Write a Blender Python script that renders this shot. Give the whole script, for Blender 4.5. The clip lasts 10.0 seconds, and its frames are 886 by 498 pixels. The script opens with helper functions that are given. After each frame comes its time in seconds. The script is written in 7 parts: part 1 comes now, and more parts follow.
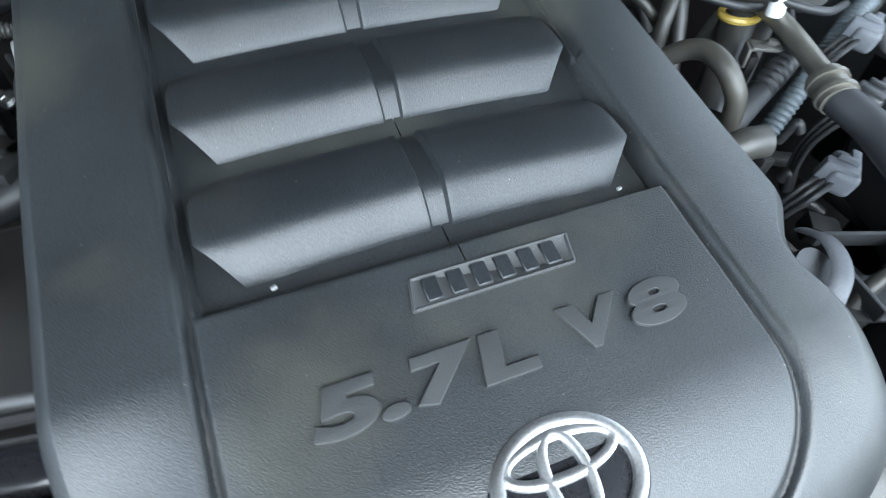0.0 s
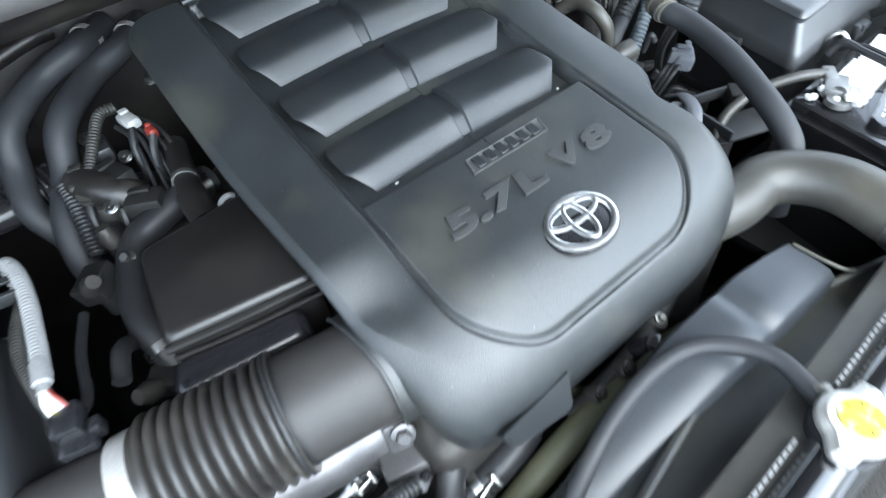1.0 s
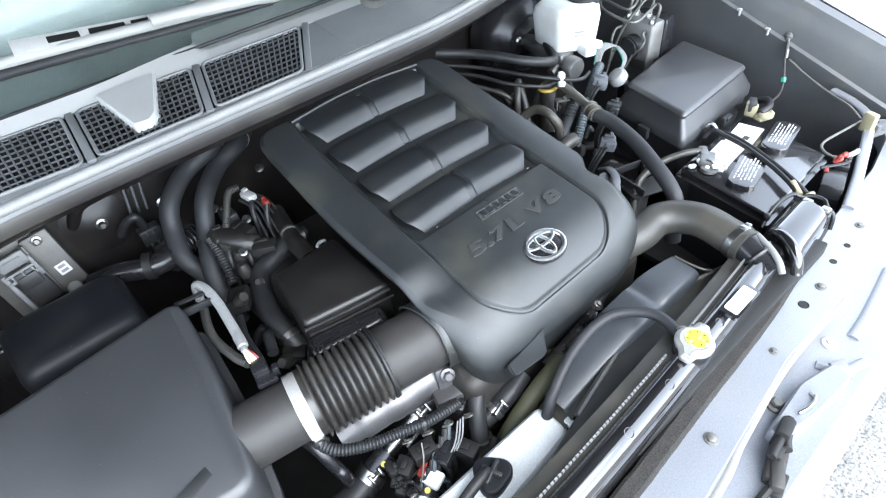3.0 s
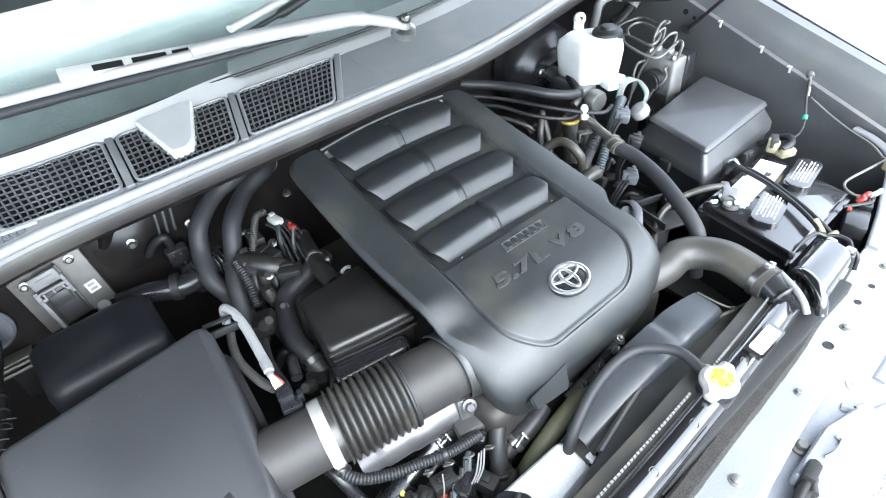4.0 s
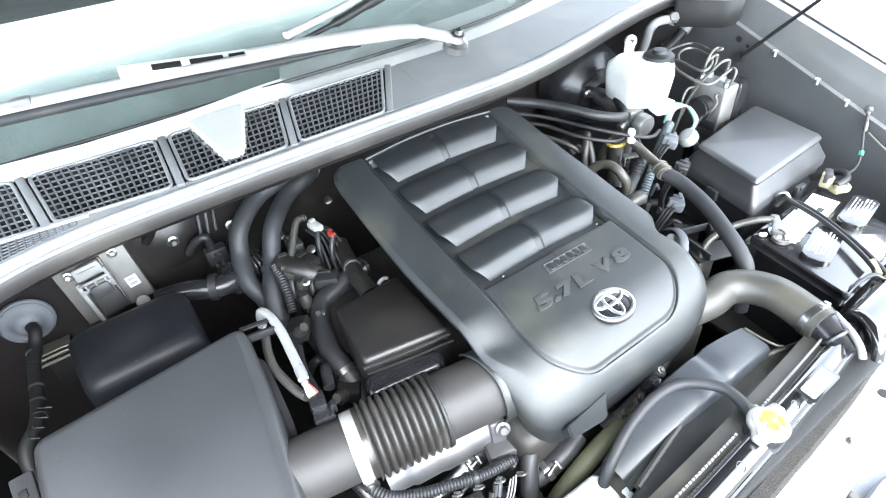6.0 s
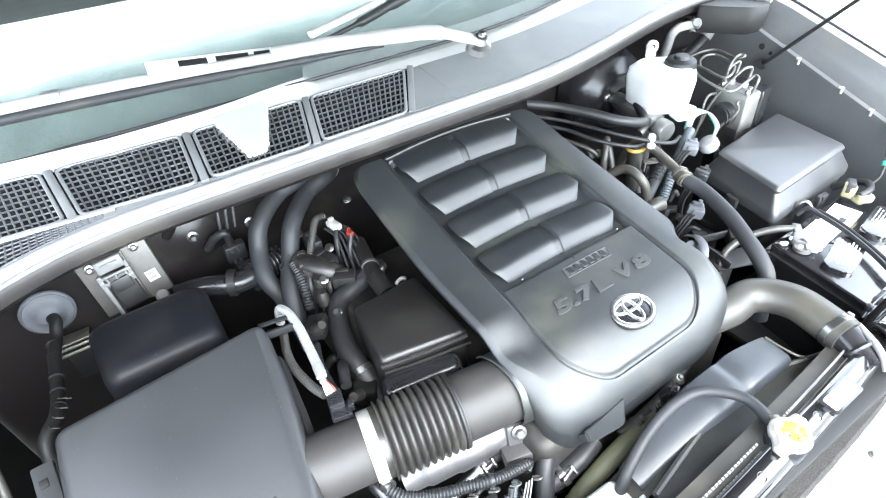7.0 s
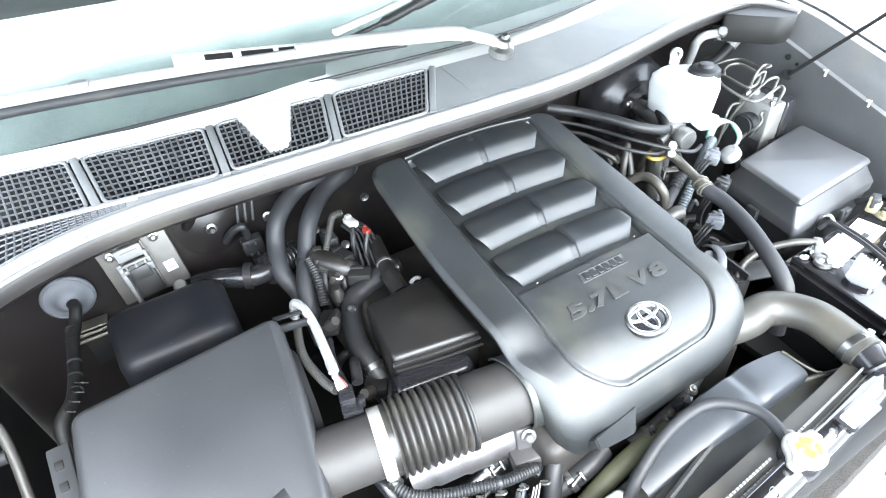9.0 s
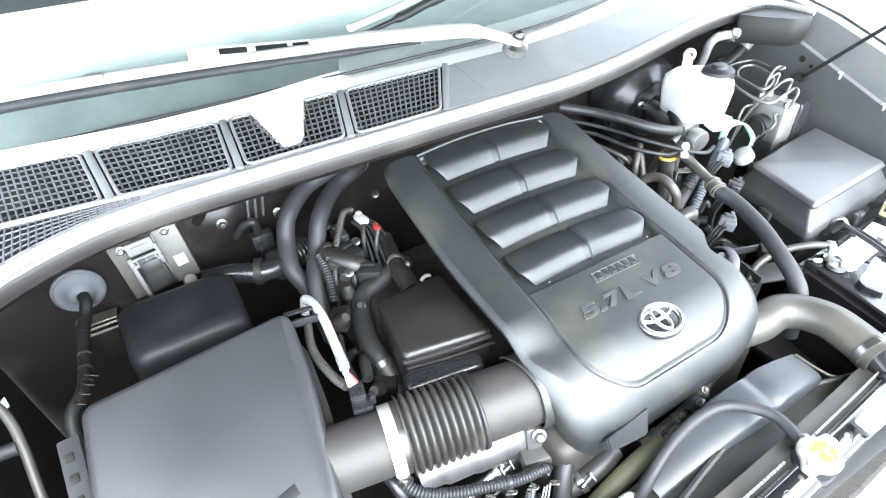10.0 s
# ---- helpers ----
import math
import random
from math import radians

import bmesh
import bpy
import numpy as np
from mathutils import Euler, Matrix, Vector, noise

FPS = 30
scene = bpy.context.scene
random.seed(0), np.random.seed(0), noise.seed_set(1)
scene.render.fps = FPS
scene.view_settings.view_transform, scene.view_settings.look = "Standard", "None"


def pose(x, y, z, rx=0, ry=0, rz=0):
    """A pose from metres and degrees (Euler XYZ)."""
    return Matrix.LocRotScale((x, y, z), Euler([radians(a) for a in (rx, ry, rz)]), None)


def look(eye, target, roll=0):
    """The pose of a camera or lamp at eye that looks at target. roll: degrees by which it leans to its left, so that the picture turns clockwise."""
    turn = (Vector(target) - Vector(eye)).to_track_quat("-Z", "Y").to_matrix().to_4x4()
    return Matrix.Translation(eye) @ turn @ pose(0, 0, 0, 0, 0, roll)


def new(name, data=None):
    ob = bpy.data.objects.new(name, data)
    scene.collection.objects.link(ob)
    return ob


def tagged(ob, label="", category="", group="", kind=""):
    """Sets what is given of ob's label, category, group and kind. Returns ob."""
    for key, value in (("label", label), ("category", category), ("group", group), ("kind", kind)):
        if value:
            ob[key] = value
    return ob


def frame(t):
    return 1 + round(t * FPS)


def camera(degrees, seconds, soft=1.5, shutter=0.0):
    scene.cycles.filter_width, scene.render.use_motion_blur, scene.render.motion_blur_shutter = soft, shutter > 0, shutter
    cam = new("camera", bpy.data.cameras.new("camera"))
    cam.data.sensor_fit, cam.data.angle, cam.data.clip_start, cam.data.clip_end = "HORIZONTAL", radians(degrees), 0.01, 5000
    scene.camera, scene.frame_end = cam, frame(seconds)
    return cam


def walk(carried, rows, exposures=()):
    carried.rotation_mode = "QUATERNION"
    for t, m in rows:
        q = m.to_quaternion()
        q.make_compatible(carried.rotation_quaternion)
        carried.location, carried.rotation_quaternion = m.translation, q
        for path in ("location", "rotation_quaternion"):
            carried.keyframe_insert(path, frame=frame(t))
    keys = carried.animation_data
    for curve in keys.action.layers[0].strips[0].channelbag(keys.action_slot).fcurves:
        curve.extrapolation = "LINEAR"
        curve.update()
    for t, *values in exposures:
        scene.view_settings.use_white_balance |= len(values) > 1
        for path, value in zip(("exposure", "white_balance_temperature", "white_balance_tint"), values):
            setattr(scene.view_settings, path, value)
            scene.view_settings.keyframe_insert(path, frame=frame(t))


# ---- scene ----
cam = camera(77.1, 10.0, soft=1.1, shutter=0.3)
PATH = [
    (0, (-0.0836, -0.0552, 1.2913), (0.1242, 0.4426, 0.6738), 1.36),
    (0.5, (-0.1518, -0.0762, 1.3564), (0.1194, 0.3923, 0.7405), -3.78),
    (1, (-0.2676, -0.208, 1.3968), (0.0188, 0.2559, 0.7842), -8.65),
    (1.5, (-0.4076, -0.3314, 1.451), (-0.0796, 0.1246, 0.8536), -9.23),
    (2, (-0.4527, -0.3705, 1.5076), (-0.1161, 0.0899, 0.9183), -8.85),
    (2.5, (-0.4726, -0.3964, 1.5751), (-0.1273, 0.0818, 1.0055), -8.19),
    (3, (-0.4704, -0.3968, 1.6116), (-0.1159, 0.0949, 1.0593), -7.88),
    (4.5, (-0.4931, -0.3706, 1.6334), (-0.1385, 0.1536, 1.112), -6.44),
    (5, (-0.4954, -0.3647, 1.6324), (-0.1466, 0.167, 1.1147), -6.02),
    (5.5, (-0.4959, -0.3599, 1.631), (-0.1517, 0.178, 1.1165), -5.56),
    (7, (-0.5143, -0.3455, 1.6306), (-0.1846, 0.2073, 1.1225), -4.58),
    (7.5, (-0.5172, -0.3453, 1.63), (-0.1916, 0.2103, 1.1224), -4.25),
    (8, (-0.522, -0.3464, 1.6296), (-0.2004, 0.213, 1.1236), -3.96),
    (8.5, (-0.5208, -0.3446, 1.6281), (-0.2038, 0.2184, 1.1232), -3.79),
    (9, (-0.5183, -0.3457, 1.6296), (-0.2045, 0.2193, 1.1249), -3.57),
    (9.5, (-0.5203, -0.3425, 1.6274), (-0.2099, 0.2238, 1.1222), -3.35),
    (10, (-0.5287, -0.3392, 1.6247), (-0.2198, 0.229, 1.1207), -3.1),
]
walk(cam, [(t, look(eye, target, roll)) for t, eye, target, roll in PATH],
     exposures=[(0.0, 3.12, 5780, 2), (0.5, 3.26, 5800, 2), (1.5, 3.08, 5900, 5), (2.5, 2.94, 6000, 7), (3.0, 3.02, 6000, 7), (4.5, 3.55, 6100, 6), (7.0, 3.99, 6200, 6), (10.0, 4.17, 6220, 6)])

# ---- light ----
world = bpy.data.worlds.new("sky_world")
scene.world = world
world.use_nodes = True
wn = world.node_tree.nodes
sky = wn.new("ShaderNodeTexSky")
sky.sky_type = "NISHITA"
sky.sun_disc = False
sky.sun_elevation = radians(51)
sky.sun_rotation = radians(184)
sky.dust_density = 1.0
wn["Background"].inputs["Strength"].default_value = 0.15
haze = wn.new("ShaderNodeHueSaturation")
haze.inputs["Saturation"].default_value = 0.30
world.node_tree.links.new(sky.outputs["Color"], haze.inputs["Color"])
world.node_tree.links.new(haze.outputs["Color"], wn["Background"].inputs["Color"])
sun_data = bpy.data.lights.new("sun", "SUN")
sun_data.energy = 0.5
sun_data.angle = radians(60)
sun_data.color = (1.0, 0.97, 0.93)
sun = new("sun", sun_data)
sun.matrix_world = look((-0.3, -4.0, 5.0), (0, 0, 0))


# ---- materials ----
def material(name, color, rough=0.5, metal=0.0, var=0.15, scale=30.0, bump=0.1, grain=600.0, spots=None, coat=0.0, spec=0.5, speckle=0.12, flecks=0.0):
    """Base colour varied at two scales, roughness varied, fine relief."""
    m = bpy.data.materials.new(name)
    m.use_nodes = True
    nt, b = m.node_tree, m.node_tree.nodes["Principled BSDF"]
    n, l = nt.nodes, nt.links
    co = n.new("ShaderNodeTexCoord")
    big, fine = n.new("ShaderNodeTexNoise"), n.new("ShaderNodeTexNoise")
    big.inputs["Scale"].default_value, big.inputs["Detail"].default_value = scale, 6
    fine.inputs["Scale"].default_value, fine.inputs["Detail"].default_value = grain, 3
    for t in (big, fine):
        l.new(co.outputs["Object"], t.inputs["Vector"])
    ramp = n.new("ShaderNodeValToRGB")
    lo, hi = [max(0, c * (1 - var)) for c in color], [min(1, c * (1 + var)) for c in color]
    ramp.color_ramp.elements[0].position, ramp.color_ramp.elements[1].position = 0.3, 0.7
    ramp.color_ramp.elements[0].color, ramp.color_ramp.elements[1].color = (*lo, 1), (*hi, 1)
    l.new(big.outputs["Fac"], ramp.inputs["Fac"])
    col = ramp.outputs["Color"]
    if speckle:
        sp2 = n.new("ShaderNodeMapRange")
        sp2.inputs["From Min"].default_value, sp2.inputs["From Max"].default_value = 0.3, 0.7
        sp2.inputs["To Min"].default_value, sp2.inputs["To Max"].default_value = 1 - speckle, 1 + speckle
        l.new(fine.outputs["Fac"], sp2.inputs["Value"])
        mul = n.new("ShaderNodeMix")
        mul.data_type, mul.blend_type = "RGBA", "MULTIPLY"
        mul.inputs["Factor"].default_value = 1.0
        l.new(col, mul.inputs["A"])
        l.new(sp2.outputs["Result"], mul.inputs["B"])
        col = mul.outputs["Result"]
    if spots:
        colour, amount, size = spots
        sp = n.new("ShaderNodeTexNoise")
        sp.inputs["Scale"].default_value, sp.inputs["Detail"].default_value = size, 8
        l.new(co.outputs["Object"], sp.inputs["Vector"])
        cut = n.new("ShaderNodeValToRGB")
        cut.color_ramp.elements[0].position, cut.color_ramp.elements[1].position = 0.52, 0.72
        cut.color_ramp.elements[1].color = (amount, amount, amount, 1)
        l.new(sp.outputs["Fac"], cut.inputs["Fac"])
        mix = n.new("ShaderNodeMix")
        mix.data_type = "RGBA"
        l.new(cut.outputs["Color"], mix.inputs["Factor"])
        l.new(col, mix.inputs["A"])
        mix.inputs["B"].default_value = (*colour, 1)
        col = mix.outputs["Result"]
    if flecks:
        fl = n.new("ShaderNodeTexNoise")
        fl.inputs["Scale"].default_value, fl.inputs["Detail"].default_value = 380, 1
        l.new(co.outputs["Object"], fl.inputs["Vector"])
        fc = n.new("ShaderNodeValToRGB")
        fc.color_ramp.elements[0].position, fc.color_ramp.elements[1].position = 0.79, 0.82
        fc.color_ramp.elements[1].color = (flecks, flecks, flecks, 1)
        l.new(fl.outputs["Fac"], fc.inputs["Fac"])
        fm = n.new("ShaderNodeMix")
        fm.data_type = "RGBA"
        l.new(fc.outputs["Color"], fm.inputs["Factor"])
        l.new(col, fm.inputs["A"])
        fm.inputs["B"].default_value = (0.32, 0.30, 0.26, 1)
        col = fm.outputs["Result"]
    l.new(col, b.inputs["Base Color"])
    rr = n.new("ShaderNodeMapRange")
    rr.inputs["To Min"].default_value, rr.inputs["To Max"].default_value = max(0.02, rough - 0.08), min(1, rough + 0.1)
    l.new(big.outputs["Fac"], rr.inputs["Value"])
    l.new(rr.outputs["Result"], b.inputs["Roughness"])
    b.inputs["Metallic"].default_value = metal
    b.inputs["Coat Weight"].default_value = coat
    b.inputs["Specular IOR Level"].default_value = spec
    if bump:
        bp = n.new("ShaderNodeBump")
        bp.inputs["Strength"].default_value, bp.inputs["Distance"].default_value = bump, 0.001
        l.new(fine.outputs["Fac"], bp.inputs["Height"])
        l.new(bp.outputs["Normal"], b.inputs["Normal"])
    return m


DUST = (0.16, 0.15, 0.12)
M_COVER = material("charcoal_grained_plastic", (0.0160, 0.0181, 0.0194), 0.44, var=0.22, scale=9, bump=0.34, grain=1150, spots=((0.050, 0.050, 0.041), 0.7, 11), speckle=0.75, spec=0.85, flecks=0.5)
M_BLADE = material("dark_smooth_plastic", (0.0145, 0.0165, 0.0185), 0.42, var=0.12, scale=14, bump=0.3, grain=950, spots=((0.050, 0.047, 0.038), 0.25, 8), speckle=0.6, spec=0.6, flecks=0.4)
M_PLASTIC = material("black_moulded_plastic", (0.024, 0.025, 0.027), 0.41, var=0.15, scale=12, bump=0.12, grain=900, spots=(DUST, 0.10, 6), flecks=0.35)
M_AIRBOX = material("grained_black_lid_plastic", (0.036, 0.0368, 0.0395), 0.38, var=0.14, scale=8, bump=0.14, grain=900, spots=(DUST, 0.10, 6), spec=0.7, flecks=0.35)
M_DUCT = material("matt_brown_black_plastic", (0.036, 0.034, 0.033), 0.52, var=0.15, scale=12, bump=0.15, grain=900, spots=(DUST, 0.12, 8), spec=0.4, flecks=0.3)
M_GLOSS = material("black_glossy_plastic", (0.014, 0.014, 0.016), 0.22, var=0.15, scale=12, bump=0.03, spots=(DUST, 0.05, 9))
M_LID = material("satin_grey_plastic", (0.038, 0.039, 0.042), 0.42, var=0.1, scale=12, bump=0.1, spots=(DUST, 0.2, 7), spec=0.95)
M_TANK = material("black_polished_plastic", (0.012, 0.012, 0.013), 0.1, var=0.2, scale=10, bump=0.0, spots=(DUST, 0.03, 14), spec=1.0, coat=1.0)
M_BELLOWS = material("brown_black_rubber", (0.028, 0.026, 0.024), 0.34, var=0.2, scale=20, bump=0.1, grain=900, spots=(DUST, 0.22, 10), spec=0.7)
M_CAST = material("dull_grey_casting", (0.15, 0.147, 0.15), 0.42, metal=0.6, var=0.2, scale=18, bump=0.15, grain=500, spots=((0.05, 0.045, 0.04), 0.5, 12))
M_OLIVE = material("olive_yellow_plastic", (0.24, 0.215, 0.04), 0.4, var=0.2, scale=40, bump=0.05)
M_BEIGE = material("aged_beige_sealer", (0.24, 0.235, 0.22), 0.5, var=0.12, scale=20, bump=0.15, spots=((0.3, 0.26, 0.2), 0.3, 18))
M_PIPE = material("oxidised_pale_alloy", (0.16, 0.155, 0.145), 0.5, metal=0.4, var=0.15, scale=25, bump=0.15, spots=((0.16, 0.14, 0.11), 0.4, 22))
M_ACPIPE = material("tarnished_brown_alloy", (0.20, 0.19, 0.165), 0.36, metal=0.6, var=0.2, scale=25, bump=0.15, spots=((0.20, 0.19, 0.16), 0.4, 18))
M_BLUERUBBER = material("blue_grey_rubber", (0.026, 0.027, 0.030), 0.55, var=0.15, scale=18, bump=0.12, grain=900, spots=(DUST, 0.15, 12), spec=0.4)
M_COIL = material("brown_black_plastic", (0.013, 0.012, 0.011), 0.4, var=0.25, scale=30, bump=0.15, spots=((0.10, 0.095, 0.08), 0.35, 22))
M_SATIN = material("satin_black_plastic", (0.011, 0.012, 0.015), 0.48, var=0.15, scale=12, bump=0.06, spots=(DUST, 0.06, 8), spec=0.3, flecks=0.3)
M_BROWNBOX = material("dark_brown_plastic", (0.013, 0.012, 0.0115), 0.36, var=0.15, scale=14, bump=0.08, spots=(DUST, 0.08, 9), flecks=0.3)
M_SHROUDTOP = material("pale_dusty_plastic", (0.036, 0.040, 0.046), 0.36, var=0.15, scale=14, bump=0.1, spots=((0.16, 0.155, 0.12), 0.2, 9), spec=0.6)
M_CLAMP = material("pale_zinc_band", (0.5, 0.49, 0.47), 0.4, metal=0.45, var=0.1, scale=30, bump=0.05)
M_BATTERY = material("glossy_battery_case", (0.016, 0.016, 0.018), 0.16, var=0.2, scale=14, bump=0.05, spots=(DUST, 0.12, 10), spec=1.0, coat=0.6, flecks=0.5)
M_RUBBER = material("black_rubber", (0.015, 0.0155, 0.017), 0.48, var=0.2, scale=20, bump=0.15, grain=900, spots=(DUST, 0.07, 12))
M_HOSE = material("woven_grey_rubber", (0.047, 0.045, 0.040), 0.38, var=0.2, scale=16, bump=0.3, grain=1200, spots=((0.2, 0.18, 0.13), 0.25, 9))
M_OLDHOSE = material("aged_black_rubber", (0.024, 0.023, 0.021), 0.42, var=0.2, scale=16, bump=0.25, grain=1200, spots=((0.12, 0.11, 0.085), 0.2, 9))
M_FOAM = material("brown_grey_foam", (0.021, 0.019, 0.017), 0.95, var=0.25, scale=60, bump=1.0, grain=520, speckle=0.75)
M_PAINT = material("silver_grey_paint", (0.25, 0.26, 0.285), 0.34, metal=0.35, var=0.06, scale=8, bump=0.02, spots=((0.3, 0.27, 0.22), 0.25, 11), coat=0.4)
M_BAYPAINT = material("dull_grey_bay_paint", (0.108, 0.111, 0.115), 0.42, metal=0.2, var=0.12, scale=7, bump=0.04, spots=(DUST, 0.3, 9), coat=0.15)
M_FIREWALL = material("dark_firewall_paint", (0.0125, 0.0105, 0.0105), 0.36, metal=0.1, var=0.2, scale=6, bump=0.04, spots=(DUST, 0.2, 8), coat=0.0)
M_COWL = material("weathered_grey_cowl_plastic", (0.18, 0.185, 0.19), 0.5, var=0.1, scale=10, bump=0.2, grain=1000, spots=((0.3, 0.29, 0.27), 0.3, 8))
# Cowl plastic with direct sunlight put into its colour, for trim, tongue and wipers.
M_SUNPALE = material("sunlit_pale_plastic", (0.48, 0.48, 0.47), 0.5, var=0.08, scale=10, bump=0.15, grain=1000, spots=((0.5, 0.49, 0.46), 0.3, 8))
M_MESH = material("grey_mesh_plastic", (0.085, 0.088, 0.095), 0.5, var=0.15, scale=20, bump=0.1)
M_STRIP = material("grey_weatherstrip_rubber", (0.27, 0.27, 0.27), 0.45, var=0.12, scale=18, bump=0.12, spots=((0.3, 0.28, 0.25), 0.35, 12))
M_ALU = material("dull_cast_aluminium", (0.24, 0.24, 0.235), 0.45, metal=0.8, var=0.15, scale=25, bump=0.25, grain=700, spots=((0.2, 0.18, 0.15), 0.4, 20))
M_STEEL = material("zinc_plated_steel", (0.42, 0.42, 0.41), 0.3, metal=1.0, var=0.1, scale=30, bump=0.05)
M_LINE = material("dull_steel_line", (0.17, 0.168, 0.155), 0.45, metal=0.6, var=0.15, scale=40, bump=0.05)
M_CHROME = material("polished_chrome", (0.9, 0.9, 0.9), 0.32, metal=1.0, var=0.03, scale=20, bump=0.0)
M_WHITE = material("milky_white_plastic", (0.74, 0.76, 0.76), 0.42, var=0.05, scale=14, bump=0.05, spots=((0.5, 0.47, 0.4), 0.3, 16))
M_OFFWHITE = material("dusty_white_plastic", (0.4, 0.4, 0.39), 0.5, var=0.15, scale=40, bump=0.05)
M_LABEL = material("white_paper_label", (0.75, 0.75, 0.73), 0.6, var=0.04, scale=40, bump=0.02)
M_LABELGREY = material("grey_printed_label", (0.3, 0.3, 0.3), 0.6, var=0.2, scale=60, bump=0.02)
M_PRINT = material("pale_worn_print", (0.44, 0.44, 0.43), 0.5, var=0.3, scale=60, bump=0.02)
M_YELLOW = material("yellow_label", (0.75, 0.66, 0.12), 0.5, var=0.12, scale=50, bump=0.02)
M_PALEYELLOW = material("pale_yellow_sticker", (0.62, 0.53, 0.035), 0.45, var=0.12, scale=60, bump=0.02, spots=((0.7, 0.7, 0.66), 0.5, 110))
M_BRASS = material("yellowed_plastic", (0.42, 0.3, 0.06), 0.35, var=0.2, scale=40, bump=0.05)
M_AMBER = material("pale_amber_plastic", (0.33, 0.30, 0.19), 0.4, var=0.15, scale=40, bump=0.05)
M_RED = material("red_plastic", (0.24, 0.03, 0.022), 0.4, var=0.15, scale=40, bump=0.03)
M_GREEN = material("green_tape", (0.03, 0.20, 0.15), 0.5, var=0.1, scale=40, bump=0.02)
M_BLUEGREY = material("faded_blue_grey_conduit", (0.075, 0.09, 0.10), 0.5, var=0.15, scale=30, bump=0.1)
M_GREYPLASTIC = material("light_grey_plastic", (0.22, 0.22, 0.22), 0.45, var=0.1, scale=30, bump=0.06)
M_GROMMET = material("pale_grey_rubber", (0.095, 0.10, 0.112), 0.6, var=0.15, scale=30, bump=0.1)
M_CONDUIT = material("dusty_grey_conduit", (0.032, 0.031, 0.028), 0.55, var=0.2, scale=40, bump=0.15)
M_DARK = material("grimy_black_metal", (0.012, 0.012, 0.012), 0.6, metal=0.2, var=0.3, scale=15, bump=0.2, spots=(DUST, 0.07, 10))
M_ENGINE = material("grimy_engine_alloy", (0.05, 0.047, 0.043), 0.5, metal=0.5, var=0.3, scale=18, bump=0.3, spots=((0.02, 0.018, 0.015), 0.7, 14))
M_CAP = material("bare_metal_cap", (0.5, 0.49, 0.47), 0.35, metal=0.6, var=0.1, scale=30, bump=0.05)
M_SHROUD = material("dusty_black_shroud", (0.03, 0.031, 0.031), 0.4, var=0.15, scale=10, bump=0.08, spots=((0.2, 0.19, 0.12), 0.3, 6))
M_FAN = material("dusty_olive_clutch_fan", (0.070, 0.070, 0.038), 0.6, var=0.2, scale=12, bump=0.15)
M_GROUND = material("pale_concrete_paving", (0.20, 0.195, 0.185), 0.9, var=0.35, scale=14, bump=0.9, grain=110, speckle=0.7)
M_LETTER = material("grey_raised_plastic", (0.037, 0.038, 0.038), 0.5, var=0.1, scale=20, bump=0.2, grain=1400)
M_DASH = material("mottled_pale_dash_plastic", (0.27, 0.295, 0.288), 0.6, var=0.2, scale=9, bump=0.4, grain=700, spots=((0.34, 0.36, 0.35), 0.4, 5), speckle=0.5)
M_HOODFRAME = material("dull_hood_frame_paint", (0.032, 0.030, 0.027), 0.4, metal=0.2, var=0.15, scale=6, bump=0.04, spots=((0.09, 0.085, 0.075), 0.35, 14))
M_FENDER = material("silver_fender_paint", (0.62, 0.63, 0.65), 0.25, metal=0.3, var=0.04, scale=5, bump=0.01, coat=0.6)


def glass_material():
    m = bpy.data.materials.new("tinted_windscreen_glass")
    m.use_nodes = True
    b = m.node_tree.nodes["Principled BSDF"]
    b.inputs["Base Color"].default_value = (0.80, 0.86, 0.85, 1)
    b.inputs["Roughness"].default_value = 0.03
    b.inputs["Transmission Weight"].default_value = 1.0
    b.inputs["IOR"].default_value = 1.5
    return m


M_GLASS = glass_material()


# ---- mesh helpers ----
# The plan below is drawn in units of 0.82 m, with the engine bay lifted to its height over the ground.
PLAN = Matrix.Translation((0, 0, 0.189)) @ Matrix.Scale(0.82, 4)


def part(name, bm, mat, parent=None, label="", smooth=True, angle=40):
    """Links a bmesh, built on the plan, as one mesh under a thing or a part."""
    me = bpy.data.meshes.new(name)
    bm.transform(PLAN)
    bmesh.ops.remove_doubles(bm, verts=bm.verts, dist=1e-6)
    bmesh.ops.recalc_face_normals(bm, faces=bm.faces)
    if smooth:
        lim = radians(angle)
        for f in bm.faces:
            f.smooth = True
        for e in bm.edges:
            if len(e.link_faces) == 2 and e.calc_face_angle(0) > lim:
                e.smooth = False
    bm.to_mesh(me)
    bm.free()
    me.materials.append(mat)
    ob = new(name, me)
    if parent is not None:
        ob.parent = parent
        if parent.type == "EMPTY":
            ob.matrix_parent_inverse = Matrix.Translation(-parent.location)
    if label:
        tagged(ob, label=label)
    return ob


def thing(name, base, label, category, group="", kind=""):
    ob = new(name)
    ob.empty_display_size = 0.05
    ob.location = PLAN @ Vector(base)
    return tagged(ob, label, category, group, kind)


def merge(*bms):
    out = bmesh.new()
    for b in bms:
        me = bpy.data.meshes.new("t")
        b.to_mesh(me)
        out.from_mesh(me)
        bpy.data.meshes.remove(me)
        b.free()
    return out


def moved(bm, m):
    bm.transform(m)
    return bm


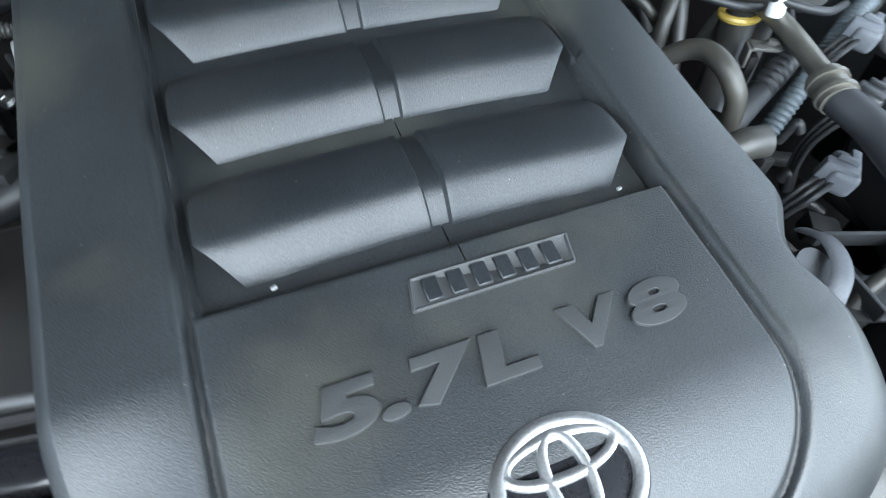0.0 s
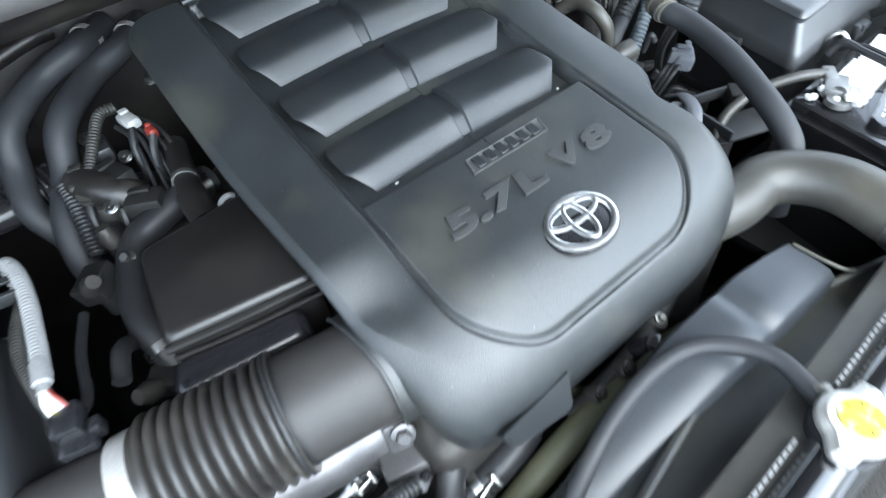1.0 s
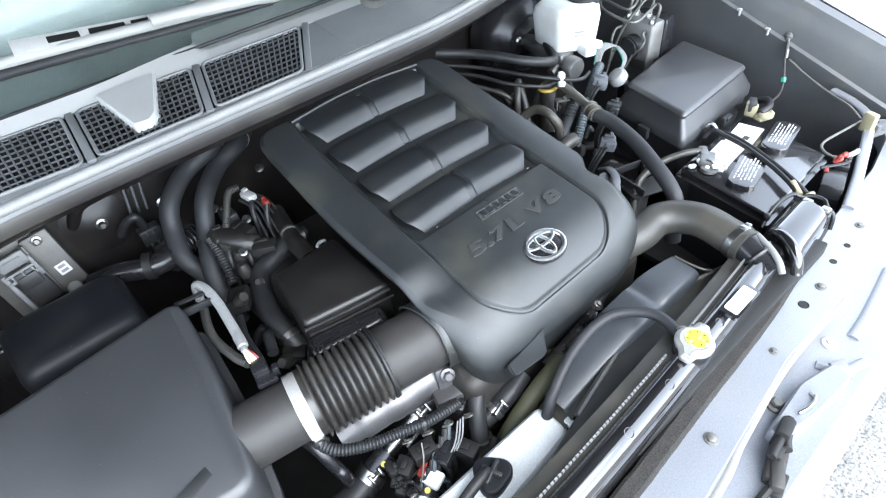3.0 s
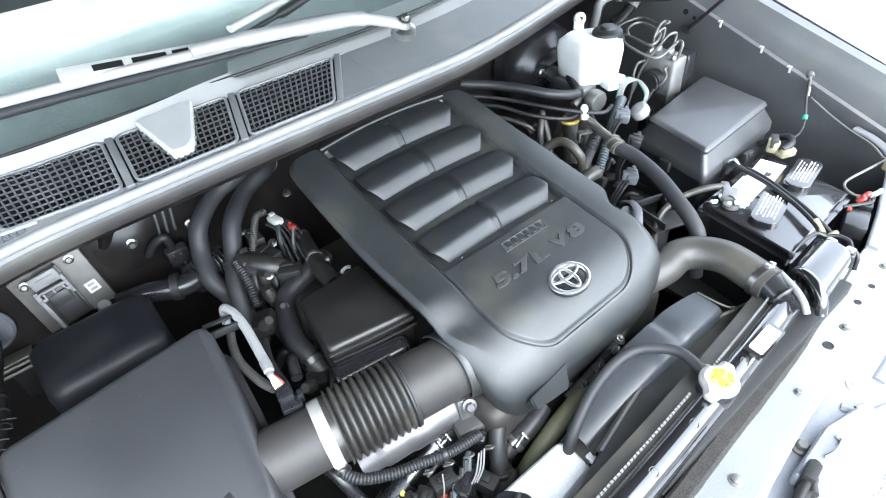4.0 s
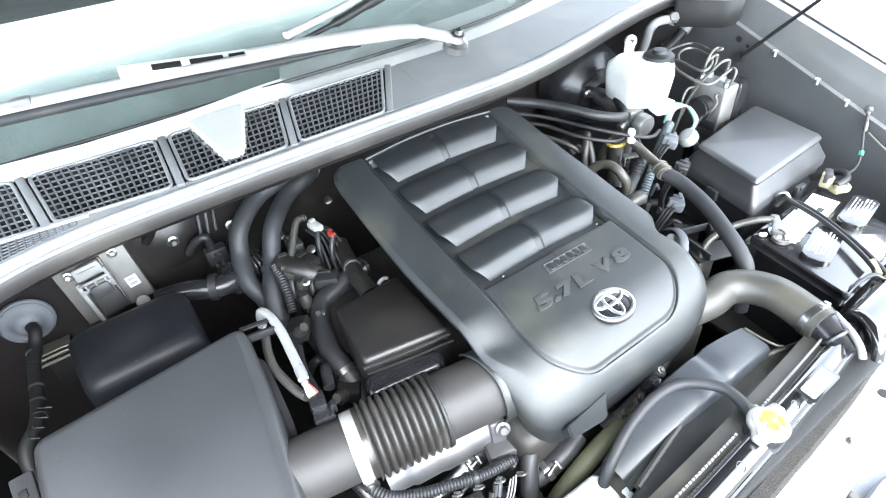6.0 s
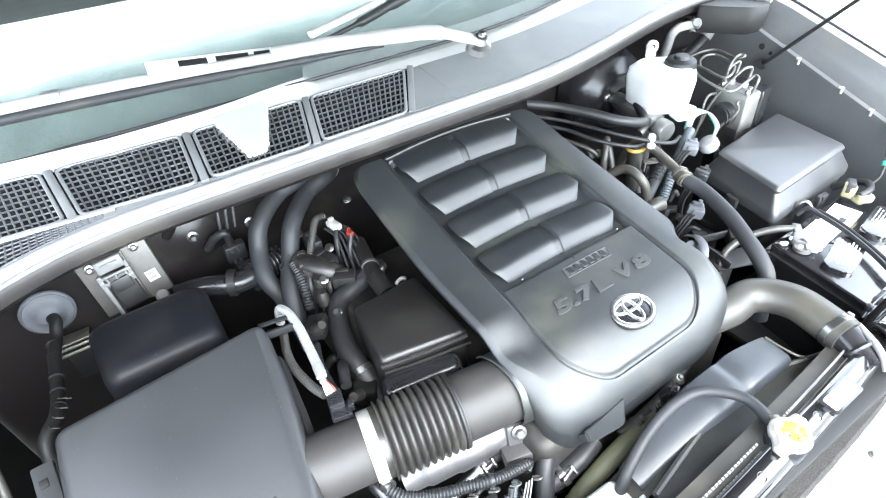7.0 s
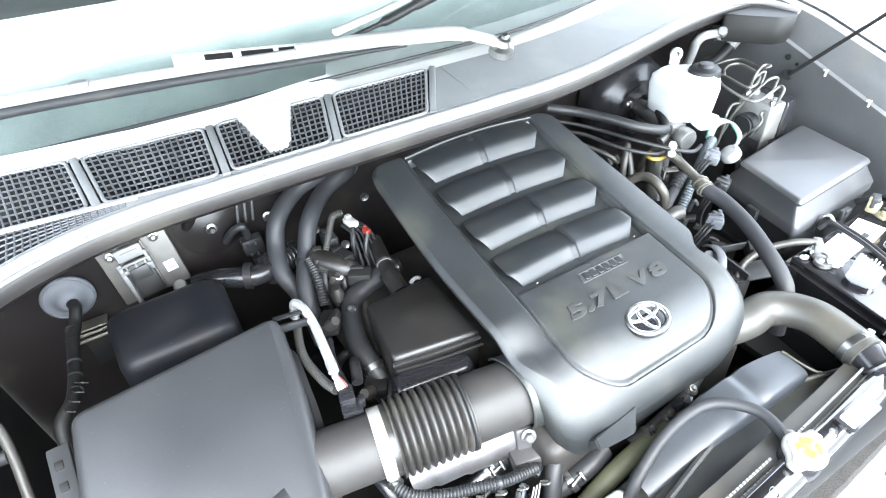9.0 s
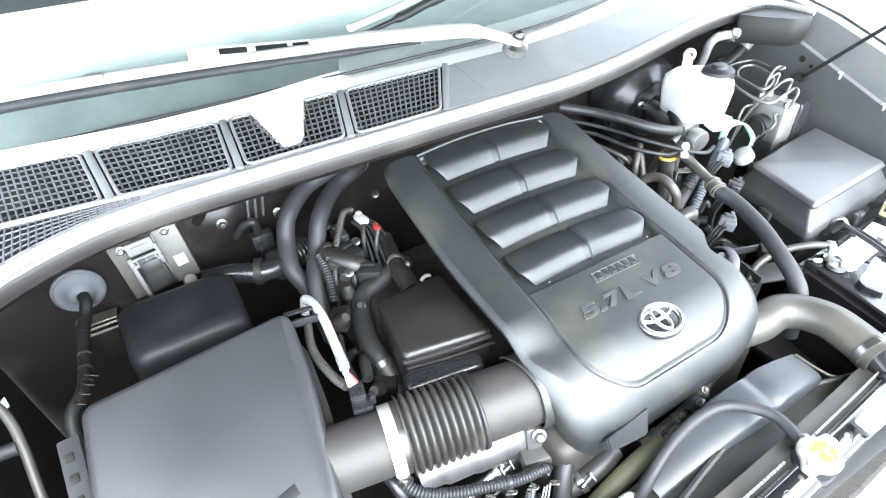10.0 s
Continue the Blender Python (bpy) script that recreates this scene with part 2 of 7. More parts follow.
def box(c, s, bev=0.003, seg=2, rz=0.0, rx=0.0, ry=0.0, top=None):
    """Bevelled box, centre c, size s. top: (fx, fy), by which the top is narrowed."""
    bm = bmesh.new()
    bmesh.ops.create_cube(bm, size=1.0)
    for v in bm.verts:
        k = top if (top and v.co.z > 0) else (1, 1)
        v.co = Vector((v.co.x * s[0] * k[0], v.co.y * s[1] * k[1], v.co.z * s[2]))
    if bev:
        bmesh.ops.bevel(bm, geom=bm.edges[:], offset=min(bev, min(s) * 0.45), segments=seg, affect="EDGES", profile=0.5)
    bm.transform(pose(*c, rx, ry, rz))
    return bm


def smooth_path(pts, sub=8):
    """Catmull-Rom through the points."""
    p = [Vector(q) for q in pts]
    if len(p) < 3:
        return [p[0].lerp(p[-1], i / sub) for i in range(sub + 1)]
    p = [p[0] * 2 - p[1]] + p + [p[-1] * 2 - p[-2]]
    out = []
    for i in range(1, len(p) - 2):
        for j in range(sub):
            t = j / sub
            a, b, c, d = p[i - 1:i + 3]
            out.append(0.5 * ((2 * b) + (c - a) * t + (2 * a - 5 * b + 4 * c - d) * t * t + (3 * b - a - 3 * c + d) * t ** 3))
    out.append(p[-2])
    return out


def tube(pts, r, n=12, sub=8, rib=0.0, pitch=0.0, straight=False, cap=True, flat=1.0):
    """A round tube along a smooth path. rib, pitch: depth and step of corrugations."""
    path = [Vector(q) for q in pts] if straight else smooth_path(pts, sub)
    if pitch:
        length = [0.0]
        for a, b in zip(path, path[1:]):
            length.append(length[-1] + (b - a).length)
        count = max(8, int(length[-1] / pitch) * 8)
        fine, j = [], 0
        for i in range(count + 1):
            s = length[-1] * i / count
            while j < len(path) - 2 and length[j + 1] < s:
                j += 1
            k = (s - length[j]) / max(1e-9, length[j + 1] - length[j])
            fine.append(path[j].lerp(path[j + 1], min(1, max(0, k))))
        path = fine
    bm = bmesh.new()
    rings = []
    up = None
    for i, q in enumerate(path):
        d = (path[min(i + 1, len(path) - 1)] - path[max(i - 1, 0)]).normalized()
        if up is None:
            up = Vector((0, 0, 1)) if abs(d.z) < 0.9 else Vector((1, 0, 0))
        side = d.cross(up).normalized()
        up = side.cross(d).normalized()
        rr = r[min(len(r) - 1, int(i * len(r) / len(path)))] if isinstance(r, (list, tuple)) else r
        if pitch:
            rr = rr - rib * (0, 0.07, 0.27, 0.7, 1, 0.7, 0.27, 0.07)[i % 8]
        rings.append([bm.verts.new(q + (side * math.cos(a) + up * math.sin(a) * flat) * rr) for a in (2 * math.pi * k / n for k in range(n))])
    for a, b in zip(rings, rings[1:]):
        for k in range(n):
            bm.faces.new((a[k], a[(k + 1) % n], b[(k + 1) % n], b[k]))
    if cap:
        bm.faces.new(rings[0][::-1])
        bm.faces.new(rings[-1])
    return bm


def rod(a, b, r, n=12, r2=None):
    return tube([a, b], [r, r2] if r2 else r, n=n, straight=True)


def lathe(profile, origin, axis=(0, 0, 1), n=24):
    """Turned body. profile: (radius, height) from bottom to top."""
    bm = bmesh.new()
    rings = [[bm.verts.new((r * math.cos(2 * math.pi * k / n), r * math.sin(2 * math.pi * k / n), h)) for k in range(n)] for r, h in profile]
    for a, b in zip(rings, rings[1:]):
        for k in range(n):
            bm.faces.new((a[k], a[(k + 1) % n], b[(k + 1) % n], b[k]))
    bm.faces.new(rings[0][::-1])
    bm.faces.new(rings[-1])
    bm.transform(Matrix.Translation(origin) @ Vector(axis).to_track_quat("Z", "Y").to_matrix().to_4x4())
    return bm


def rounded(corners, r=0.02, n=5):
    """Plan outline with rounded corners; corners: (x, y) or (x, y, radius)."""
    out = []
    k = len(corners)
    for i in range(k):
        p, a, b = (Vector(corners[j % k][:2]) for j in (i, i - 1, i + 1))
        rr = corners[i][2] if len(corners[i]) > 2 else r
        da, db = (a - p), (b - p)
        rr = min(rr, da.length * 0.49, db.length * 0.49)
        s, e = p + da.normalized() * rr, p + db.normalized() * rr
        for j in range(n + 1):
            t = j / n
            out.append(s * (1 - t) ** 2 + p * 2 * t * (1 - t) + e * t * t)
    return out


def slab(outline, rings):
    """Stacked rings of one plan outline. rings: (inset, height or function of x, y)."""
    bm = bmesh.new()
    pts = [Vector(p) for p in outline]
    n = len(pts)
    area = sum(pts[i].x * pts[(i + 1) % n].y - pts[(i + 1) % n].x * pts[i].y for i in range(n))
    sign = 1 if area > 0 else -1
    normals = []
    for i in range(n):
        d = (pts[(i + 1) % n] - pts[i - 1]).normalized()
        normals.append(Vector((-d.y, d.x)) * sign)
    layers = []
    for inset, h in rings:
        row = []
        for p, nn in zip(pts, normals):
            q = p + nn * inset
            row.append(bm.verts.new((q.x, q.y, h(q.x, q.y) if callable(h) else h)))
        layers.append(row)
    for a, b in zip(layers, layers[1:]):
        for k in range(n):
            bm.faces.new((a[k], a[(k + 1) % n], b[(k + 1) % n], b[k]))
    bm.faces.new(layers[0][::-1])
    bm.faces.new(layers[-1])
    return bm


def loft(rings):
    """Closed rings of equal count, (x, y, z) each, skinned and capped."""
    bm = bmesh.new()
    layers = [[bm.verts.new(p) for p in r] for r in rings]
    n = len(layers[0])
    for a, b in zip(layers, layers[1:]):
        for k in range(n):
            bm.faces.new((a[k], a[(k + 1) % n], b[(k + 1) % n], b[k]))
    bm.faces.new(layers[0][::-1])
    bm.faces.new(layers[-1])
    return bm


def ring(corners, z, r=0.015, n=4):
    return [(p.x, p.y, z(p.x, p.y) if callable(z) else z) for p in rounded(corners, r, n)]


def shrunk(corners, d):
    """The corners of a convex plan moved in by about d."""
    c = sum((Vector(q[:2]) for q in corners), Vector((0, 0))) / len(corners)
    out = []
    for q in corners:
        v = Vector(q[:2]) - c
        out.append((c + Vector((v.x - math.copysign(d, v.x), v.y - math.copysign(d, v.y))))[:])
    return out


def bolt(p, axis=(0, 0, 1), r=0.006, h=0.006):
    """Hexagon head on a round flange."""
    flange = lathe([(r * 1.5, 0), (r * 1.5, h * 0.25), (r * 1.2, h * 0.35)], p, axis, 16)
    head = lathe([(r, h * 0.2), (r, h * 0.85), (r * 0.8, h)], p, axis, 6)
    return merge(flange, head)


def text_mesh(body, size, depth, bev=0.0, fat=0.0):
    cu = bpy.data.curves.new("text", "FONT")
    cu.body, cu.size, cu.extrude, cu.bevel_depth = body, size, depth, bev
    cu.offset = fat
    cu.align_x, cu.align_y = "CENTER", "CENTER"
    tmp = new("text_tmp", cu)
    me = bpy.data.meshes.new_from_object(tmp.evaluated_get(bpy.context.evaluated_depsgraph_get()))
    bm = bmesh.new()
    bm.from_mesh(me)
    bpy.data.objects.remove(tmp)
    bpy.data.meshes.remove(me)
    bpy.data.curves.remove(cu)
    return bm


# ---- ground and bodywork ----
bm = bmesh.new()
bmesh.ops.create_grid(bm, x_segments=8, y_segments=8, size=400)
bm.transform(Matrix.Translation((0, 0, -0.2305)))
tagged(part("ground", bm, M_GROUND), "pale rough concrete paving under the truck", "ground", kind="structure")

# firewall: a tall panel with pressed ribs, behind the engine
FW = 0.80
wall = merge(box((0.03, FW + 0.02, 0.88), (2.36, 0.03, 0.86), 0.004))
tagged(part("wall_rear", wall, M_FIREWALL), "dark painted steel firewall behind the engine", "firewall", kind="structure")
def lengthwise(y0, y1, rows, n=24, thick=0.006):
    """A pressed sheet along the truck. rows: functions of y that give (x, z)."""
    bm = bmesh.new()
    grid = []
    for i in range(n + 1):
        y = y0 + (y1 - y0) * i / n
        grid.append([bm.verts.new((row(y)[0], y, row(y)[1])) for row in rows])
    for a, b in zip(grid, grid[1:]):
        for k in range(len(rows) - 1):
            bm.faces.new((a[k], b[k], b[k + 1], a[k + 1]))
    bmesh.ops.recalc_face_normals(bm, faces=bm.faces)
    bmesh.ops.solidify(bm, geom=bm.faces[:], thickness=thick)
    return bm


wing_top = lambda y: 1.108 + 0.33 * y - 0.12 * max(0.0, y - 0.45)
rail = lambda y: 1.0 + 0.37 * y
bm = lengthwise(-0.30, 0.80, [lambda y: (1.09, 0.45), lambda y: (1.0745, rail(y) - 0.02), lambda y: (1.071, rail(y) - 0.008), lambda y: (1.071, rail(y)), lambda y: (1.079, rail(y) + 0.006),
                              lambda y: (1.09, max(rail(y) + 0.01, wing_top(y) - 0.02)), lambda y: (1.10, max(rail(y) + 0.02, wing_top(y))), lambda y: (1.13, max(rail(y) + 0.02, wing_top(y)) + 0.004)])
tagged(part("wall_left_side", bm, M_BAYPAINT), "grey painted inner wing panel of the engine bay", "inner wing", kind="structure")
# Opposite wing: black instead of bay grey, its shadow put into the colour.
bm = lengthwise(-0.30, 0.80, [lambda y: (-1.10, 0.45), lambda y: (-1.13, 1.0), lambda y: (-1.15, 1.25)])
tagged(part("wall_right_side", bm, M_DARK), "inner wing panel of the engine bay with shade painted in as black", "inner wing", kind="structure")
bm = box((0.03, 0.22, 0.44), (2.36, 1.40, 0.03), 0.004)
tagged(part("underbody_shield", bm, M_DARK), "black undershield beneath the engine", "undershield", kind="structure")


def smooth01(a, b, x):
    t = min(1, max(0, (x - a) / (b - a)))
    return t * t * (3 - 2 * t)


def cowl_front(x):
    """The plan line of the weatherstrip along the cowl's front edge."""
    return 0.468 + 0.155 * smooth01(0.1, 0.98, x) - 2.0 * max(0.0, -0.60 - x) ** 2.7


def deck_front(x):
    return max(0.485 + 0.03 * max(0.0, (-0.55 - x) / 0.34), cowl_front(x) + 0.016)


def deck_back(x):
    return 0.643 + 0.14 * smooth01(0.1, 0.98, x) + 0.03 * max(0.0, (-0.65 - x) / 0.24)


def strip_z(x):
    return 1.284 - 0.006 * x * x


def ribbon(x0, x1, rows, n=60, thick=0.004):
    """A sheet that follows the cowl across the truck. rows: functions of x that give (y, z)."""
    bm = bmesh.new()
    grid = []
    for i in range(n + 1):
        x = x0 + (x1 - x0) * i / n
        grid.append([bm.verts.new((x, *row(x))) for row in rows])
    for a, b in zip(grid, grid[1:]):
        for k in range(len(rows) - 1):
            bm.faces.new((a[k], b[k], b[k + 1], a[k + 1]))
    bmesh.ops.recalc_face_normals(bm, faces=bm.faces)
    bmesh.ops.solidify(bm, geom=bm.faces[:], thickness=thick)
    return bm


cowl = thing("cowl_panel", (0, 0.5, 1.2), "grey weathered plastic cowl panel with vent grilles", "cowl panel")
apron_w = lambda x: 0.034 + 0.03 * smooth01(-0.5, -0.26, x) + 0.06 * smooth01(-0.265, -0.235, x) - 0.03 * smooth01(0.3, 0.9, x)
# The trim's paleness is painted sunlight; the deck before it keeps plain grey.
part("upper_panel", ribbon(-1.06, 1.05, [lambda x: (deck_back(x), 1.315), lambda x: (deck_back(x) + apron_w(x) * 0.4, 1.322), lambda x: (deck_back(x) + apron_w(x), 1.334)], n=520), M_SUNPALE, cowl, "upper cowl trim with sunlight painted in as a pale tone")
part("front_flange", ribbon(-1.06, 1.03, [lambda x: (cowl_front(x) - 0.002, strip_z(x) - 0.012), lambda x: (cowl_front(x) + 0.004, strip_z(x) - 0.002), lambda x: (cowl_front(x) + 0.010, 1.287), lambda x: (cowl_front(x) + 0.016, 1.291)]), M_COWL, cowl)
part("front_lip", ribbon(-0.70, 1.03, [lambda x: (cowl_front(x) + 0.016, 1.291), lambda x: (deck_front(x) + 0.003, 1.2945)]), M_COWL, cowl)
part("plain_deck", ribbon(-0.02, 1.04, [lambda x: (deck_front(x), 1.294), lambda x: (deck_back(x), 1.315)]), M_COWL, cowl)
part("deck_end", slab([(-0.130, deck_front(-0.13)), (-0.019, deck_front(-0.019)), (-0.019, deck_back(-0.019)), (-0.040, deck_back(-0.04))], [(0, lambda x, y: 1.288 + 0.1266 * (y - 0.485)), (0, lambda x, y: 1.294 + 0.1266 * (y - 0.485))]), M_COWL, cowl)
part("duct", ribbon(-1.06, -0.05, [lambda x: (cowl_front(x) + 0.014, 1.283), lambda x: (cowl_front(x) + 0.03, 1.24), lambda x: (deck_back(x), 1.24), lambda x: (deck_back(x) + 0.004, 1.31)]), M_DARK, cowl)
part("weatherstrip", tube([(x / 20, cowl_front(x / 20) + 0.002, strip_z(x / 20) + 0.004) for x in range(-21, 20)] + [(1.02, 0.605, 1.281), (1.055, 0.56, 1.277), (1.068, 0.48, 1.27)], 0.0085, 12), M_STRIP, cowl, "grey rubber weatherstrip")
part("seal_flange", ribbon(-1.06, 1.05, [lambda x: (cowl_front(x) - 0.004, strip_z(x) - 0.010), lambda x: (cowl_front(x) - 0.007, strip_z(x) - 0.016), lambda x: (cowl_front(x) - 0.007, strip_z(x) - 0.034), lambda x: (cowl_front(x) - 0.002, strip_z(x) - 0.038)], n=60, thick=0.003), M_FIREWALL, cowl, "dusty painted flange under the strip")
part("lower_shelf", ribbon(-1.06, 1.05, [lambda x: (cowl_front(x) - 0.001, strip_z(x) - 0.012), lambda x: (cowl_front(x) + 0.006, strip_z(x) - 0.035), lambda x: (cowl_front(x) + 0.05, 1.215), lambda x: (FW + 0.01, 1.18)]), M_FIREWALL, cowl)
part("corner_seal", slab(rounded([(0.90, 0.605), (1.03, 0.595), (1.062, 0.50), (1.05, 0.465), (0.985, 0.475), (0.93, 0.55)], 0.02, 5), [(0.01, 1.19), (0.0, 1.21), (0.0, 1.262), (0.004, 1.267)]), M_DARK, cowl, "black rubber corner seal")


def grille(bottom, top, front, back, z0, z1, ny=9):
    """A vent field of crossed bars between two plan lines. bottom, top: the span in x at either line."""
    bars = []
    nx = max(3, round((bottom[1] - bottom[0]) / 0.0103))
    at = lambda f, g: (bottom[0] + (bottom[1] - bottom[0]) * f) * (1 - g) + (top[0] + (top[1] - top[0]) * f) * g
    def spot(f, g, dz=0.0):
        x = at(f, g)
        return (x, front(x) + (back(x) - front(x)) * g, z0 + (z1 - z0) * g + dz)
    for i in range(nx + 1):
        bars.append(tube([spot(i / nx, 0), spot(i / nx, 1)], 0.0016, 6, straight=True))
    for j in range(ny + 1):
        for i in range(8):
            bars.append(tube([spot(i / 8, j / ny), spot((i + 1) / 8, j / ny)], 0.0016, 6, straight=True))
    return merge(*bars)


for bottom, top in (((-1.0, -0.752), (-1.02, -0.770)), ((-0.726, -0.552), (-0.744, -0.540)), ((-0.526, -0.348), (-0.514, -0.302)), ((-0.322, -0.145), (-0.276, -0.056))):
    part("vent_grille", grille(bottom, top, deck_front, deck_back, 1.295, 1.315), M_MESH, cowl, "grey vent mesh")
    corners = [(bottom[0], deck_front(bottom[0])), (bottom[1], deck_front(bottom[1])), (top[1], deck_back(top[1])), (top[0], deck_back(top[0]))]
    rim = [(p.x, p.y, 1.296 + 0.02 * (p.y - deck_front(p.x)) / 0.158) for p in rounded(corners, 0.014, 4)]
    part("grille_frame", tube(rim + rim[:1], 0.0032, 6, straight=True), M_COWL, cowl)
part("vent_grille", grille((-1.04, -0.70), (-1.04, -0.70), lambda x: cowl_front(x) + 0.016, lambda x: deck_front(x) - 0.006, 1.289, 1.293, 5), M_MESH, cowl, "grey vent mesh")
part("grille_bar", tube([(x / 100, deck_front(x / 100) - 0.002, 1.294) for x in range(-104, -66, 4)], 0.0055, 8), M_COWL, cowl)
for x0, x1 in ((-0.739, -0.757), (-0.539, -0.527), (-0.335, -0.289), (-0.132, -0.040)):
    y0, y1 = deck_front(x0), deck_back(x1)
    part("divider", moved(box((0, 0, 0), (0.0135, math.hypot(x1 - x0, y1 - y0) + 0.008, 0.010), 0.002), pose((x0 + x1) / 2, (y0 + y1) / 2, 1.3035, 7.2, 0, math.degrees(math.atan2(x0 - x1, y1 - y0)))), M_COWL, cowl)

# hood, propped open above the bay: its rear edge stands over the windscreen's foot
HOOD = pose(0, 0.870, 1.520, -17, 0, 0)
hood = thing("hood", (0, 0.86, 1.5), "silver hood propped open over the bay with a dark lined underside", "hood")
part("skin", moved(slab(rounded([(-1.07, -1.52, 0.12), (1.07, -1.52, 0.12), (1.07, 0.0, 0.05), (0.5, 0.012, 0.3), (-0.5, 0.012, 0.3), (-1.07, 0.0, 0.05)], n=6), [(0.012, 0.012), (0, 0.022), (0, 0.034), (0.012, 0.042)]), HOOD), M_FENDER, hood)
part("inner_frame", moved(slab(rounded([(-1.05, -1.50, 0.1), (1.05, -1.50, 0.1), (1.05, -0.012, 0.04), (-1.05, -0.012, 0.04)], n=5), [(0.01, -0.006), (0, 0.0), (0, 0.0118)]), HOOD), M_HOODFRAME, hood, "dull painted inner frame")
part("liner", moved(slab(rounded([(-0.92, -1.38, 0.1), (0.92, -1.38, 0.1), (0.92, -0.07, 0.08), (-0.92, -0.07, 0.08)], n=5), [(0.02, -0.022), (0, -0.014), (0, -0.0062)]), HOOD), M_DARK, hood, "black fibre liner")

# fenders and front edge
for sx in (-1, 1):
    bm = bmesh.new()
    grid = []
    for i in range(25):
        y = -0.42 + 1.6 * i / 24
        edge = 1.13 + 0.02 * math.sin(i / 24 * 2)
        lift = wing_top(y) + 0.004 - 1.16
        row = []
        for dx, z in ((0.0, 1.16), (0.012, 1.178), (0.05, 1.185), (0.12, 1.17), (0.17, 1.12), (0.19, 0.98), (0.2, 0.6)):
            row.append(bm.verts.new((sx * (edge + dx), y, z + lift if z > 0.9 else z)))
        grid.append(row)
    for a, b in zip(grid, grid[1:]):
        for k in range(6):
            bm.faces.new((a[k], b[k], b[k + 1], a[k + 1]))
    bmesh.ops.recalc_face_normals(bm, faces=bm.faces)
    bmesh.ops.solidify(bm, geom=bm.faces[:], thickness=0.004)
    tagged(part("fender", bm, M_FENDER), "pale silver painted front fender beside the bay", "fender")

# ---- engine cover ----
def cover_z(y):
    return 1.05 + 0.15 * y + 0.2 * max(0.0, y - 0.15) ** 2 - 4.6 * max(0.0, 0.03 - y) ** 2


PANEL = rounded([(-0.169, 0.30, 0.001), (0.167, 0.30, 0.001), (0.161, -0.008, 0.065), (0.112, -0.056, 0.05), (-0.12, -0.059, 0.05), (-0.169, -0.01, 0.07)], n=10)
PANEL_XY = [(p.x, p.y) for p in PANEL]


def smooth_np(a, b, x):
    t = np.clip((x - a) / (b - a), 0, 1)
    return t * t * (3 - 2 * t)


def panel_distance(x, y):
    """Signed distances to the centre panel's outline, negative inside."""
    best, inside = np.full(x.shape, 9.0), np.zeros(x.shape, bool)
    for (ax_, ay), (bx, by) in zip(PANEL_XY, PANEL_XY[1:] + PANEL_XY[:1]):
        dx, dy = bx - ax_, by - ay
        d2 = dx * dx + dy * dy
        if d2 < 1e-12:
            continue
        t = np.clip(((x - ax_) * dx + (y - ay) * dy) / d2, 0, 1)
        best = np.minimum(best, np.hypot(x - ax_ - t * dx, y - ay - t * dy))
        if abs(dy) > 1e-9:
            inside ^= ((ay > y) != (by > y)) & (x < dx * (y - ay) / dy + ax_)
    return np.where(inside, -best, best)


AXA, AXB = Vector((-0.60, 0.122, 0.943)), Vector((-0.25, 0.057, 0.957))
ax = (AXB - AXA).normalized()
ax_side = ax.cross(Vector((0, 0, 1))).normalized()
ax_up = ax_side.cross(ax)
on_axis = lambda s, a=0.0, r=0.0: AXA + ax * s + (ax_side * math.cos(a) + ax_up * math.sin(a)) * r


def duct_swell(x, y):
    """Height of the shoulder that the cover bulges over the intake duct, low where there is none."""
    dx, dy = x - AXA.x, y - AXA.y
    run = math.hypot(ax.x, ax.y)
    along, aside = (dx * ax.x + dy * ax.y) / run, (dx * ax.y - dy * ax.x) / run
    z = AXA.z + along * ax.z / run + np.sqrt(np.maximum(0.0722 ** 2 - aside ** 2, 0.0))
    return z - 0.075 * smooth_np(-0.215, -0.135, x)


def cover_surface(x, y):
    x, y = np.asarray(x, float), np.asarray(y, float)
    z = 1.05 + 0.15 * y + 0.2 * np.maximum(0, y - 0.15) ** 2 - 4.6 * np.maximum(0, 0.03 - y) ** 2
    z = z - np.where(x < 0, 0.5, 2.0) * np.maximum(0, np.abs(x) - 0.19) ** 2
    # the corner over the intake falls away and lets the duct's arch stand out of it
    z = z - 0.031 * smooth_np(-0.13, -0.235, x) * smooth_np(0.125, 0.04, y)
    swell = duct_swell(x, y)
    z = np.where(x < -0.09, 0.5 * (z + swell + np.sqrt((z - swell) ** 2 + 0.008 ** 2)), z)
    d = np.where(y < 0.295, panel_distance(x, y), np.abs(x) - 0.169)
    z = z + 0.0022 * smooth_np(0.002, 0.009, d)
    z = z - 0.0052 * (1 - smooth_np(0.001, 0.0048, np.abs(d - 0.0005)))
    well = smooth_np(0.152, 0.156, y) * (1 - smooth_np(0.545, 0.552, y)) * (1 - smooth_np(0.163, 0.167, np.abs(x)))
    return z - 0.015 * well


COVER = rounded([(-0.258, 0.575, 0.05), (0.245, 0.572, 0.05), (0.262, 0.30, 0.05), (0.258, 0.122, 0.012), (0.216, 0.076, 0.03), (0.236, 0.03, 0.03),
                 (0.236, -0.048, 0.07), (0.16, -0.084, 0.06), (-0.15, -0.086, 0.05), (-0.228, -0.062, 0.05), (-0.243, 0.01, 0.04), (-0.251, 0.11, 0.03), (-0.260, 0.28, 0.05)], n=10)


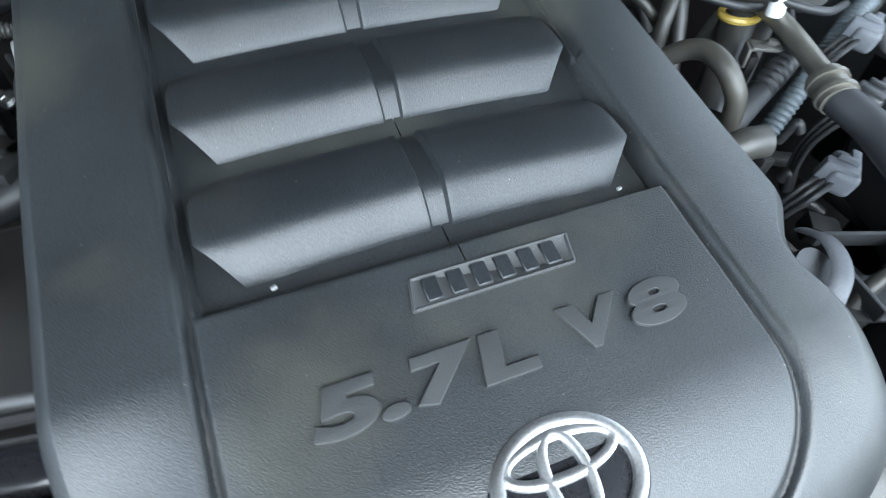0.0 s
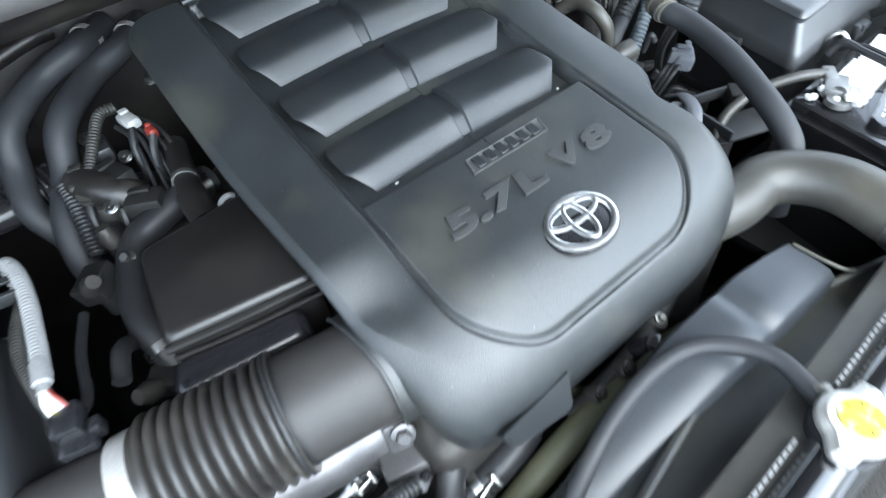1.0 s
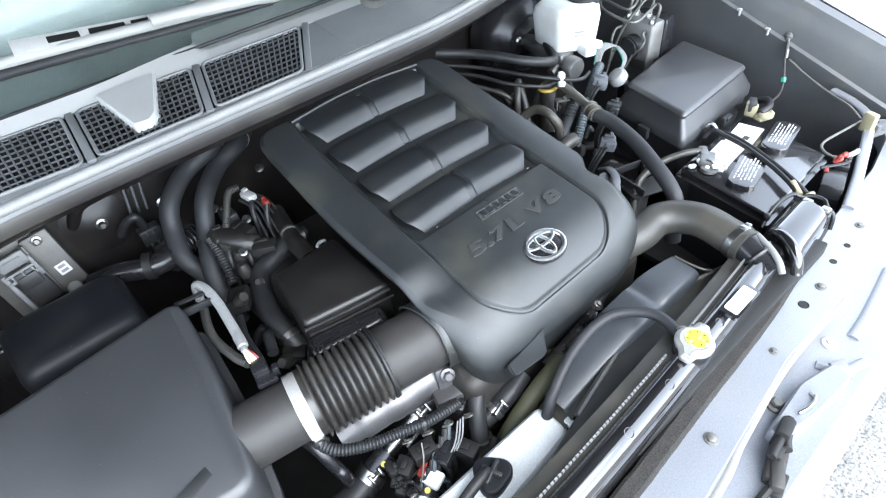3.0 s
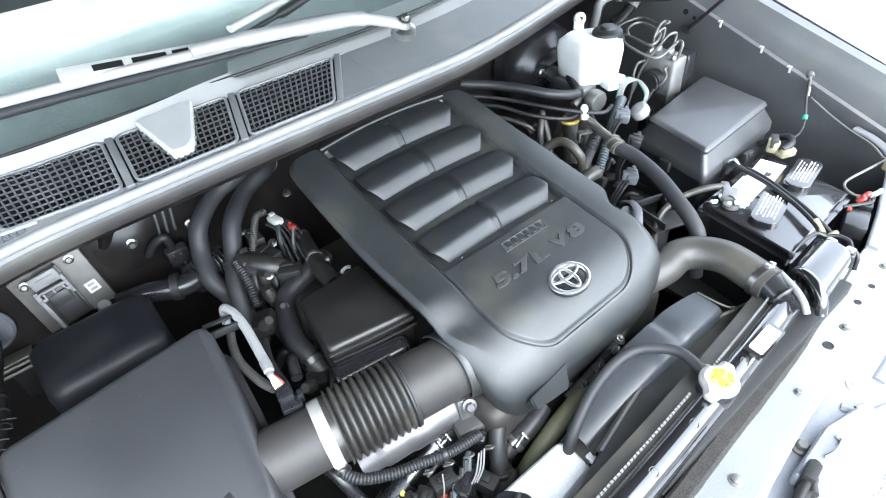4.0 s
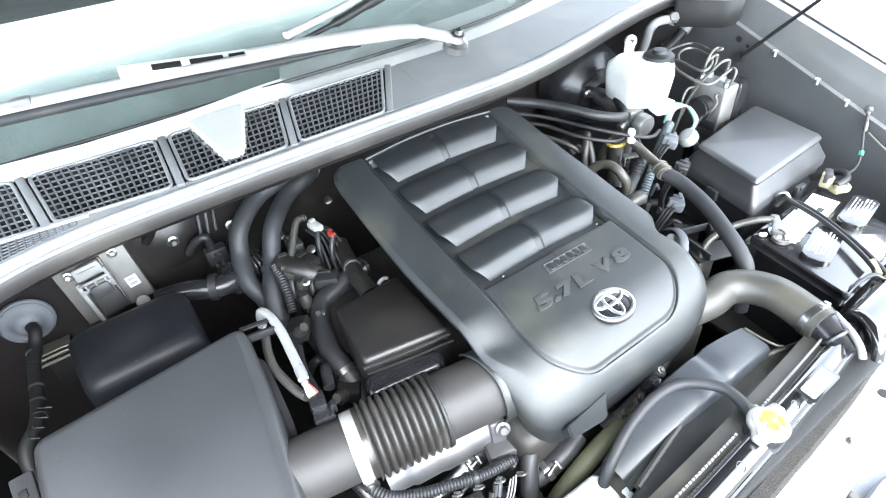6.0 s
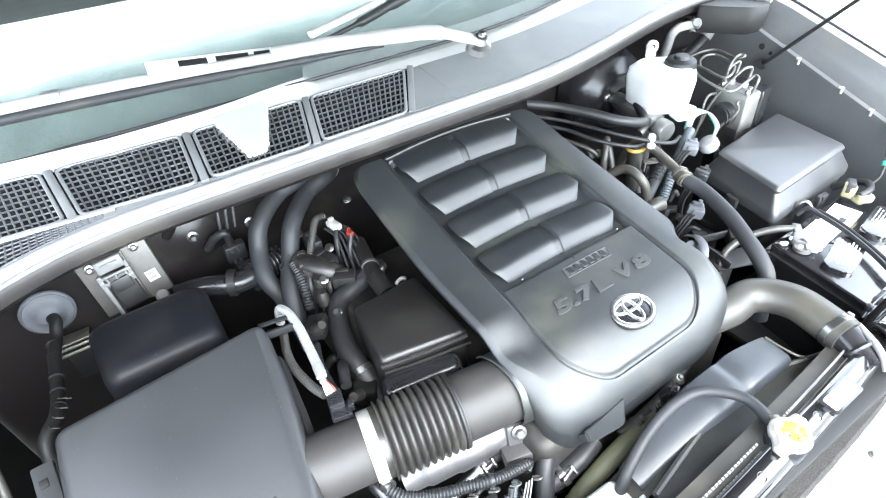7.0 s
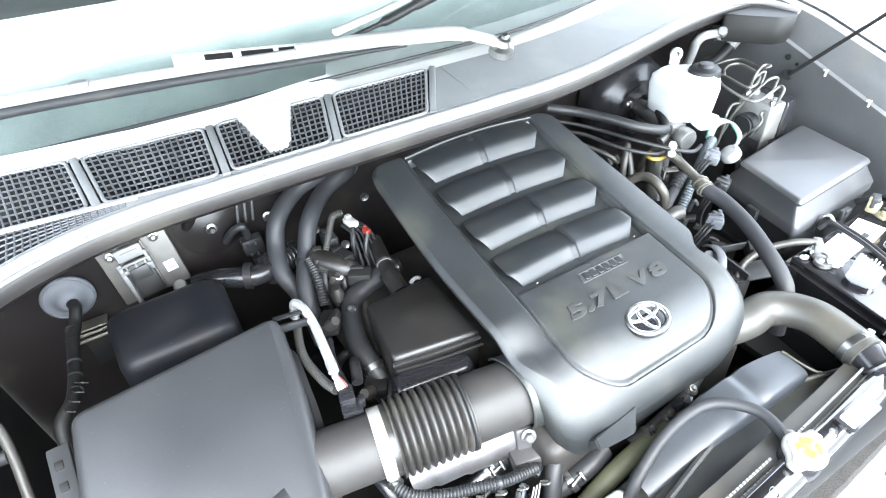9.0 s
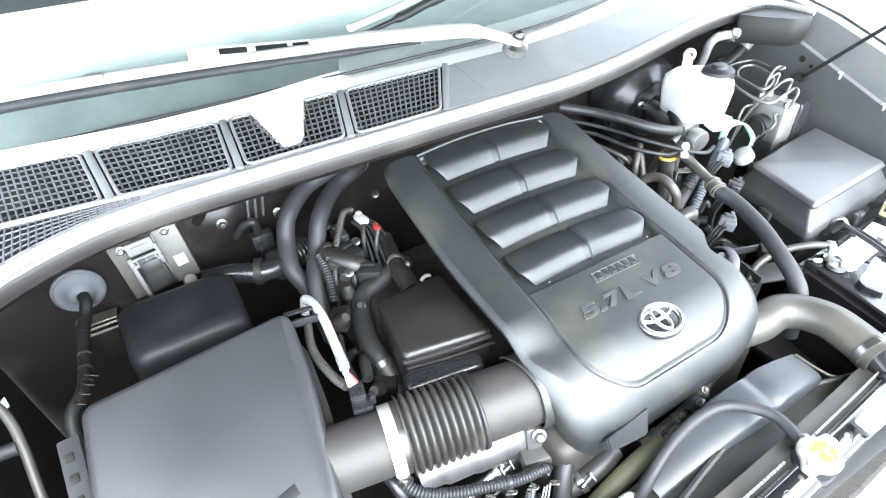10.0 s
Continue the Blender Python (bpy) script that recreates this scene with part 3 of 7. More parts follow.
def cover_shell():
    """Rings from the skirt over the rounded edge to a centre line, on the cover's surface."""
    pts = [Vector(p) for p in COVER]
    dense = []
    for a, b in zip(pts, pts[1:] + pts[:1]):
        k = max(1, int((b - a).length / 0.002))
        dense += [a.lerp(b, i / k) for i in range(k)]
    p = np.array([q[:] for q in dense])
    n = len(p)
    d = np.roll(p, -4, 0) - np.roll(p, 4, 0)
    d /= np.linalg.norm(d, axis=1)[:, None]
    q = np.stack([d[:, 1], -d[:, 0]], 1) * -1
    wf = smooth_np(0.06, -0.04, p[:, 1])
    edge = (0.010 + 0.026 * wf)[:, None]
    e1 = edge[:, 0]
    layers = []
    rim = p - q * edge
    base = cover_surface(p[:, 0], p[:, 1])
    for out, drop, tuck in ((-0.045, 0.150, -0.05), (-0.032, 0.145, -0.03), (-0.018, 0.10, -0.012), (-0.006, 0.05, -0.004), (0, 0, 0)):
        w = p + q * (out * wf + tuck * (1 - wf))[:, None]
        layers.append(np.column_stack([w, base - e1 - drop * (0.28 + 0.50 * wf)]))
    blend = wf + (1 - wf) * 0.35
    for i in range(1, 49):
        u = math.cos(i / 48 * math.pi / 2)
        w = p - q * edge * (1 - u)
        layers.append(np.column_stack([w, cover_surface(w[:, 0], w[:, 1]) - e1 * (blend * (1 - math.sqrt(1 - u * u)) + (1 - blend) * u)]))
    c = np.column_stack([np.zeros(n), np.clip(rim[:, 1], 0.13, 0.33)])
    steps = 200
    for i in range(1, steps + 1):
        t = i / steps
        w = rim * (1 - t * 0.998) + c * t * 0.998
        z = cover_surface(w[:, 0], w[:, 1])
        layers.append(np.column_stack([w, z]))
    verts = np.concatenate(layers)
    faces = []
    for r in range(len(layers) - 1):
        for k in range(n):
            a, b = r * n + k, r * n + (k + 1) % n
            faces.append((a, b, b + n, a + n))
    me = bpy.data.meshes.new("shell_grid")
    me.from_pydata(verts.tolist(), [], faces)
    bm = bmesh.new()
    bm.from_mesh(me)
    bpy.data.meshes.remove(me)
    return bm


cover = thing("engine_cover", (0, 0.2, 0.9), "charcoal plastic engine cover with four louvres and a chrome badge", "engine cover")
part("shell", cover_shell(), M_COVER, cover)


def blade(y0, rear):
    """A louvre: a flat back that rolls over into a steep front face, notched in the middle."""
    bm = bmesh.new()
    prof = [(0.099, -0.022), (0.0975, -0.010), (0.094, -0.004), (0.088, -0.0005), (0.076, 0.0030), (0.062, 0.0055), (0.048, 0.0070), (0.0405, 0.0070), (0.0365, 0.0062), (0.0332, 0.0045), (0.0300, 0.0018), (0.0260, -0.0024), (0.0215, -0.0074), (0.0180, -0.0120), (0.0160, -0.0155), (0.0152, -0.026)]
    xs = [-0.158, -0.155, -0.148, -0.13, -0.10, -0.05, -0.016, -0.0135, -0.011, -0.0095, -0.007, 0.007, 0.0095, 0.011, 0.0135, 0.016, 0.05, 0.10, 0.13, 0.148, 0.155, 0.158]
    rows = []
    for x in xs:
        row = []
        for i, (dy, dz) in enumerate(prof):
            f = i / (len(prof) - 1)
            limit = 0.158 - 0.026 * min(1.0, max(0.0, (0.0400 - dy) / 0.026)) - 0.014 * (1 - smooth01(0.0, 0.3, f))
            xx = x * limit / 0.158
            a = abs(x)
            if a < 0.009:
                dz -= 0.004
            elif a < 0.0145:
                dz += 0.001
            dz -= 0.002 * smooth01(0.152, 0.158, a)
            y = y0 + dy - 0.22 * x * x
            row.append(bm.verts.new((xx, y, cover_z(y) + dz)))
        rows.append(row)
    for a, b in zip(rows, rows[1:]):
        for k in range(len(prof) - 1):
            bm.faces.new((a[k], b[k], b[k + 1], a[k + 1]))
    bmesh.ops.recalc_face_normals(bm, faces=bm.faces)
    return bm


for i in range(4):
    part("louvre", blade(0.163 + 0.104 * i, i == 3), M_BLADE, cover, angle=24)
lip = tube([(-0.172, 0.556, cover_z(0.556) + 0.004), (-0.06, 0.566, cover_z(0.566) + 0.005), (0.06, 0.566, cover_z(0.566) + 0.005), (0.172, 0.556, cover_z(0.556) + 0.004)], 0.004, 8)
part("rear_lip", lip, M_BLADE, cover)
step = bmesh.new()
PAD = [(-0.186, -0.085, 0.950), (-0.096, -0.083, 0.969), (-0.102, -0.100, 0.926), (-0.106, -0.102, 0.921), (-0.176, -0.096, 0.920), (-0.180, -0.093, 0.924)]
caps = [[step.verts.new((x, y, z)) for x, y, z in PAD], [step.verts.new((x, y + 0.030, z - drop)) for (x, y, z), drop in zip(PAD, (0.05, 0.05, 0.05, 0.05, 0.03, 0.03))]]
step.faces.new(caps[0])
step.faces.new(caps[1][::-1])
for k in range(6):
    step.faces.new((caps[0][k], caps[1][k], caps[1][(k + 1) % 6], caps[0][(k + 1) % 6]))
bmesh.ops.recalc_face_normals(step, faces=step.faces[:])
bmesh.ops.bevel(step, geom=step.edges[:], offset=0.0025, segments=2, affect="EDGES", clamp_overlap=True)
part("front_plate", step, M_COVER, cover, angle=24)

for x, y in ((0.128, 0.1585), (-0.118, 0.1575)):
    part("worn_corner", box((x, y, cover_z(y) + 0.001), (0.004, 0.0025, 0.002), 0.0006, rz=12), M_GREYPLASTIC, cover, "bare pale chip on the edge")

SLOPE = math.degrees(math.atan(0.15))
deck = lambda x, y, h=0.0: pose(x, y, cover_z(y) + h, SLOPE, 0, 0)
def lettering(body, x0, x1, y, high, name):
    """Raised characters, fitted between x0 and x1 on the cover's deck."""
    t = text_mesh(body, 0.05, 0.0022, 0.0005, 0.0021)
    xs, ys = [v.co.x for v in t.verts], [v.co.y for v in t.verts]
    w, h = max(xs) - min(xs), max(ys) - min(ys)
    for v in t.verts:
        v.co.x, v.co.y = (v.co.x - min(xs)) / w * (x1 - x0), (v.co.y - min(ys)) / h * high
        v.co.x += 0.22 * (v.co.y - high / 2)
    part(name, moved(t, pose(x0, y, cover_z(y), SLOPE, 0, 0)), M_LETTER, cover, "raised grey lettering")


for body, x0, x1 in (("5.", -0.115, -0.062), ("7", -0.060, -0.022), ("L", -0.018, 0.017), ("V", 0.034, 0.076), ("8", 0.082, 0.122)):
    lettering(body, x0, x1, 0.058, 0.030, "displacement_lettering")


def ellipse(rx, ry, n=48, c=(0, 0)):
    return [Vector((c[0] + rx * math.cos(2 * math.pi * k / n), c[1] + ry * math.sin(2 * math.pi * k / n))) for k in range(n)]


def oval_ring(rx, ry, w, h, c=(0, 0)):
    bm = bmesh.new()
    n = 48
    loops = []
    for f, z in ((0, 0), (0.1, h * 0.8), (0.35, h), (0.65, h), (0.9, h * 0.8), (1, 0)):
        loops.append([bm.verts.new((c[0] + (rx - w * f) * math.cos(2 * math.pi * k / n), c[1] + (ry - w * f) * math.sin(2 * math.pi * k / n), z)) for k in range(n)])
    for a, b in zip(loops, loops[1:]):
        for k in range(n):
            bm.faces.new((a[k], a[(k + 1) % n], b[(k + 1) % n], b[k]))
    return bm


badge_at = deck(0.001, 0.0, 0.001)
badge = part("badge_plate", moved(slab(ellipse(0.0455, 0.0360), [(0, -0.004), (0, 0.0006), (0.001, 0.0012)]), badge_at), M_GLOSS, cover)
for name, rx, ry, w, c, h in (("badge_ring", 0.0440, 0.0346, 0.0088, 0.0, 0.0036), ("badge_bar", 0.036, 0.0145, 0.0072, 0.0122, 0.0033), ("badge_loop", 0.0150, 0.0268, 0.0068, 0.001, 0.0034)):
    part(name, moved(oval_ring(rx, ry, w, h, (0, c)), badge_at @ Matrix.Translation((0, 0, 0.001))), M_CHROME, badge, "polished chrome oval")
plaque = part("plaque", moved(slab(rounded([(-0.058, -0.012), (0.055, -0.012), (0.06, 0.012), (-0.053, 0.012)], 0.002, 2), [(0, -0.003), (0, 0.0012), (0.0015, 0.0018), (0.003, 0.0008)]), deck(0.013, 0.126)), M_LETTER, cover)
for k in range(6):
    part("plaque_mark", moved(box((-0.041 + 0.0165 * k, 0, 0.0012), (0.0105, 0.0165, 0.003), 0.0008, 1), deck(0.013, 0.126)), M_BLADE, plaque)

# ---- intake ----

arch = lambda a: 0.369 - 0.026 * smooth01(0.7, 2.6, a)
part("duct_arch", tube([on_axis(arch(a), a, 0.0672) for a in (radians(k * 10) for k in range(-5, 16))], 0.0022, 10), M_COVER, cover)
shoulder = bmesh.new()
rows = []
for i in range(11):
    f = i / 10
    rows.append([shoulder.verts.new(on_axis(arch(radians(a)) + 0.11 * f, radians(a), 0.0672 + 0.0045 * f)) for a in range(-50, 156, 5)])
for a, b in zip(rows, rows[1:]):
    for k in range(len(a) - 1):
        shoulder.faces.new((a[k], a[k + 1], b[k + 1], b[k]))
bmesh.ops.solidify(shoulder, geom=shoulder.faces[:], thickness=-0.003)
part("duct_shoulder", shoulder, M_COVER, cover)
intake = thing("intake_duct", on_axis(0.15), "black plastic intake duct with a ribbed rubber bellows", "intake duct")
part("sensor_tube", tube([on_axis(-0.06), on_axis(0.135)], 0.055, 32, straight=True), M_DUCT, intake)
part("bellows", merge(tube([on_axis(0.142), on_axis(0.272)], 0.0672, 48, sub=30, rib=0.0095, pitch=0.0121),
                      tube([on_axis(0.132), on_axis(0.145)], 0.060, 44, straight=True)), M_BELLOWS, intake, "ribbed black rubber bellows")
part("cuff", merge(tube([on_axis(0.262), on_axis(0.2655), on_axis(0.2685), on_axis(0.272)], [0.062, 0.0675, 0.0675, 0.061], 44, straight=True), tube([on_axis(0.27), on_axis(0.276)], 0.0595, 40, straight=True)), M_RUBBER, intake)
part("throttle_tube", tube([on_axis(0.275), on_axis(0.42)], 0.0590, 40, straight=True), M_DUCT, intake)
clamp_band = part("band_clamp", tube([on_axis(0.112), on_axis(0.134)], 0.0598, 44, straight=True), M_CLAMP, intake, "bright steel band clamp")
part("screw", merge(bolt(on_axis(0.123, radians(-25), 0.066), ax_side, 0.009, 0.014), moved(box((0, 0, 0), (0.02, 0.012, 0.014), 0.002), Matrix.Translation(on_axis(0.123, radians(-22), 0.061)))), M_STEEL, clamp_band)
sensor = part("sensor_plug", merge(box((-0.503, 0.168, 1.011), (0.026, 0.034, 0.022), 0.004, rz=-12), box((-0.503, 0.150, 1.001), (0.034, 0.028, 0.012), 0.003, rz=-12), box((-0.484, 0.152, 1.003), (0.010, 0.014, 0.02), 0.002, rz=-12)), M_GLOSS, intake)
for k, m in enumerate((M_WHITE, M_YELLOW, M_LABEL, M_OFFWHITE, M_RED)):
    part("wire", tube([(-0.511 + 0.004 * k, 0.176, 1.018), (-0.511 + 0.003 * k, 0.186, 1.030), (-0.508 + 0.001 * k, 0.200, 1.034)], 0.0018, 6), m, sensor)

# ---- air box ----
air_z = lambda x, y: 1.064 - 0.27 * (0.336 - y)
airbox = thing("air_filter_box", (-0.75, 0.15, 0.7), "large black moulded air filter box with a sloped lid", "air filter box")
AIR = [(-0.89, 0.338, 0.025), (-0.545, 0.365, 0.03), (-0.555, 0.22, 0.03), (-0.576, 0.11, 0.03), (-0.594, 0.01, 0.04), (-0.74, 0.03, 0.05), (-0.905, 0.07, 0.04)]
AIR_OUT = rounded(AIR, n=7)
dz = lambda d: (lambda x, y: air_z(x, y) - d)
lid = part("lid", slab(AIR_OUT, [(0, dz(0.10)), (0, dz(0.022)), (0.003, dz(0.010)), (0.009, dz(0.003)), (0.018, dz(0.0))]), M_AIRBOX, airbox)
part("moulded_label", moved(box((0, 0, 0), (0.128, 0.019, 0.002), 0.0008), pose(-0.655, 0.068, air_z(0, 0.068) + 0.0002, 15, 0, 18)), M_RUBBER, lid)
part("rim", slab(AIR_OUT, [(0.002, dz(0.125)), (-0.012, dz(0.122)), (-0.012, dz(0.102)), (0.0, dz(0.100))]), M_AIRBOX, airbox)
part("base", slab(AIR_OUT, [(0.035, 0.52), (0.01, dz(0.18)), (0.004, dz(0.125)), (0.02, dz(0.12))]), M_AIRBOX, airbox)
for k in range(6):
    part("rib", box((-0.908 + 0.002 * k, 0.10 + 0.04 * k, air_z(0, 0.10 + 0.04 * k) - 0.112), (0.014, 0.012, 0.026), 0.002), M_AIRBOX, airbox)
flange = part("side_flange", moved(box((0, 0, 0), (0.032, 0.27, 0.012), 0.004), pose(-0.912, 0.19, air_z(0, 0.19) - 0.040, 15, 0, 3)), M_AIRBOX, airbox)
for k in range(7):
    part("slot", moved(box((-0.002, -0.115 + 0.036 * k, 0.007), (0.012, 0.014, 0.003), 0.001), pose(-0.912, 0.19, air_z(0, 0.19) - 0.040, 15, 0, 3)), M_DARK, flange)
for p, rz in (((-0.60, 0.0, 0.885), 10), ((-0.70, 0.015, 0.89), 10)):
    part("clip", merge(box(p, (0.022, 0.012, 0.05), 0.003, rz=rz), box((p[0], p[1] - 0.008, p[2] - 0.02), (0.018, 0.012, 0.008), 0.002)), M_STEEL, airbox, "bright steel spring clip")
for k in range(5):
    part("fin", box((-0.585 + 0.004 * k, -0.005 - 0.006 * k, 0.80 + 0.018 * k), (0.11, 0.004, 0.006), 0.001, rz=-35), M_GLOSS, airbox)
part("cable_bracket", merge(box((-0.525, 0.372, 1.042), (0.06, 0.010, 0.004), 0.001, rz=-10), box((-0.525, 0.348, 1.036), (0.055, 0.006, 0.016), 0.001, rz=-10), box((-0.553, 0.36, 1.03), (0.006, 0.03, 0.03), 0.001)), M_PLASTIC, airbox)

conduit = thing("wire_conduit", (-0.5, 0.3, 1.03), "pale ribbed wire conduit leading to the intake sensor", "wire conduit")
part("sleeve", tube([(-0.512, 0.400, 1.005), (-0.505, 0.405, 1.035), (-0.496, 0.375, 1.040), (-0.494, 0.330, 1.038), (-0.498, 0.275, 1.035), (-0.503, 0.215, 1.034)], 0.0088, 12, sub=14, rib=0.0013, pitch=0.005), M_GREYPLASTIC, conduit)
part("taped_end", tube([(-0.502, 0.232, 1.035), (-0.504, 0.214, 1.034), (-0.507, 0.197, 1.032)], [0.0092, 0.009, 0.006], 12), M_GREYPLASTIC, conduit)
conduit = thing("wire_conduit", (-0.52, 0.29, 1.0), "thin dusty ribbed conduit beside the air filter box", "wire conduit")
part("sleeve", tube([(-0.515, 0.385, 0.995), (-0.528, 0.33, 1.0), (-0.531, 0.285, 1.0), (-0.522, 0.225, 1.003), (-0.512, 0.19, 1.01)], 0.0085, 10, sub=12, rib=0.0014, pitch=0.005), M_CONDUIT, conduit)
conduit = thing("wire_conduit", (-0.48, 0.29, 0.96), "thin black wires beneath the intake sensor", "wire conduit")
part("sleeve", tube([(-0.47, 0.34, 0.97), (-0.485, 0.28, 0.975), (-0.49, 0.21, 0.985), (-0.495, 0.18, 1.0)], 0.006, 8), M_RUBBER, conduit)

# ---- resonator behind it ----
resonator = thing("intake_resonator", (-0.72, 0.545, 0.62), "glossy black intake resonator box behind the air filter box", "resonator")
RES = [(-0.84, 0.635), (-0.605, 0.64), (-0.605, 0.455), (-0.825, 0.45)]
part("body", loft([ring(RES, 0.52, 0.03, 6), ring(RES, 0.975, 0.035, 6), ring(shrunk(RES, 0.004), 0.992, 0.035, 6), ring(shrunk(RES, 0.014), 1.003, 0.035, 6), ring(shrunk(RES, 0.03), 1.008, 0.03, 6)]), M_SATIN, resonator)
part("neck", tube([(-0.66, 0.665, 0.965), (-0.60, 0.65, 0.968), (-0.545, 0.625, 0.965), (-0.50, 0.63, 0.96)], 0.0235, 18), M_GLOSS, resonator)
part("neck_bellows", tube([(-0.51, 0.628, 0.962), (-0.475, 0.645, 0.96), (-0.43, 0.66, 0.955)], 0.036, 20, sub=14, rib=0.006, pitch=0.010), M_GLOSS, resonator)
part("neck_clamp", tube([(-0.555, 0.632, 0.967), (-0.540, 0.626, 0.966)], 0.030, 20, straight=True), M_DARK, resonator)
part("knob", lathe([(0.014, 0), (0.014, 0.006), (0.011, 0.009)], (-0.685, 0.655, 0.985), (0.1, -0.5, 0.8), 16), M_ALU, resonator, "slotted alloy plug")

# ---- radiator and front panel ----
radiator = thing("radiator", (-0.1, -0.3, 0.6), "black radiator with a rounded top tank and a metal filler cap", "radiator")
crimp_y = lambda x: -0.2630 + 0.056 * x + 0.05 * x * x
TANK_SECTION = [(-0.002, 0.93), (-0.003, 0.960), (-0.006, 0.969), (-0.012, 0.9750), (-0.019, 0.9780), (-0.026, 0.9780), (-0.032, 0.9760), (-0.038, 0.9715), (-0.043, 0.9650), (-0.0465, 0.957), (-0.0485, 0.947), (-0.0495, 0.91)]
part("top_tank", loft([[(x, crimp_y(x) + dy, z) for dy, z in TANK_SECTION] for x in (-0.60 + 0.025 * k for k in range(39))]), M_TANK, radiator)
part("tank_flange", ribbon(-0.60, 0.34, [lambda x: (crimp_y(x) + 0.031, 0.948), lambda x: (crimp_y(x) + 0.030, 0.954), lambda x: (crimp_y(x) + 0.008, 0.960), lambda x: (crimp_y(x) - 0.004, 0.962)], n=30), M_HOSE, radiator, "dull grey-green flange strip")
part("core", box((-0.15, -0.297, 0.70), (1.25, 0.045, 0.46), 0.004), M_DARK, radiator)
for k in range(120):
    x = -0.62 + 0.0080 * k
    if not 0.0 < x < 0.07 and x < 0.31:
        part("crimp", box((x, crimp_y(x) + 0.003, 0.9675), (0.0054, 0.0032, 0.005), 0, rz=3), M_GREYPLASTIC, radiator)
CAPC = (0.036, -0.283, 0.982)
cap_out = [(0.046, -0.010), (0.048, 0.008)] + [(0.0325 * math.cos(radians(a)), 0.0325 * math.sin(radians(a))) for a in range(26, 156, 12)] + [(-0.046, 0.010), (-0.048, -0.008)] + [(0.0325 * math.cos(radians(a)), 0.0325 * math.sin(radians(a))) for a in range(206, 336, 12)]
cap = part("filler_cap", moved(slab(rounded(cap_out, 0.004, 3), [(0.001, 0), (0, 0.004), (0, 0.008), (0.002, 0.0105), (0.006, 0.0115), (0.0075, 0.0135)]), pose(*CAPC, 0, 0, 12) @ Matrix.Diagonal((0.9, 0.95, 1, 1))), M_CAP, radiator, "bare metal pressure cap")
part("cap_label", moved(lathe([(0.0195, 0.0137), (0.0195, 0.0145), (0.006, 0.0150)], (0.003, -0.002, 0), n=28), pose(*CAPC, 0, 0, 12) @ Matrix.Diagonal((0.9, 0.95, 1, 1))), M_PALEYELLOW, cap, "yellow warning sticker")
for k in range(7):
    a = k * 0.9 + 0.3
    part("print_mark", moved(box((0.0145 * math.cos(a) + 0.003, 0.0145 * math.sin(a) - 0.002, 0.0149), (0.005, 0.0016, 0.0006), 0, rz=math.degrees(a)), pose(*CAPC, 0, 0, 12) @ Matrix.Diagonal((0.9, 0.95, 1, 1))), M_PLASTIC, cap)
part("filler_neck", lathe([(0.030, 0), (0.030, 0.03), (0.026, 0.036)], (0.036, -0.283, 0.948), n=28), M_GLOSS, radiator)
part("nozzle", merge(rod((0.316, -0.222, 0.971), (0.302, -0.285, 0.952), 0.0295, 24), lathe([(0.034, 0), (0.036, 0.004), (0.034, 0.008)], (0.310, -0.250, 0.963), (-0.22, -0.93, -0.28), 24)), M_GLOSS, radiator)
part("bleed_pipe", tube([(0.336, -0.228, 0.990), (0.324, -0.246, 0.992), (0.310, -0.271, 0.991), (0.298, -0.292, 0.983), (0.293, -0.304, 0.968)], 0.0062, 12), M_GREYPLASTIC, radiator, "pale bleed pipe")
part("hump", tube([(0.376, -0.236, 0.955), (0.370, -0.250, 0.985), (0.352, -0.280, 0.992), (0.336, -0.306, 0.978), (0.328, -0.318, 0.95)], 0.010, 14), M_TANK, radiator)
part("end_tank", loft([ring([(x, y) for x, y in ((0.355, -0.310), (0.492, -0.300), (0.500, -0.226), (0.375, -0.232))], z, 0.012, 5) for z in (0.90,)] +
                      [[(0.43 + (p[0] - 0.43) * k, -0.267 + (p[1] + 0.267) * j, z) for p in ring([(0.355, -0.310), (0.492, -0.300), (0.500, -0.226), (0.375, -0.232)], 0, 0.012, 5)] for k, j, z in ((1.0, 1.0, 0.955), (0.995, 0.94, 0.970), (0.985, 0.80, 0.981), (0.97, 0.55, 0.988), (0.95, 0.25, 0.990))]), M_TANK, radiator, "polished black end of the tank")
end = part("end_guard", tube([(0.405, -0.214, 0.955), (0.43, -0.213, 0.978), (0.470, -0.214, 0.985), (0.500, -0.222, 0.986), (0.509, -0.236, 0.981), (0.520, -0.250, 0.985), (0.522, -0.272, 0.984), (0.512, -0.284, 0.978), (0.508, -0.300, 0.968), (0.502, -0.306, 0.94)], 0.0042, 10, sub=6), M_GLOSS, radiator, "scalloped black edge of the tank")
part("end_web", slab(rounded([(0.488, -0.300), (0.512, -0.296), (0.516, -0.240), (0.498, -0.222), (0.484, -0.230)], 0.006, 3), [(0, 0.90), (0, 0.974), (0.003, 0.977)]), M_GLOSS, end)
for x, y in ((0.499, -0.286), (0.503, -0.250)):
    part("end_clip", box((x, y, 0.981), (0.016, 0.018, 0.008), 0.003, rz=-6), M_STEEL, end, "bright crimped clip")
for x, y in ((0.415, -0.214), (0.445, -0.212)):
    part("end_lug", box((x, y, 0.975), (0.014, 0.012, 0.016), 0.004, rz=8), M_GLOSS, end)
part("label_seat", moved(slab(rounded([(-0.042, -0.016), (0.042, -0.016), (0.042, 0.016), (-0.042, 0.016)], 0.006, 3), [(0, -0.006), (0, 0.001)]), pose(0.168, -0.2885, 0.985, 6, 0, 1)), M_TANK, radiator)
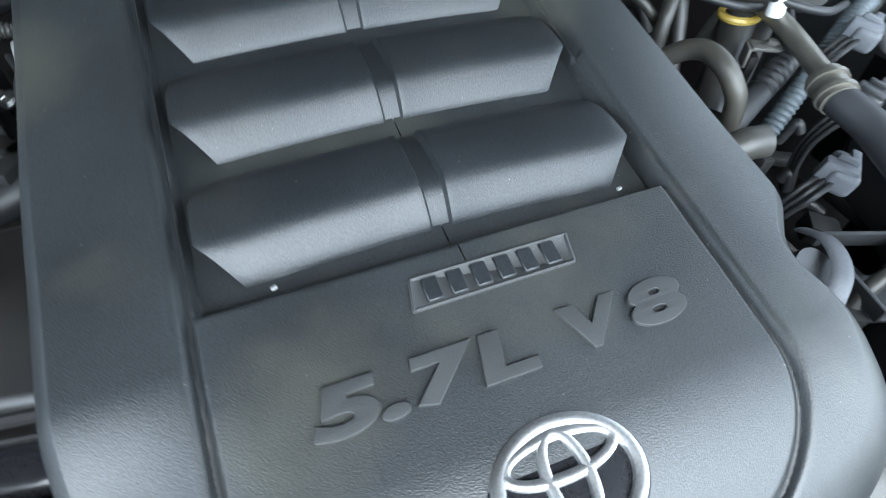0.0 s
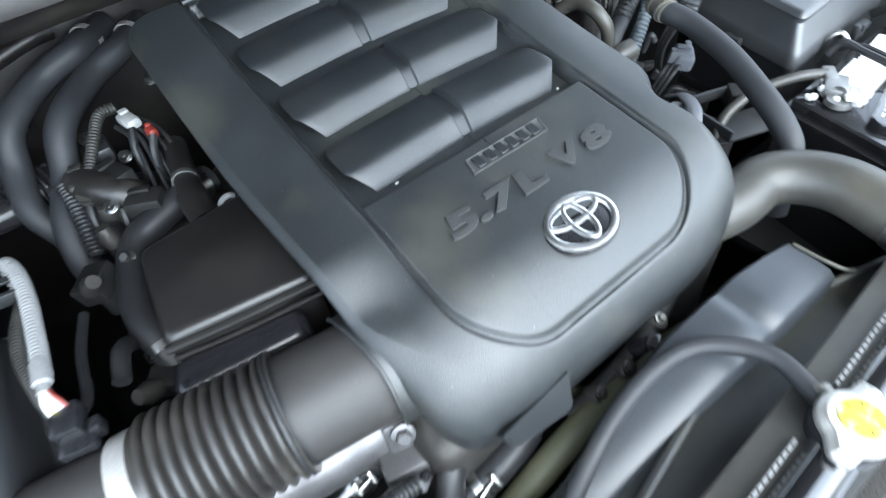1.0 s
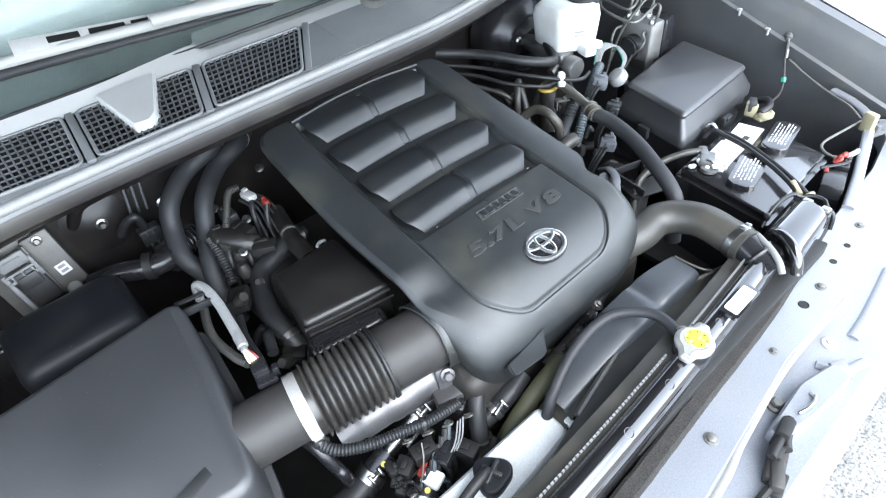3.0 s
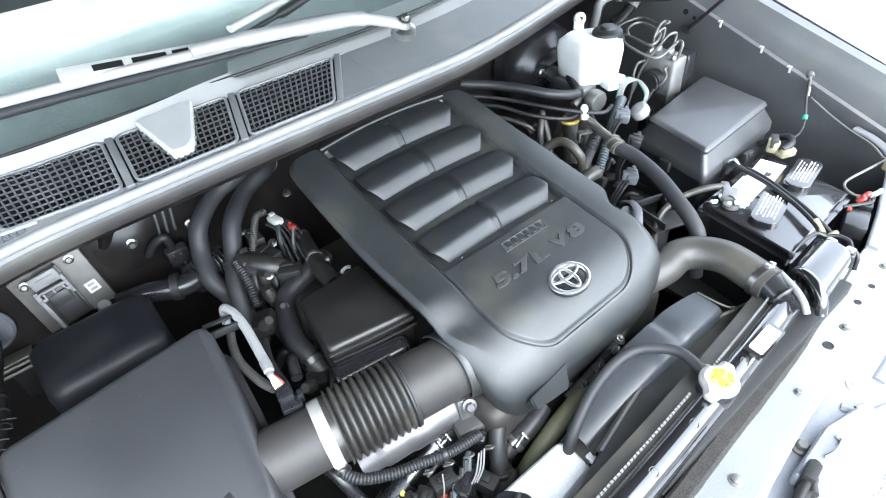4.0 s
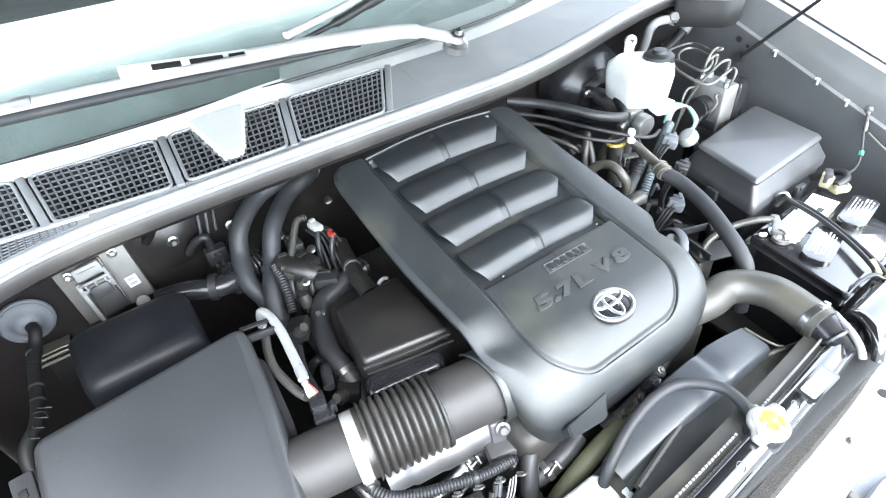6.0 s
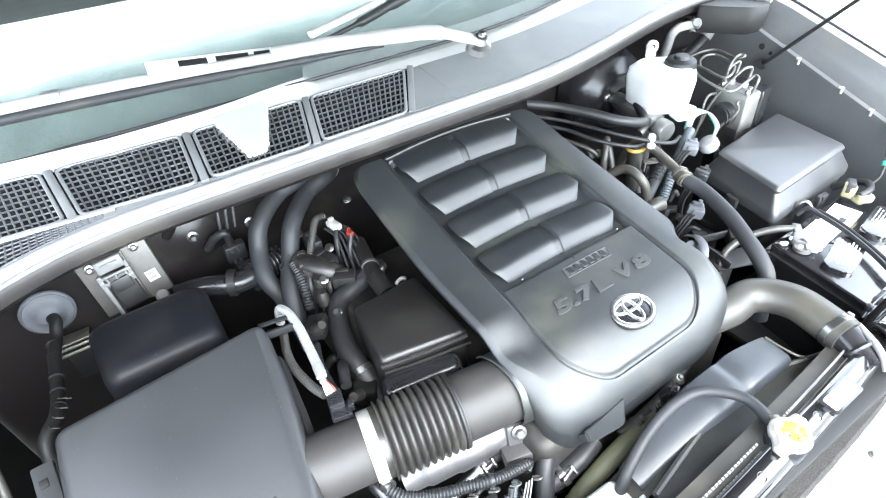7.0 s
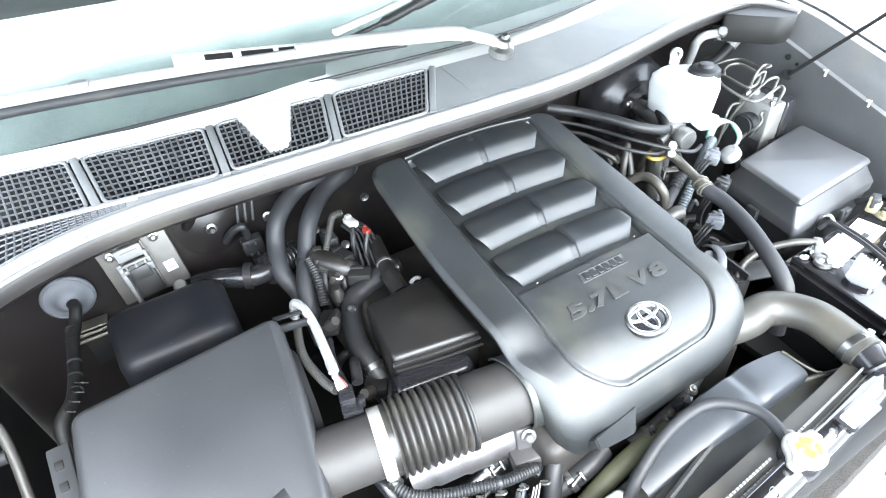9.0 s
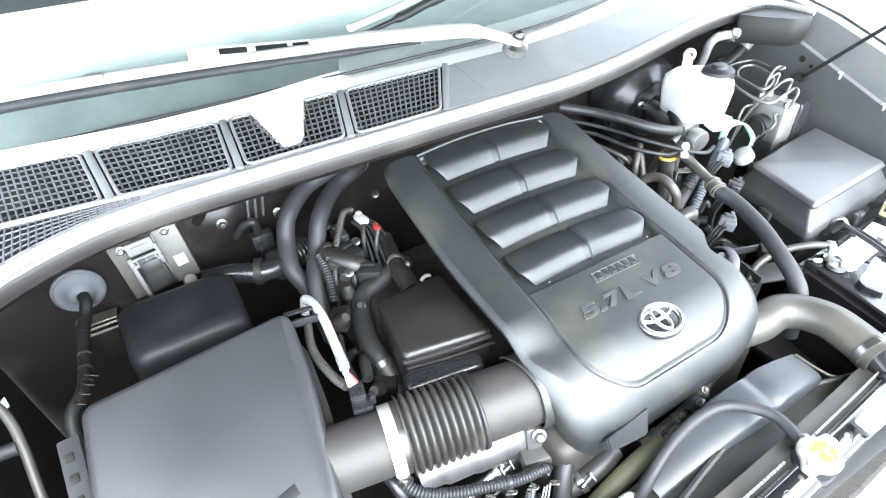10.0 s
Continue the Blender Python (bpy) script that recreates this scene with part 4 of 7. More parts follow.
part("label", moved(slab(rounded([(-0.034, -0.012), (0.034, -0.012), (0.034, 0.012), (-0.034, 0.012)], 0.004, 3), [(0, 0.001), (0, 0.0022)]), pose(0.168, -0.2885, 0.985, 6, 0, 1)), M_LABEL, radiator, "blank white sticker")
for x in (-0.16, -0.05, 0.11):
    part("boss_ring", tube([(x + 0.0075 * math.cos(a), crimp_y(x) - 0.031 + 0.0068 * math.sin(a), 0.9758 + 0.0032 * math.sin(a)) for a in (2 * math.pi * k / 20 for k in range(21))], 0.0007, 6, sub=1), M_TANK, radiator)

seal = thing("foam_seal", (0, -0.36, 0.92), "brown-grey foam seal strip along the radiator", "foam strip")
def foam_line(y0, y1, z):
    return [(-0.95, -0.366 + y0, z), (-0.3, -0.3445 + y0, z), (0.0, -0.3295 + y0, z), (0.27, -0.3150 + y0, z), (0.58, -0.283 + y0 * 0.7, z)]
foam = bmesh.new()
lines = [smooth_path(foam_line(o, 0, h), 24) for o, h in ((0.0150, 0.895), (0.0150, 0.914), (0.010, 0.919), (-0.009, 0.918), (-0.0135, 0.912), (-0.0145, 0.895))]
rows = [[foam.verts.new(q + Vector((0, 0.0012, 0.001)) * noise.noise(q * 40)) for q in l] for l in lines]
for a, b in zip(rows, rows[1:]):
    for k in range(len(a) - 1):
        foam.faces.new((a[k], a[k + 1], b[k + 1], b[k]))
part("strip", foam, M_FOAM, seal)

panel = thing("radiator_support", (0, -0.42, 0.6), "silver painted radiator support panel with bolts and holes", "radiator support")
TOP = [(-1.06, -0.360), (-0.3, -0.354), (0.25, -0.327), (0.60, -0.285), (0.82, -0.275), (0.97, -0.25), (1.05, -0.20), (1.09, -0.26), (0.74, -0.41), (0.40, -0.395), (0.18, -0.388), (-0.2, -0.427), (-1.06, -0.445)]
part("top_plate", slab(rounded(TOP, 0.012, 3), [(0, 0.86), (0, 0.9), (0.003, 0.904)]), M_PAINT, panel)
part("corner_flange", tube([(0.64, -0.296, 0.906), (0.75, -0.270, 0.912), (0.82, -0.250, 0.922), (0.90, -0.226, 0.934), (0.98, -0.196, 0.938), (1.035, -0.14, 0.938), (1.062, -0.08, 0.94)], 0.012, 10, sub=6, flat=0.55), M_PAINT, panel)
part("sealer_bead", tube([(-1.0, -0.446, 0.900), (-0.2, -0.430, 0.900), (0.0, -0.408, 0.900), (0.18, -0.391, 0.900), (0.40, -0.397, 0.900)], 0.006, 10, flat=0.3), M_BEIGE, panel, "aged beige sealer bead")
FRONT = [(-1.06, -0.42), (0.0, -0.39), (0.2, -0.37), (0.74, -0.38), (1.12, -0.25), (1.14, -0.30), (0.76, -0.485), (0.2, -0.492), (-1.06, -0.50)]
part("front_step", slab(rounded(FRONT, 0.012, 3), [(0, 0.70), (0, 0.855), (0.004, 0.86)]), M_PAINT, panel)
for x, y, r in ((0.314, -0.352, 0.0085), (0.460, -0.342, 0.006), (0.523, -0.342, 0.0055)):
    part("hole", lathe([(r * 1.12, 0), (r * 1.12, 0.0014), (r, 0.0018), (r * 0.9, 0.0006)], (x, y, 0.9035), n=20), M_DARK, panel)
for x, y, r in ((0.378, -0.354, 0.0065), (0.178, -0.364, 0.005), (-0.042, -0.376, 0.0075), (-0.217, -0.382, 0.009), (0.60, -0.335, 0.006)):
    part("bolt", merge(bolt((x, y, 0.904), r=r, h=0.006), lathe([(r * 1.5, 0), (r * 1.4, 0.0015)], (x, y, 0.9038), n=18)), M_LINE, panel, "dull bolt")
part("step_bolt", merge(bolt((0.113, -0.412, 0.862), r=0.010, h=0.014), lathe([(0.015, 0), (0.014, 0.003)], (0.113, -0.412, 0.86), n=18)), M_LINE, panel)
part("push_clip", lathe([(0.015, 0), (0.014, 0.003), (0.007, 0.005), (0.006, 0.008)], (0.30, -0.418, 0.86), n=20), M_OFFWHITE, panel, "white push clip")
part("pressed_rib", tube([(0.34, -0.44, 0.861), (0.42, -0.436, 0.862), (0.56, -0.42, 0.861)], 0.010, 10, flat=0.5), M_PAINT, panel)
part("pressed_rib", tube([(0.24, -0.42, 0.861), (0.25, -0.455, 0.863), (0.30, -0.475, 0.861)], 0.009, 10, flat=0.5), M_PAINT, panel)
latch = thing("hood_latch", (0.09, -0.45, 0.86), "grey steel hood latch on the radiator support", "hood latch")
part("plate", slab(rounded([(0.04, -0.425), (0.16, -0.42), (0.24, -0.44), (0.23, -0.475), (0.12, -0.465), (0.05, -0.45)], 0.01, 4), [(0, 0.86), (0, 0.884), (0.004, 0.889)]), M_PAINT, latch)
part("jaw", merge(box((0.055, -0.443, 0.885), (0.035, 0.02, 0.05), 0.004, rz=8), box((0.02, -0.452, 0.87), (0.03, 0.016, 0.05), 0.004, rz=8), rod((0.0, -0.45, 0.895), (0.08, -0.44, 0.895), 0.007, 10)), M_DARK, latch)
part("lever", box((0.250, -0.455, 0.868), (0.03, 0.034, 0.006), 0.001, rz=-25, rx=25), M_CAST, latch)
part("latch_body", merge(box((0.035, -0.452, 0.868), (0.12, 0.026, 0.026), 0.005, rz=16), box((-0.01, -0.468, 0.872), (0.05, 0.02, 0.03), 0.005, rz=25), rod((0.07, -0.44, 0.885), (0.03, -0.46, 0.89), 0.008, 10)), M_ENGINE, latch, "greasy dark latch mechanism")
part("pull_rod", tube([(-0.03, -0.47, 0.872), (-0.09, -0.468, 0.866), (-0.16, -0.475, 0.862)], 0.006, 8), M_DARK, latch)
part("cable_end", box((-0.015, -0.478, 0.86), (0.045, 0.015, 0.02), 0.003, rz=10), M_DARK, latch)
part("spring", tube([(0.10, -0.445, 0.893), (0.12, -0.452, 0.899), (0.145, -0.450, 0.893), (0.15, -0.44, 0.893)], 0.003, 8), M_STEEL, latch)
bumper = thing("front_bumper", (0, -0.52, 0.4), "pale silver painted front bumper below the bay", "bumper")
bm = bmesh.new()
grid = []
for i in range(41):
    x = -1.2 + 2.4 * i / 40
    back = 0.20 * max(0.0, (abs(x) - 0.55) / 0.65) ** 2
    grid.append([bm.verts.new((x, y + back + (0.02 * x if x > 0 else 0), z)) for y, z in ((-0.455, 0.855), (-0.485, 0.845), (-0.51, 0.80), (-0.53, 0.72), (-0.535, 0.5), (-0.51, 0.3))])
for a, b in zip(grid, grid[1:]):
    for k in range(5):
        bm.faces.new((a[k], b[k], b[k + 1], a[k + 1]))
bmesh.ops.recalc_face_normals(bm, faces=bm.faces)
bmesh.ops.solidify(bm, geom=bm.faces[:], thickness=0.004)
part("skin", bm, M_FENDER, bumper)

# ---- fan and shroud ----
shroud = thing("fan_shroud", (-0.05, -0.2, 0.6), "dusty black plastic fan shroud behind the radiator", "fan shroud")
SH = [(-0.62, -0.268), (0.36, -0.252), (0.345, -0.222), (0.21, -0.178), (0.11, -0.160), (-0.03, -0.185), (-0.16, -0.212), (-0.3, -0.243), (-0.62, -0.248)]
part("top_deck", slab(rounded(SH, 0.03, 5), [(0, 0.62), (0, lambda x, y: 0.915 + 0.25 * (-0.22 - y)), (0.006, lambda x, y: 0.921 + 0.25 * (-0.22 - y))]), M_SHROUD, shroud)
barrel = lambda x: 0.941 - 0.55 * (x - 0.15) ** 2 - 0.005 * math.exp(-((x - 0.115) / 0.012) ** 2)
lip_y = lambda x: -0.112 - 0.35 * max(0.0, abs(x - 0.08) - 0.05) ** 1.5
part("duct", ribbon(-0.152, 0.236, [lambda x: (lip_y(x), 0.80), lambda x: (lip_y(x), barrel(x) - 0.006), lambda x: (lip_y(x) - 0.004, barrel(x)), lambda x: (-0.150, barrel(x) - 0.001), lambda x: (-0.178, barrel(x) - 0.004), lambda x: (-0.186, barrel(x) - 0.010), lambda x: (-0.192, barrel(x) - 0.030), lambda x: (-0.196, 0.84)], n=56), M_SHROUDTOP, shroud, "smooth moulded fan duct")
part("duct_lip", tube([(0.236, -0.132, 0.939), (0.240, -0.165, 0.936), (0.249, -0.188, 0.931), (0.262, -0.196, 0.926)], 0.0024, 8), M_SHROUD, shroud)
bm = bmesh.new()
arc = []
for i in range(41):
    a = radians(20 + 140 * i / 40)
    arc.append([bm.verts.new((-0.01 + r * math.cos(a), y, 0.60 + r * math.sin(a))) for r, y in ((0.315, -0.2), (0.305, -0.15), (0.295, -0.135), (0.290, -0.135))])
for a, b in zip(arc, arc[1:]):
    for k in range(3):
        bm.faces.new((a[k], b[k], b[k + 1], a[k + 1]))
bmesh.ops.solidify(bm, geom=bm.faces[:], thickness=0.004)
part("ring", bm, M_SHROUD, shroud)
part("tower", loft([ring([(0.06, -0.09), (0.272, -0.108), (0.268, -0.20), (0.06, -0.19)], 0.66, 0.02), ring([(0.09, -0.102), (0.266, -0.114), (0.262, -0.188), (0.10, -0.172)], 0.86, 0.02), ring([(0.145, -0.110), (0.263, -0.117), (0.259, -0.186), (0.15, -0.172)], 0.895, 0.014), ring([(0.152, -0.116), (0.256, -0.123), (0.252, -0.18), (0.157, -0.166)], 0.902, 0.012)]), M_SHROUD, shroud)
part("rim", tube([(-0.16, -0.212, 0.915), (-0.03, -0.185, 0.912), (0.10, -0.163, 0.91), (0.2, -0.177, 0.912), (0.33, -0.22, 0.92)], 0.006, 8), M_SHROUD, shroud)
fan = thing("cooling_fan", (-0.02, -0.09, 0.6), "dusty olive cooling fan behind the shroud", "cooling fan")
for k in range(9):
    a = 2 * math.pi * k / 9 + 0.25
    bm = bmesh.new()
    vs = []
    for r, w in ((0.06, 0.03), (0.16, 0.05), (0.265, 0.06)):
        for sgn in (-1, 1):
            t = a + sgn * w / r * 0.6
            vs.append(bm.verts.new((-0.01 + r * math.cos(t), -0.09 + sgn * 0.025, 0.60 + r * math.sin(t))))
    for q in (0, 2):
        bm.faces.new((vs[q], vs[q + 1], vs[q + 3], vs[q + 2]))
    bmesh.ops.solidify(bm, geom=bm.faces[:], thickness=0.004)
    part("fan_vane", bm, M_FAN, fan)
part("hub", lathe([(0.07, -0.03), (0.075, 0.0), (0.06, 0.03)], (-0.01, -0.09, 0.60), (0, 1, 0), 24), M_ALU, fan)
part("hoop", tube([(-0.01 + 0.272 * math.cos(2 * math.pi * k / 48), -0.106, 0.60 + 0.272 * math.sin(2 * math.pi * k / 48)) for k in range(49)], 0.018, 10, sub=1), M_FAN, fan, "dusty olive fan hoop")

# ---- coolant reserve tank ----
tank = thing("coolant_tank", (-0.28, -0.19, 0.6), "white plastic coolant tank with a black cap and hose", "coolant tank")
TANK = [(-0.42, -0.135), (-0.163, -0.136), (-0.162, -0.212), (-0.45, -0.238)]
part("body", loft([ring(shrunk(TANK, 0.006), 0.52, 0.015, 5), ring(TANK, 0.855, 0.018, 5), ring(shrunk(TANK, 0.003), 0.866, 0.018, 5), ring(shrunk(TANK, 0.009), 0.872, 0.016, 5)]), M_WHITE, tank)
part("tab", box((-0.158, -0.205, 0.873), (0.012, 0.03, 0.012), 0.002), M_WHITE, tank)
part("tab", box((-0.44, -0.24, 0.872), (0.03, 0.03, 0.01), 0.002), M_WHITE, tank)
capx = (-0.317, -0.176, 0.871)
lobes = [Vector(((0.030 + 0.0035 * math.cos(3 * a + 1)) * math.cos(a), (0.030 + 0.0035 * math.cos(3 * a + 1)) * math.sin(a))) for a in (2 * math.pi * k / 48 for k in range(48))]
tcap = part("cap", moved(slab(lobes, [(0, 0), (0, 0.016), (0.002, 0.019), (0.005, 0.020)]), Matrix.Translation(capx)), M_SATIN, tank, "black lobed cap")
part("cap_cross", merge(box((capx[0], capx[1], 0.894), (0.044, 0.008, 0.012), 0.003, rz=20), box((capx[0], capx[1], 0.894), (0.008, 0.036, 0.012), 0.003, rz=20)), M_PLASTIC, tcap)
part("hose", tube([(-0.322, -0.170, 0.893), (-0.336, -0.174, 0.902), (-0.366, -0.178, 0.900), (-0.408, -0.184, 0.888), (-0.436, -0.192, 0.87), (-0.455, -0.20, 0.80)], 0.0092, 12), M_RUBBER, tank)
ovf = thing("overflow_hose", (0.0, -0.16, 0.93), "thin grey rubber overflow hose from the radiator cap", "hose")
part("tube", tube([(0.048, -0.262, 0.966), (0.054, -0.247, 0.966), (0.062, -0.206, 0.966), (0.048, -0.172, 0.962), (0.018, -0.143, 0.955), (-0.029, -0.133, 0.945), (-0.085, -0.137, 0.93), (-0.134, -0.149, 0.91), (-0.167, -0.160, 0.885), (-0.19, -0.17, 0.82)], 0.0098, 12), M_BLUERUBBER, ovf)

part("clip", tube([(0.0555, -0.253, 0.9655), (0.0595, -0.2465, 0.966)], 0.0122, 14, straight=True), M_LINE, ovf, "small spring clip")

# ---- battery ----
tray = thing("battery_tray", (0.66, -0.08, 0.6), "black steel battery tray in the corner of the bay", "battery tray")
part("pan", box((0.67, -0.07, 0.69), (0.46, 0.36, 0.02), 0.004), M_DARK, tray)
part("pedestal", box((0.67, -0.07, 0.535), (0.3, 0.25, 0.29), 0.01), M_DARK, tray)
battery = thing("battery", (0.66, -0.08, 0.70), "black truck battery with grey printed caps and white labels", "battery")
BAT = [(0.483, -0.203), (0.798, -0.192), (0.842, 0.050), (0.525, 0.042)]
part("case", loft([ring(shrunk(BAT, 0.006), 0.70, 0.008), ring(BAT, 0.89, 0.008), ring(BAT, 0.9, 0.008), ring(shrunk(BAT, 0.008), 0.901, 0.006), ring(shrunk(BAT, 0.008), 0.917, 0.006), ring(shrunk(BAT, 0.011), 0.920, 0.006)]), M_BATTERY, battery)
def vent_cap(c, rz, seed):
    rnd = random.Random(seed)
    out = [(-0.069, -0.017, 0.006), (-0.056, -0.030, 0.006), (0.056, -0.030, 0.006), (0.069, -0.017, 0.006), (0.069, 0.017, 0.006), (0.056, 0.030, 0.006), (-0.056, 0.030, 0.006), (-0.069, 0.017, 0.006)]
    body = part("vent_cap", moved(slab(rounded(out, n=4), [(0, 0), (0, 0.015), (0.0015, 0.0175), (0.004, 0.018)]), pose(*c, 0, 0, rz)), M_BATTERY, battery, "black vent cap with pale worn print")
    for j in range(6):
        y, x = -0.0178 + 0.0072 * j, -0.050 + 0.01 * rnd.random()
        while x < 0.042:
            w = rnd.uniform(0.004, 0.017)
            part("print_bar", moved(box((x + w / 2, y, 0.0183), (w, rnd.uniform(0.0022, 0.0042), 0.0008), 0), pose(*c, 0, 0, rz)), M_PRINT, body)
            x += w + rnd.uniform(0.0015, 0.006)
vent_cap((0.598, -0.092, 0.919), 13, 4)
vent_cap((0.782, -0.080, 0.919), 10, 9)
part("label", moved(box((0, 0, 0), (0.10, 0.062, 0.001), 0), pose(0.752, -0.006, 0.921, 0, 0, 8)), M_LABEL, battery, "white sticker")
part("label", moved(box((0, 0, 0), (0.13, 0.06, 0.001), 0), pose(0.635, -0.012, 0.921, 0, 0, 5)), M_LABEL, battery, "white sticker")
part("label_mark", moved(box((0, 0, 0), (0.018, 0.014, 0.0006), 0), pose(0.74, -0.016, 0.922, 0, 0, 8)), M_PLASTIC, battery)
part("negative_terminal", merge(lathe([(0.012, 0), (0.011, 0.02)], (0.575, 0.0, 0.92), n=16), box((0.58, -0.002, 0.934), (0.05, 0.034, 0.018), 0.005, rz=25), box((0.598, 0.018, 0.938), (0.04, 0.02, 0.012), 0.004, rz=40), bolt((0.562, -0.016, 0.936), (1, 0, 0), 0.008, 0.012), lathe([(0.02, 0), (0.018, 0.008)], (0.556, -0.022, 0.925), n=14)), M_ALU, battery, "corroded pale lead terminal clamp")
random.seed(3)
for _ in range(26):
    part("corrosion", box((0.578 + 0.042 * random.uniform(-1, 1), -0.012 + 0.036 * random.uniform(-1, 1), 0.922 + random.uniform(0, 0.016)), (0.012, 0.010, 0.008), 0.003, rz=random.uniform(0, 90)), M_WHITE, battery, "crusty white corrosion")
part("positive_terminal", merge(box((0.846, -0.004, 0.932), (0.046, 0.030, 0.016), 0.006, rz=-20), lathe([(0.017, 0), (0.018, 0.006), (0.015, 0.012)], (0.838, -0.010, 0.936), n=18), box((0.836, 0.026, 0.944), (0.020, 0.028, 0.034), 0.005, rz=10), box((0.834, 0.030, 0.963), (0.016, 0.02, 0.008), 0.003, rz=10), bolt((0.852, -0.014, 0.940), r=0.008, h=0.008)), M_AMBER, battery, "yellowed terminal clamp with its fuse link")
strap = thing("battery_strap", (0.63, -0.1, 0.94), "black cable and hold-down hook across the battery top", "hold-down strap")
part("band", tube([(0.675, 0.058, 0.925), (0.683, 0.045, 0.948), (0.682, 0.012, 0.945), (0.668, -0.05, 0.943), (0.633, -0.130, 0.941), (0.592, -0.195, 0.938), (0.575, -0.215, 0.925)], 0.006, 8), M_RUBBER, strap)
part("cable", tube([(0.692, 0.05, 0.93), (0.694, 0.02, 0.946), (0.68, -0.05, 0.944), (0.648, -0.125, 0.942), (0.612, -0.19, 0.940), (0.60, -0.222, 0.93), (0.585, -0.228, 0.925)], 0.0045, 8), M_RUBBER, strap)
part("tan_splice", tube([(0.604, -0.185, 0.942), (0.582, -0.213, 0.933)], 0.0075, 10, straight=True), M_AMBER, strap)
part("hook", tube([(0.688, 0.075, 0.90), (0.690, 0.07, 0.945), (0.700, 0.058, 0.953), (0.70, 0.044, 0.942)], 0.0045, 8), M_STEEL, strap)
part("hook", tube([(0.575, -0.222, 0.88), (0.572, -0.226, 0.935), (0.585, -0.235, 0.945), (0.598, -0.228, 0.935)], 0.005, 8), M_AMBER, strap)
cable = thing("battery_cable", (0.52, 0.06, 0.92), "grey negative battery cable", "battery cable")
part("cable", tube([(0.60, 0.024, 0.937), (0.567, 0.048, 0.937), (0.53, 0.074, 0.925), (0.485, 0.09, 0.91), (0.44, 0.09, 0.88), (0.40, 0.06, 0.80)], 0.0085, 10), M_HOSE, cable)
part("lug", box((0.598, 0.026, 0.938), (0.03, 0.016, 0.01), 0.003, rz=-35), M_STEEL, cable)
cable = thing("battery_cable", (0.86, 0.06, 0.95), "black positive battery cable running to the fuse box", "battery cable")
part("cable", tube([(0.83, 0.0, 0.945), (0.865, -0.005, 0.952), (0.895, 0.015, 0.95), (0.905, 0.05, 0.93), (0.90, 0.085, 0.90)], 0.009, 10), M_RUBBER, cable)
part("boot", box((0.842, 0.03, 0.955), (0.035, 0.02, 0.03), 0.005, rz=30), M_PLASTIC, cable)

horn = thing("relay_block", (0.86, -0.2, 0.88), "small black relay block with a red cap beside the battery", "relay")
part("body", box((0.703, -0.238, 0.878), (0.072, 0.046, 0.09), 0.005, rz=15), M_GLOSS, horn)
part("foot", box((0.703, -0.236, 0.75), (0.05, 0.04, 0.18), 0.006, rz=15), M_DARK, horn)
part("frame", merge(tube([(0.72, -0.20, 0.925), (0.765, -0.235, 0.93), (0.80, -0.232, 0.925)], 0.004, 8), box((0.775, -0.226, 0.90), (0.04, 0.03, 0.05), 0.004, rz=20)), M_GLOSS, horn)
part("red_cap", merge(tube([(0.755, -0.214, 0.925), (0.765, -0.220, 0.934), (0.778, -0.216, 0.931), (0.790, -0.222, 0.934), (0.80, -0.216, 0.928)], [0.006, 0.007, 0.0055, 0.007, 0.005], 8), box((0.772, -0.210, 0.926), (0.022, 0.010, 0.010), 0.003, rz=25)), M_RED, horn, "crumpled red plastic cap")
part("clear_tube", tube([(0.795, -0.222, 0.925), (0.815, -0.232, 0.93), (0.838, -0.232, 0.925)], 0.006, 8), M_OFFWHITE, horn, "clouded clear sleeve")
part("pink_plug", box((0.722, -0.212, 0.922), (0.012, 0.010, 0.010), 0.003, rz=20), M_RED, horn)

# ---- fuse box ----
fuse = thing("fuse_box", (0.82, 0.2, 0.80), "dark grey fuse and relay box with a sloped-edge lid", "fuse box")
FT = [(0.609, 0.090), (0.940, 0.106), (0.989, 0.330), (0.666, 0.296)]
FB = [(0.594, 0.072), (0.962, 0.088), (1.010, 0.348), (0.650, 0.316)]
part("base", loft([ring(shrunk(FB, 0.016), 0.80, 0.015), ring(shrunk(FB, 0.004), 0.925, 0.015)]), M_PLASTIC, fuse)
part("lid", loft([ring(FB, 0.922, 0.018), ring(FB, 0.944, 0.018), ring(shrunk(FB, 0.003), 0.950, 0.018), ring(shrunk(FT, -0.003), 0.988, 0.017), ring(FT, 0.998, 0.016), ring(shrunk(FT, 0.004), 1.0045, 0.014), ring(shrunk(FT, 0.011), 1.0075, 0.011)]), M_LID, fuse)
part("latch", merge(box((0.78, 0.06, 0.925), (0.035, 0.012, 0.03), 0.003), box((0.78, 0.054, 0.935), (0.022, 0.008, 0.012), 0.002)), M_PLASTIC, fuse)
part("latch", merge(box((0.606, 0.19, 0.925), (0.012, 0.035, 0.03), 0.003, rz=-12)), M_PLASTIC, fuse)
shelf = thing("fuse_box_bracket", (0.82, 0.2, 0.6), "black steel bracket beneath the fuse box", "bracket")
part("post", merge(box((0.80, 0.2, 0.79), (0.30, 0.2, 0.02), 0.004), box((0.86, 0.2, 0.60), (0.2, 0.15, 0.38), 0.006)), M_DARK, shelf)

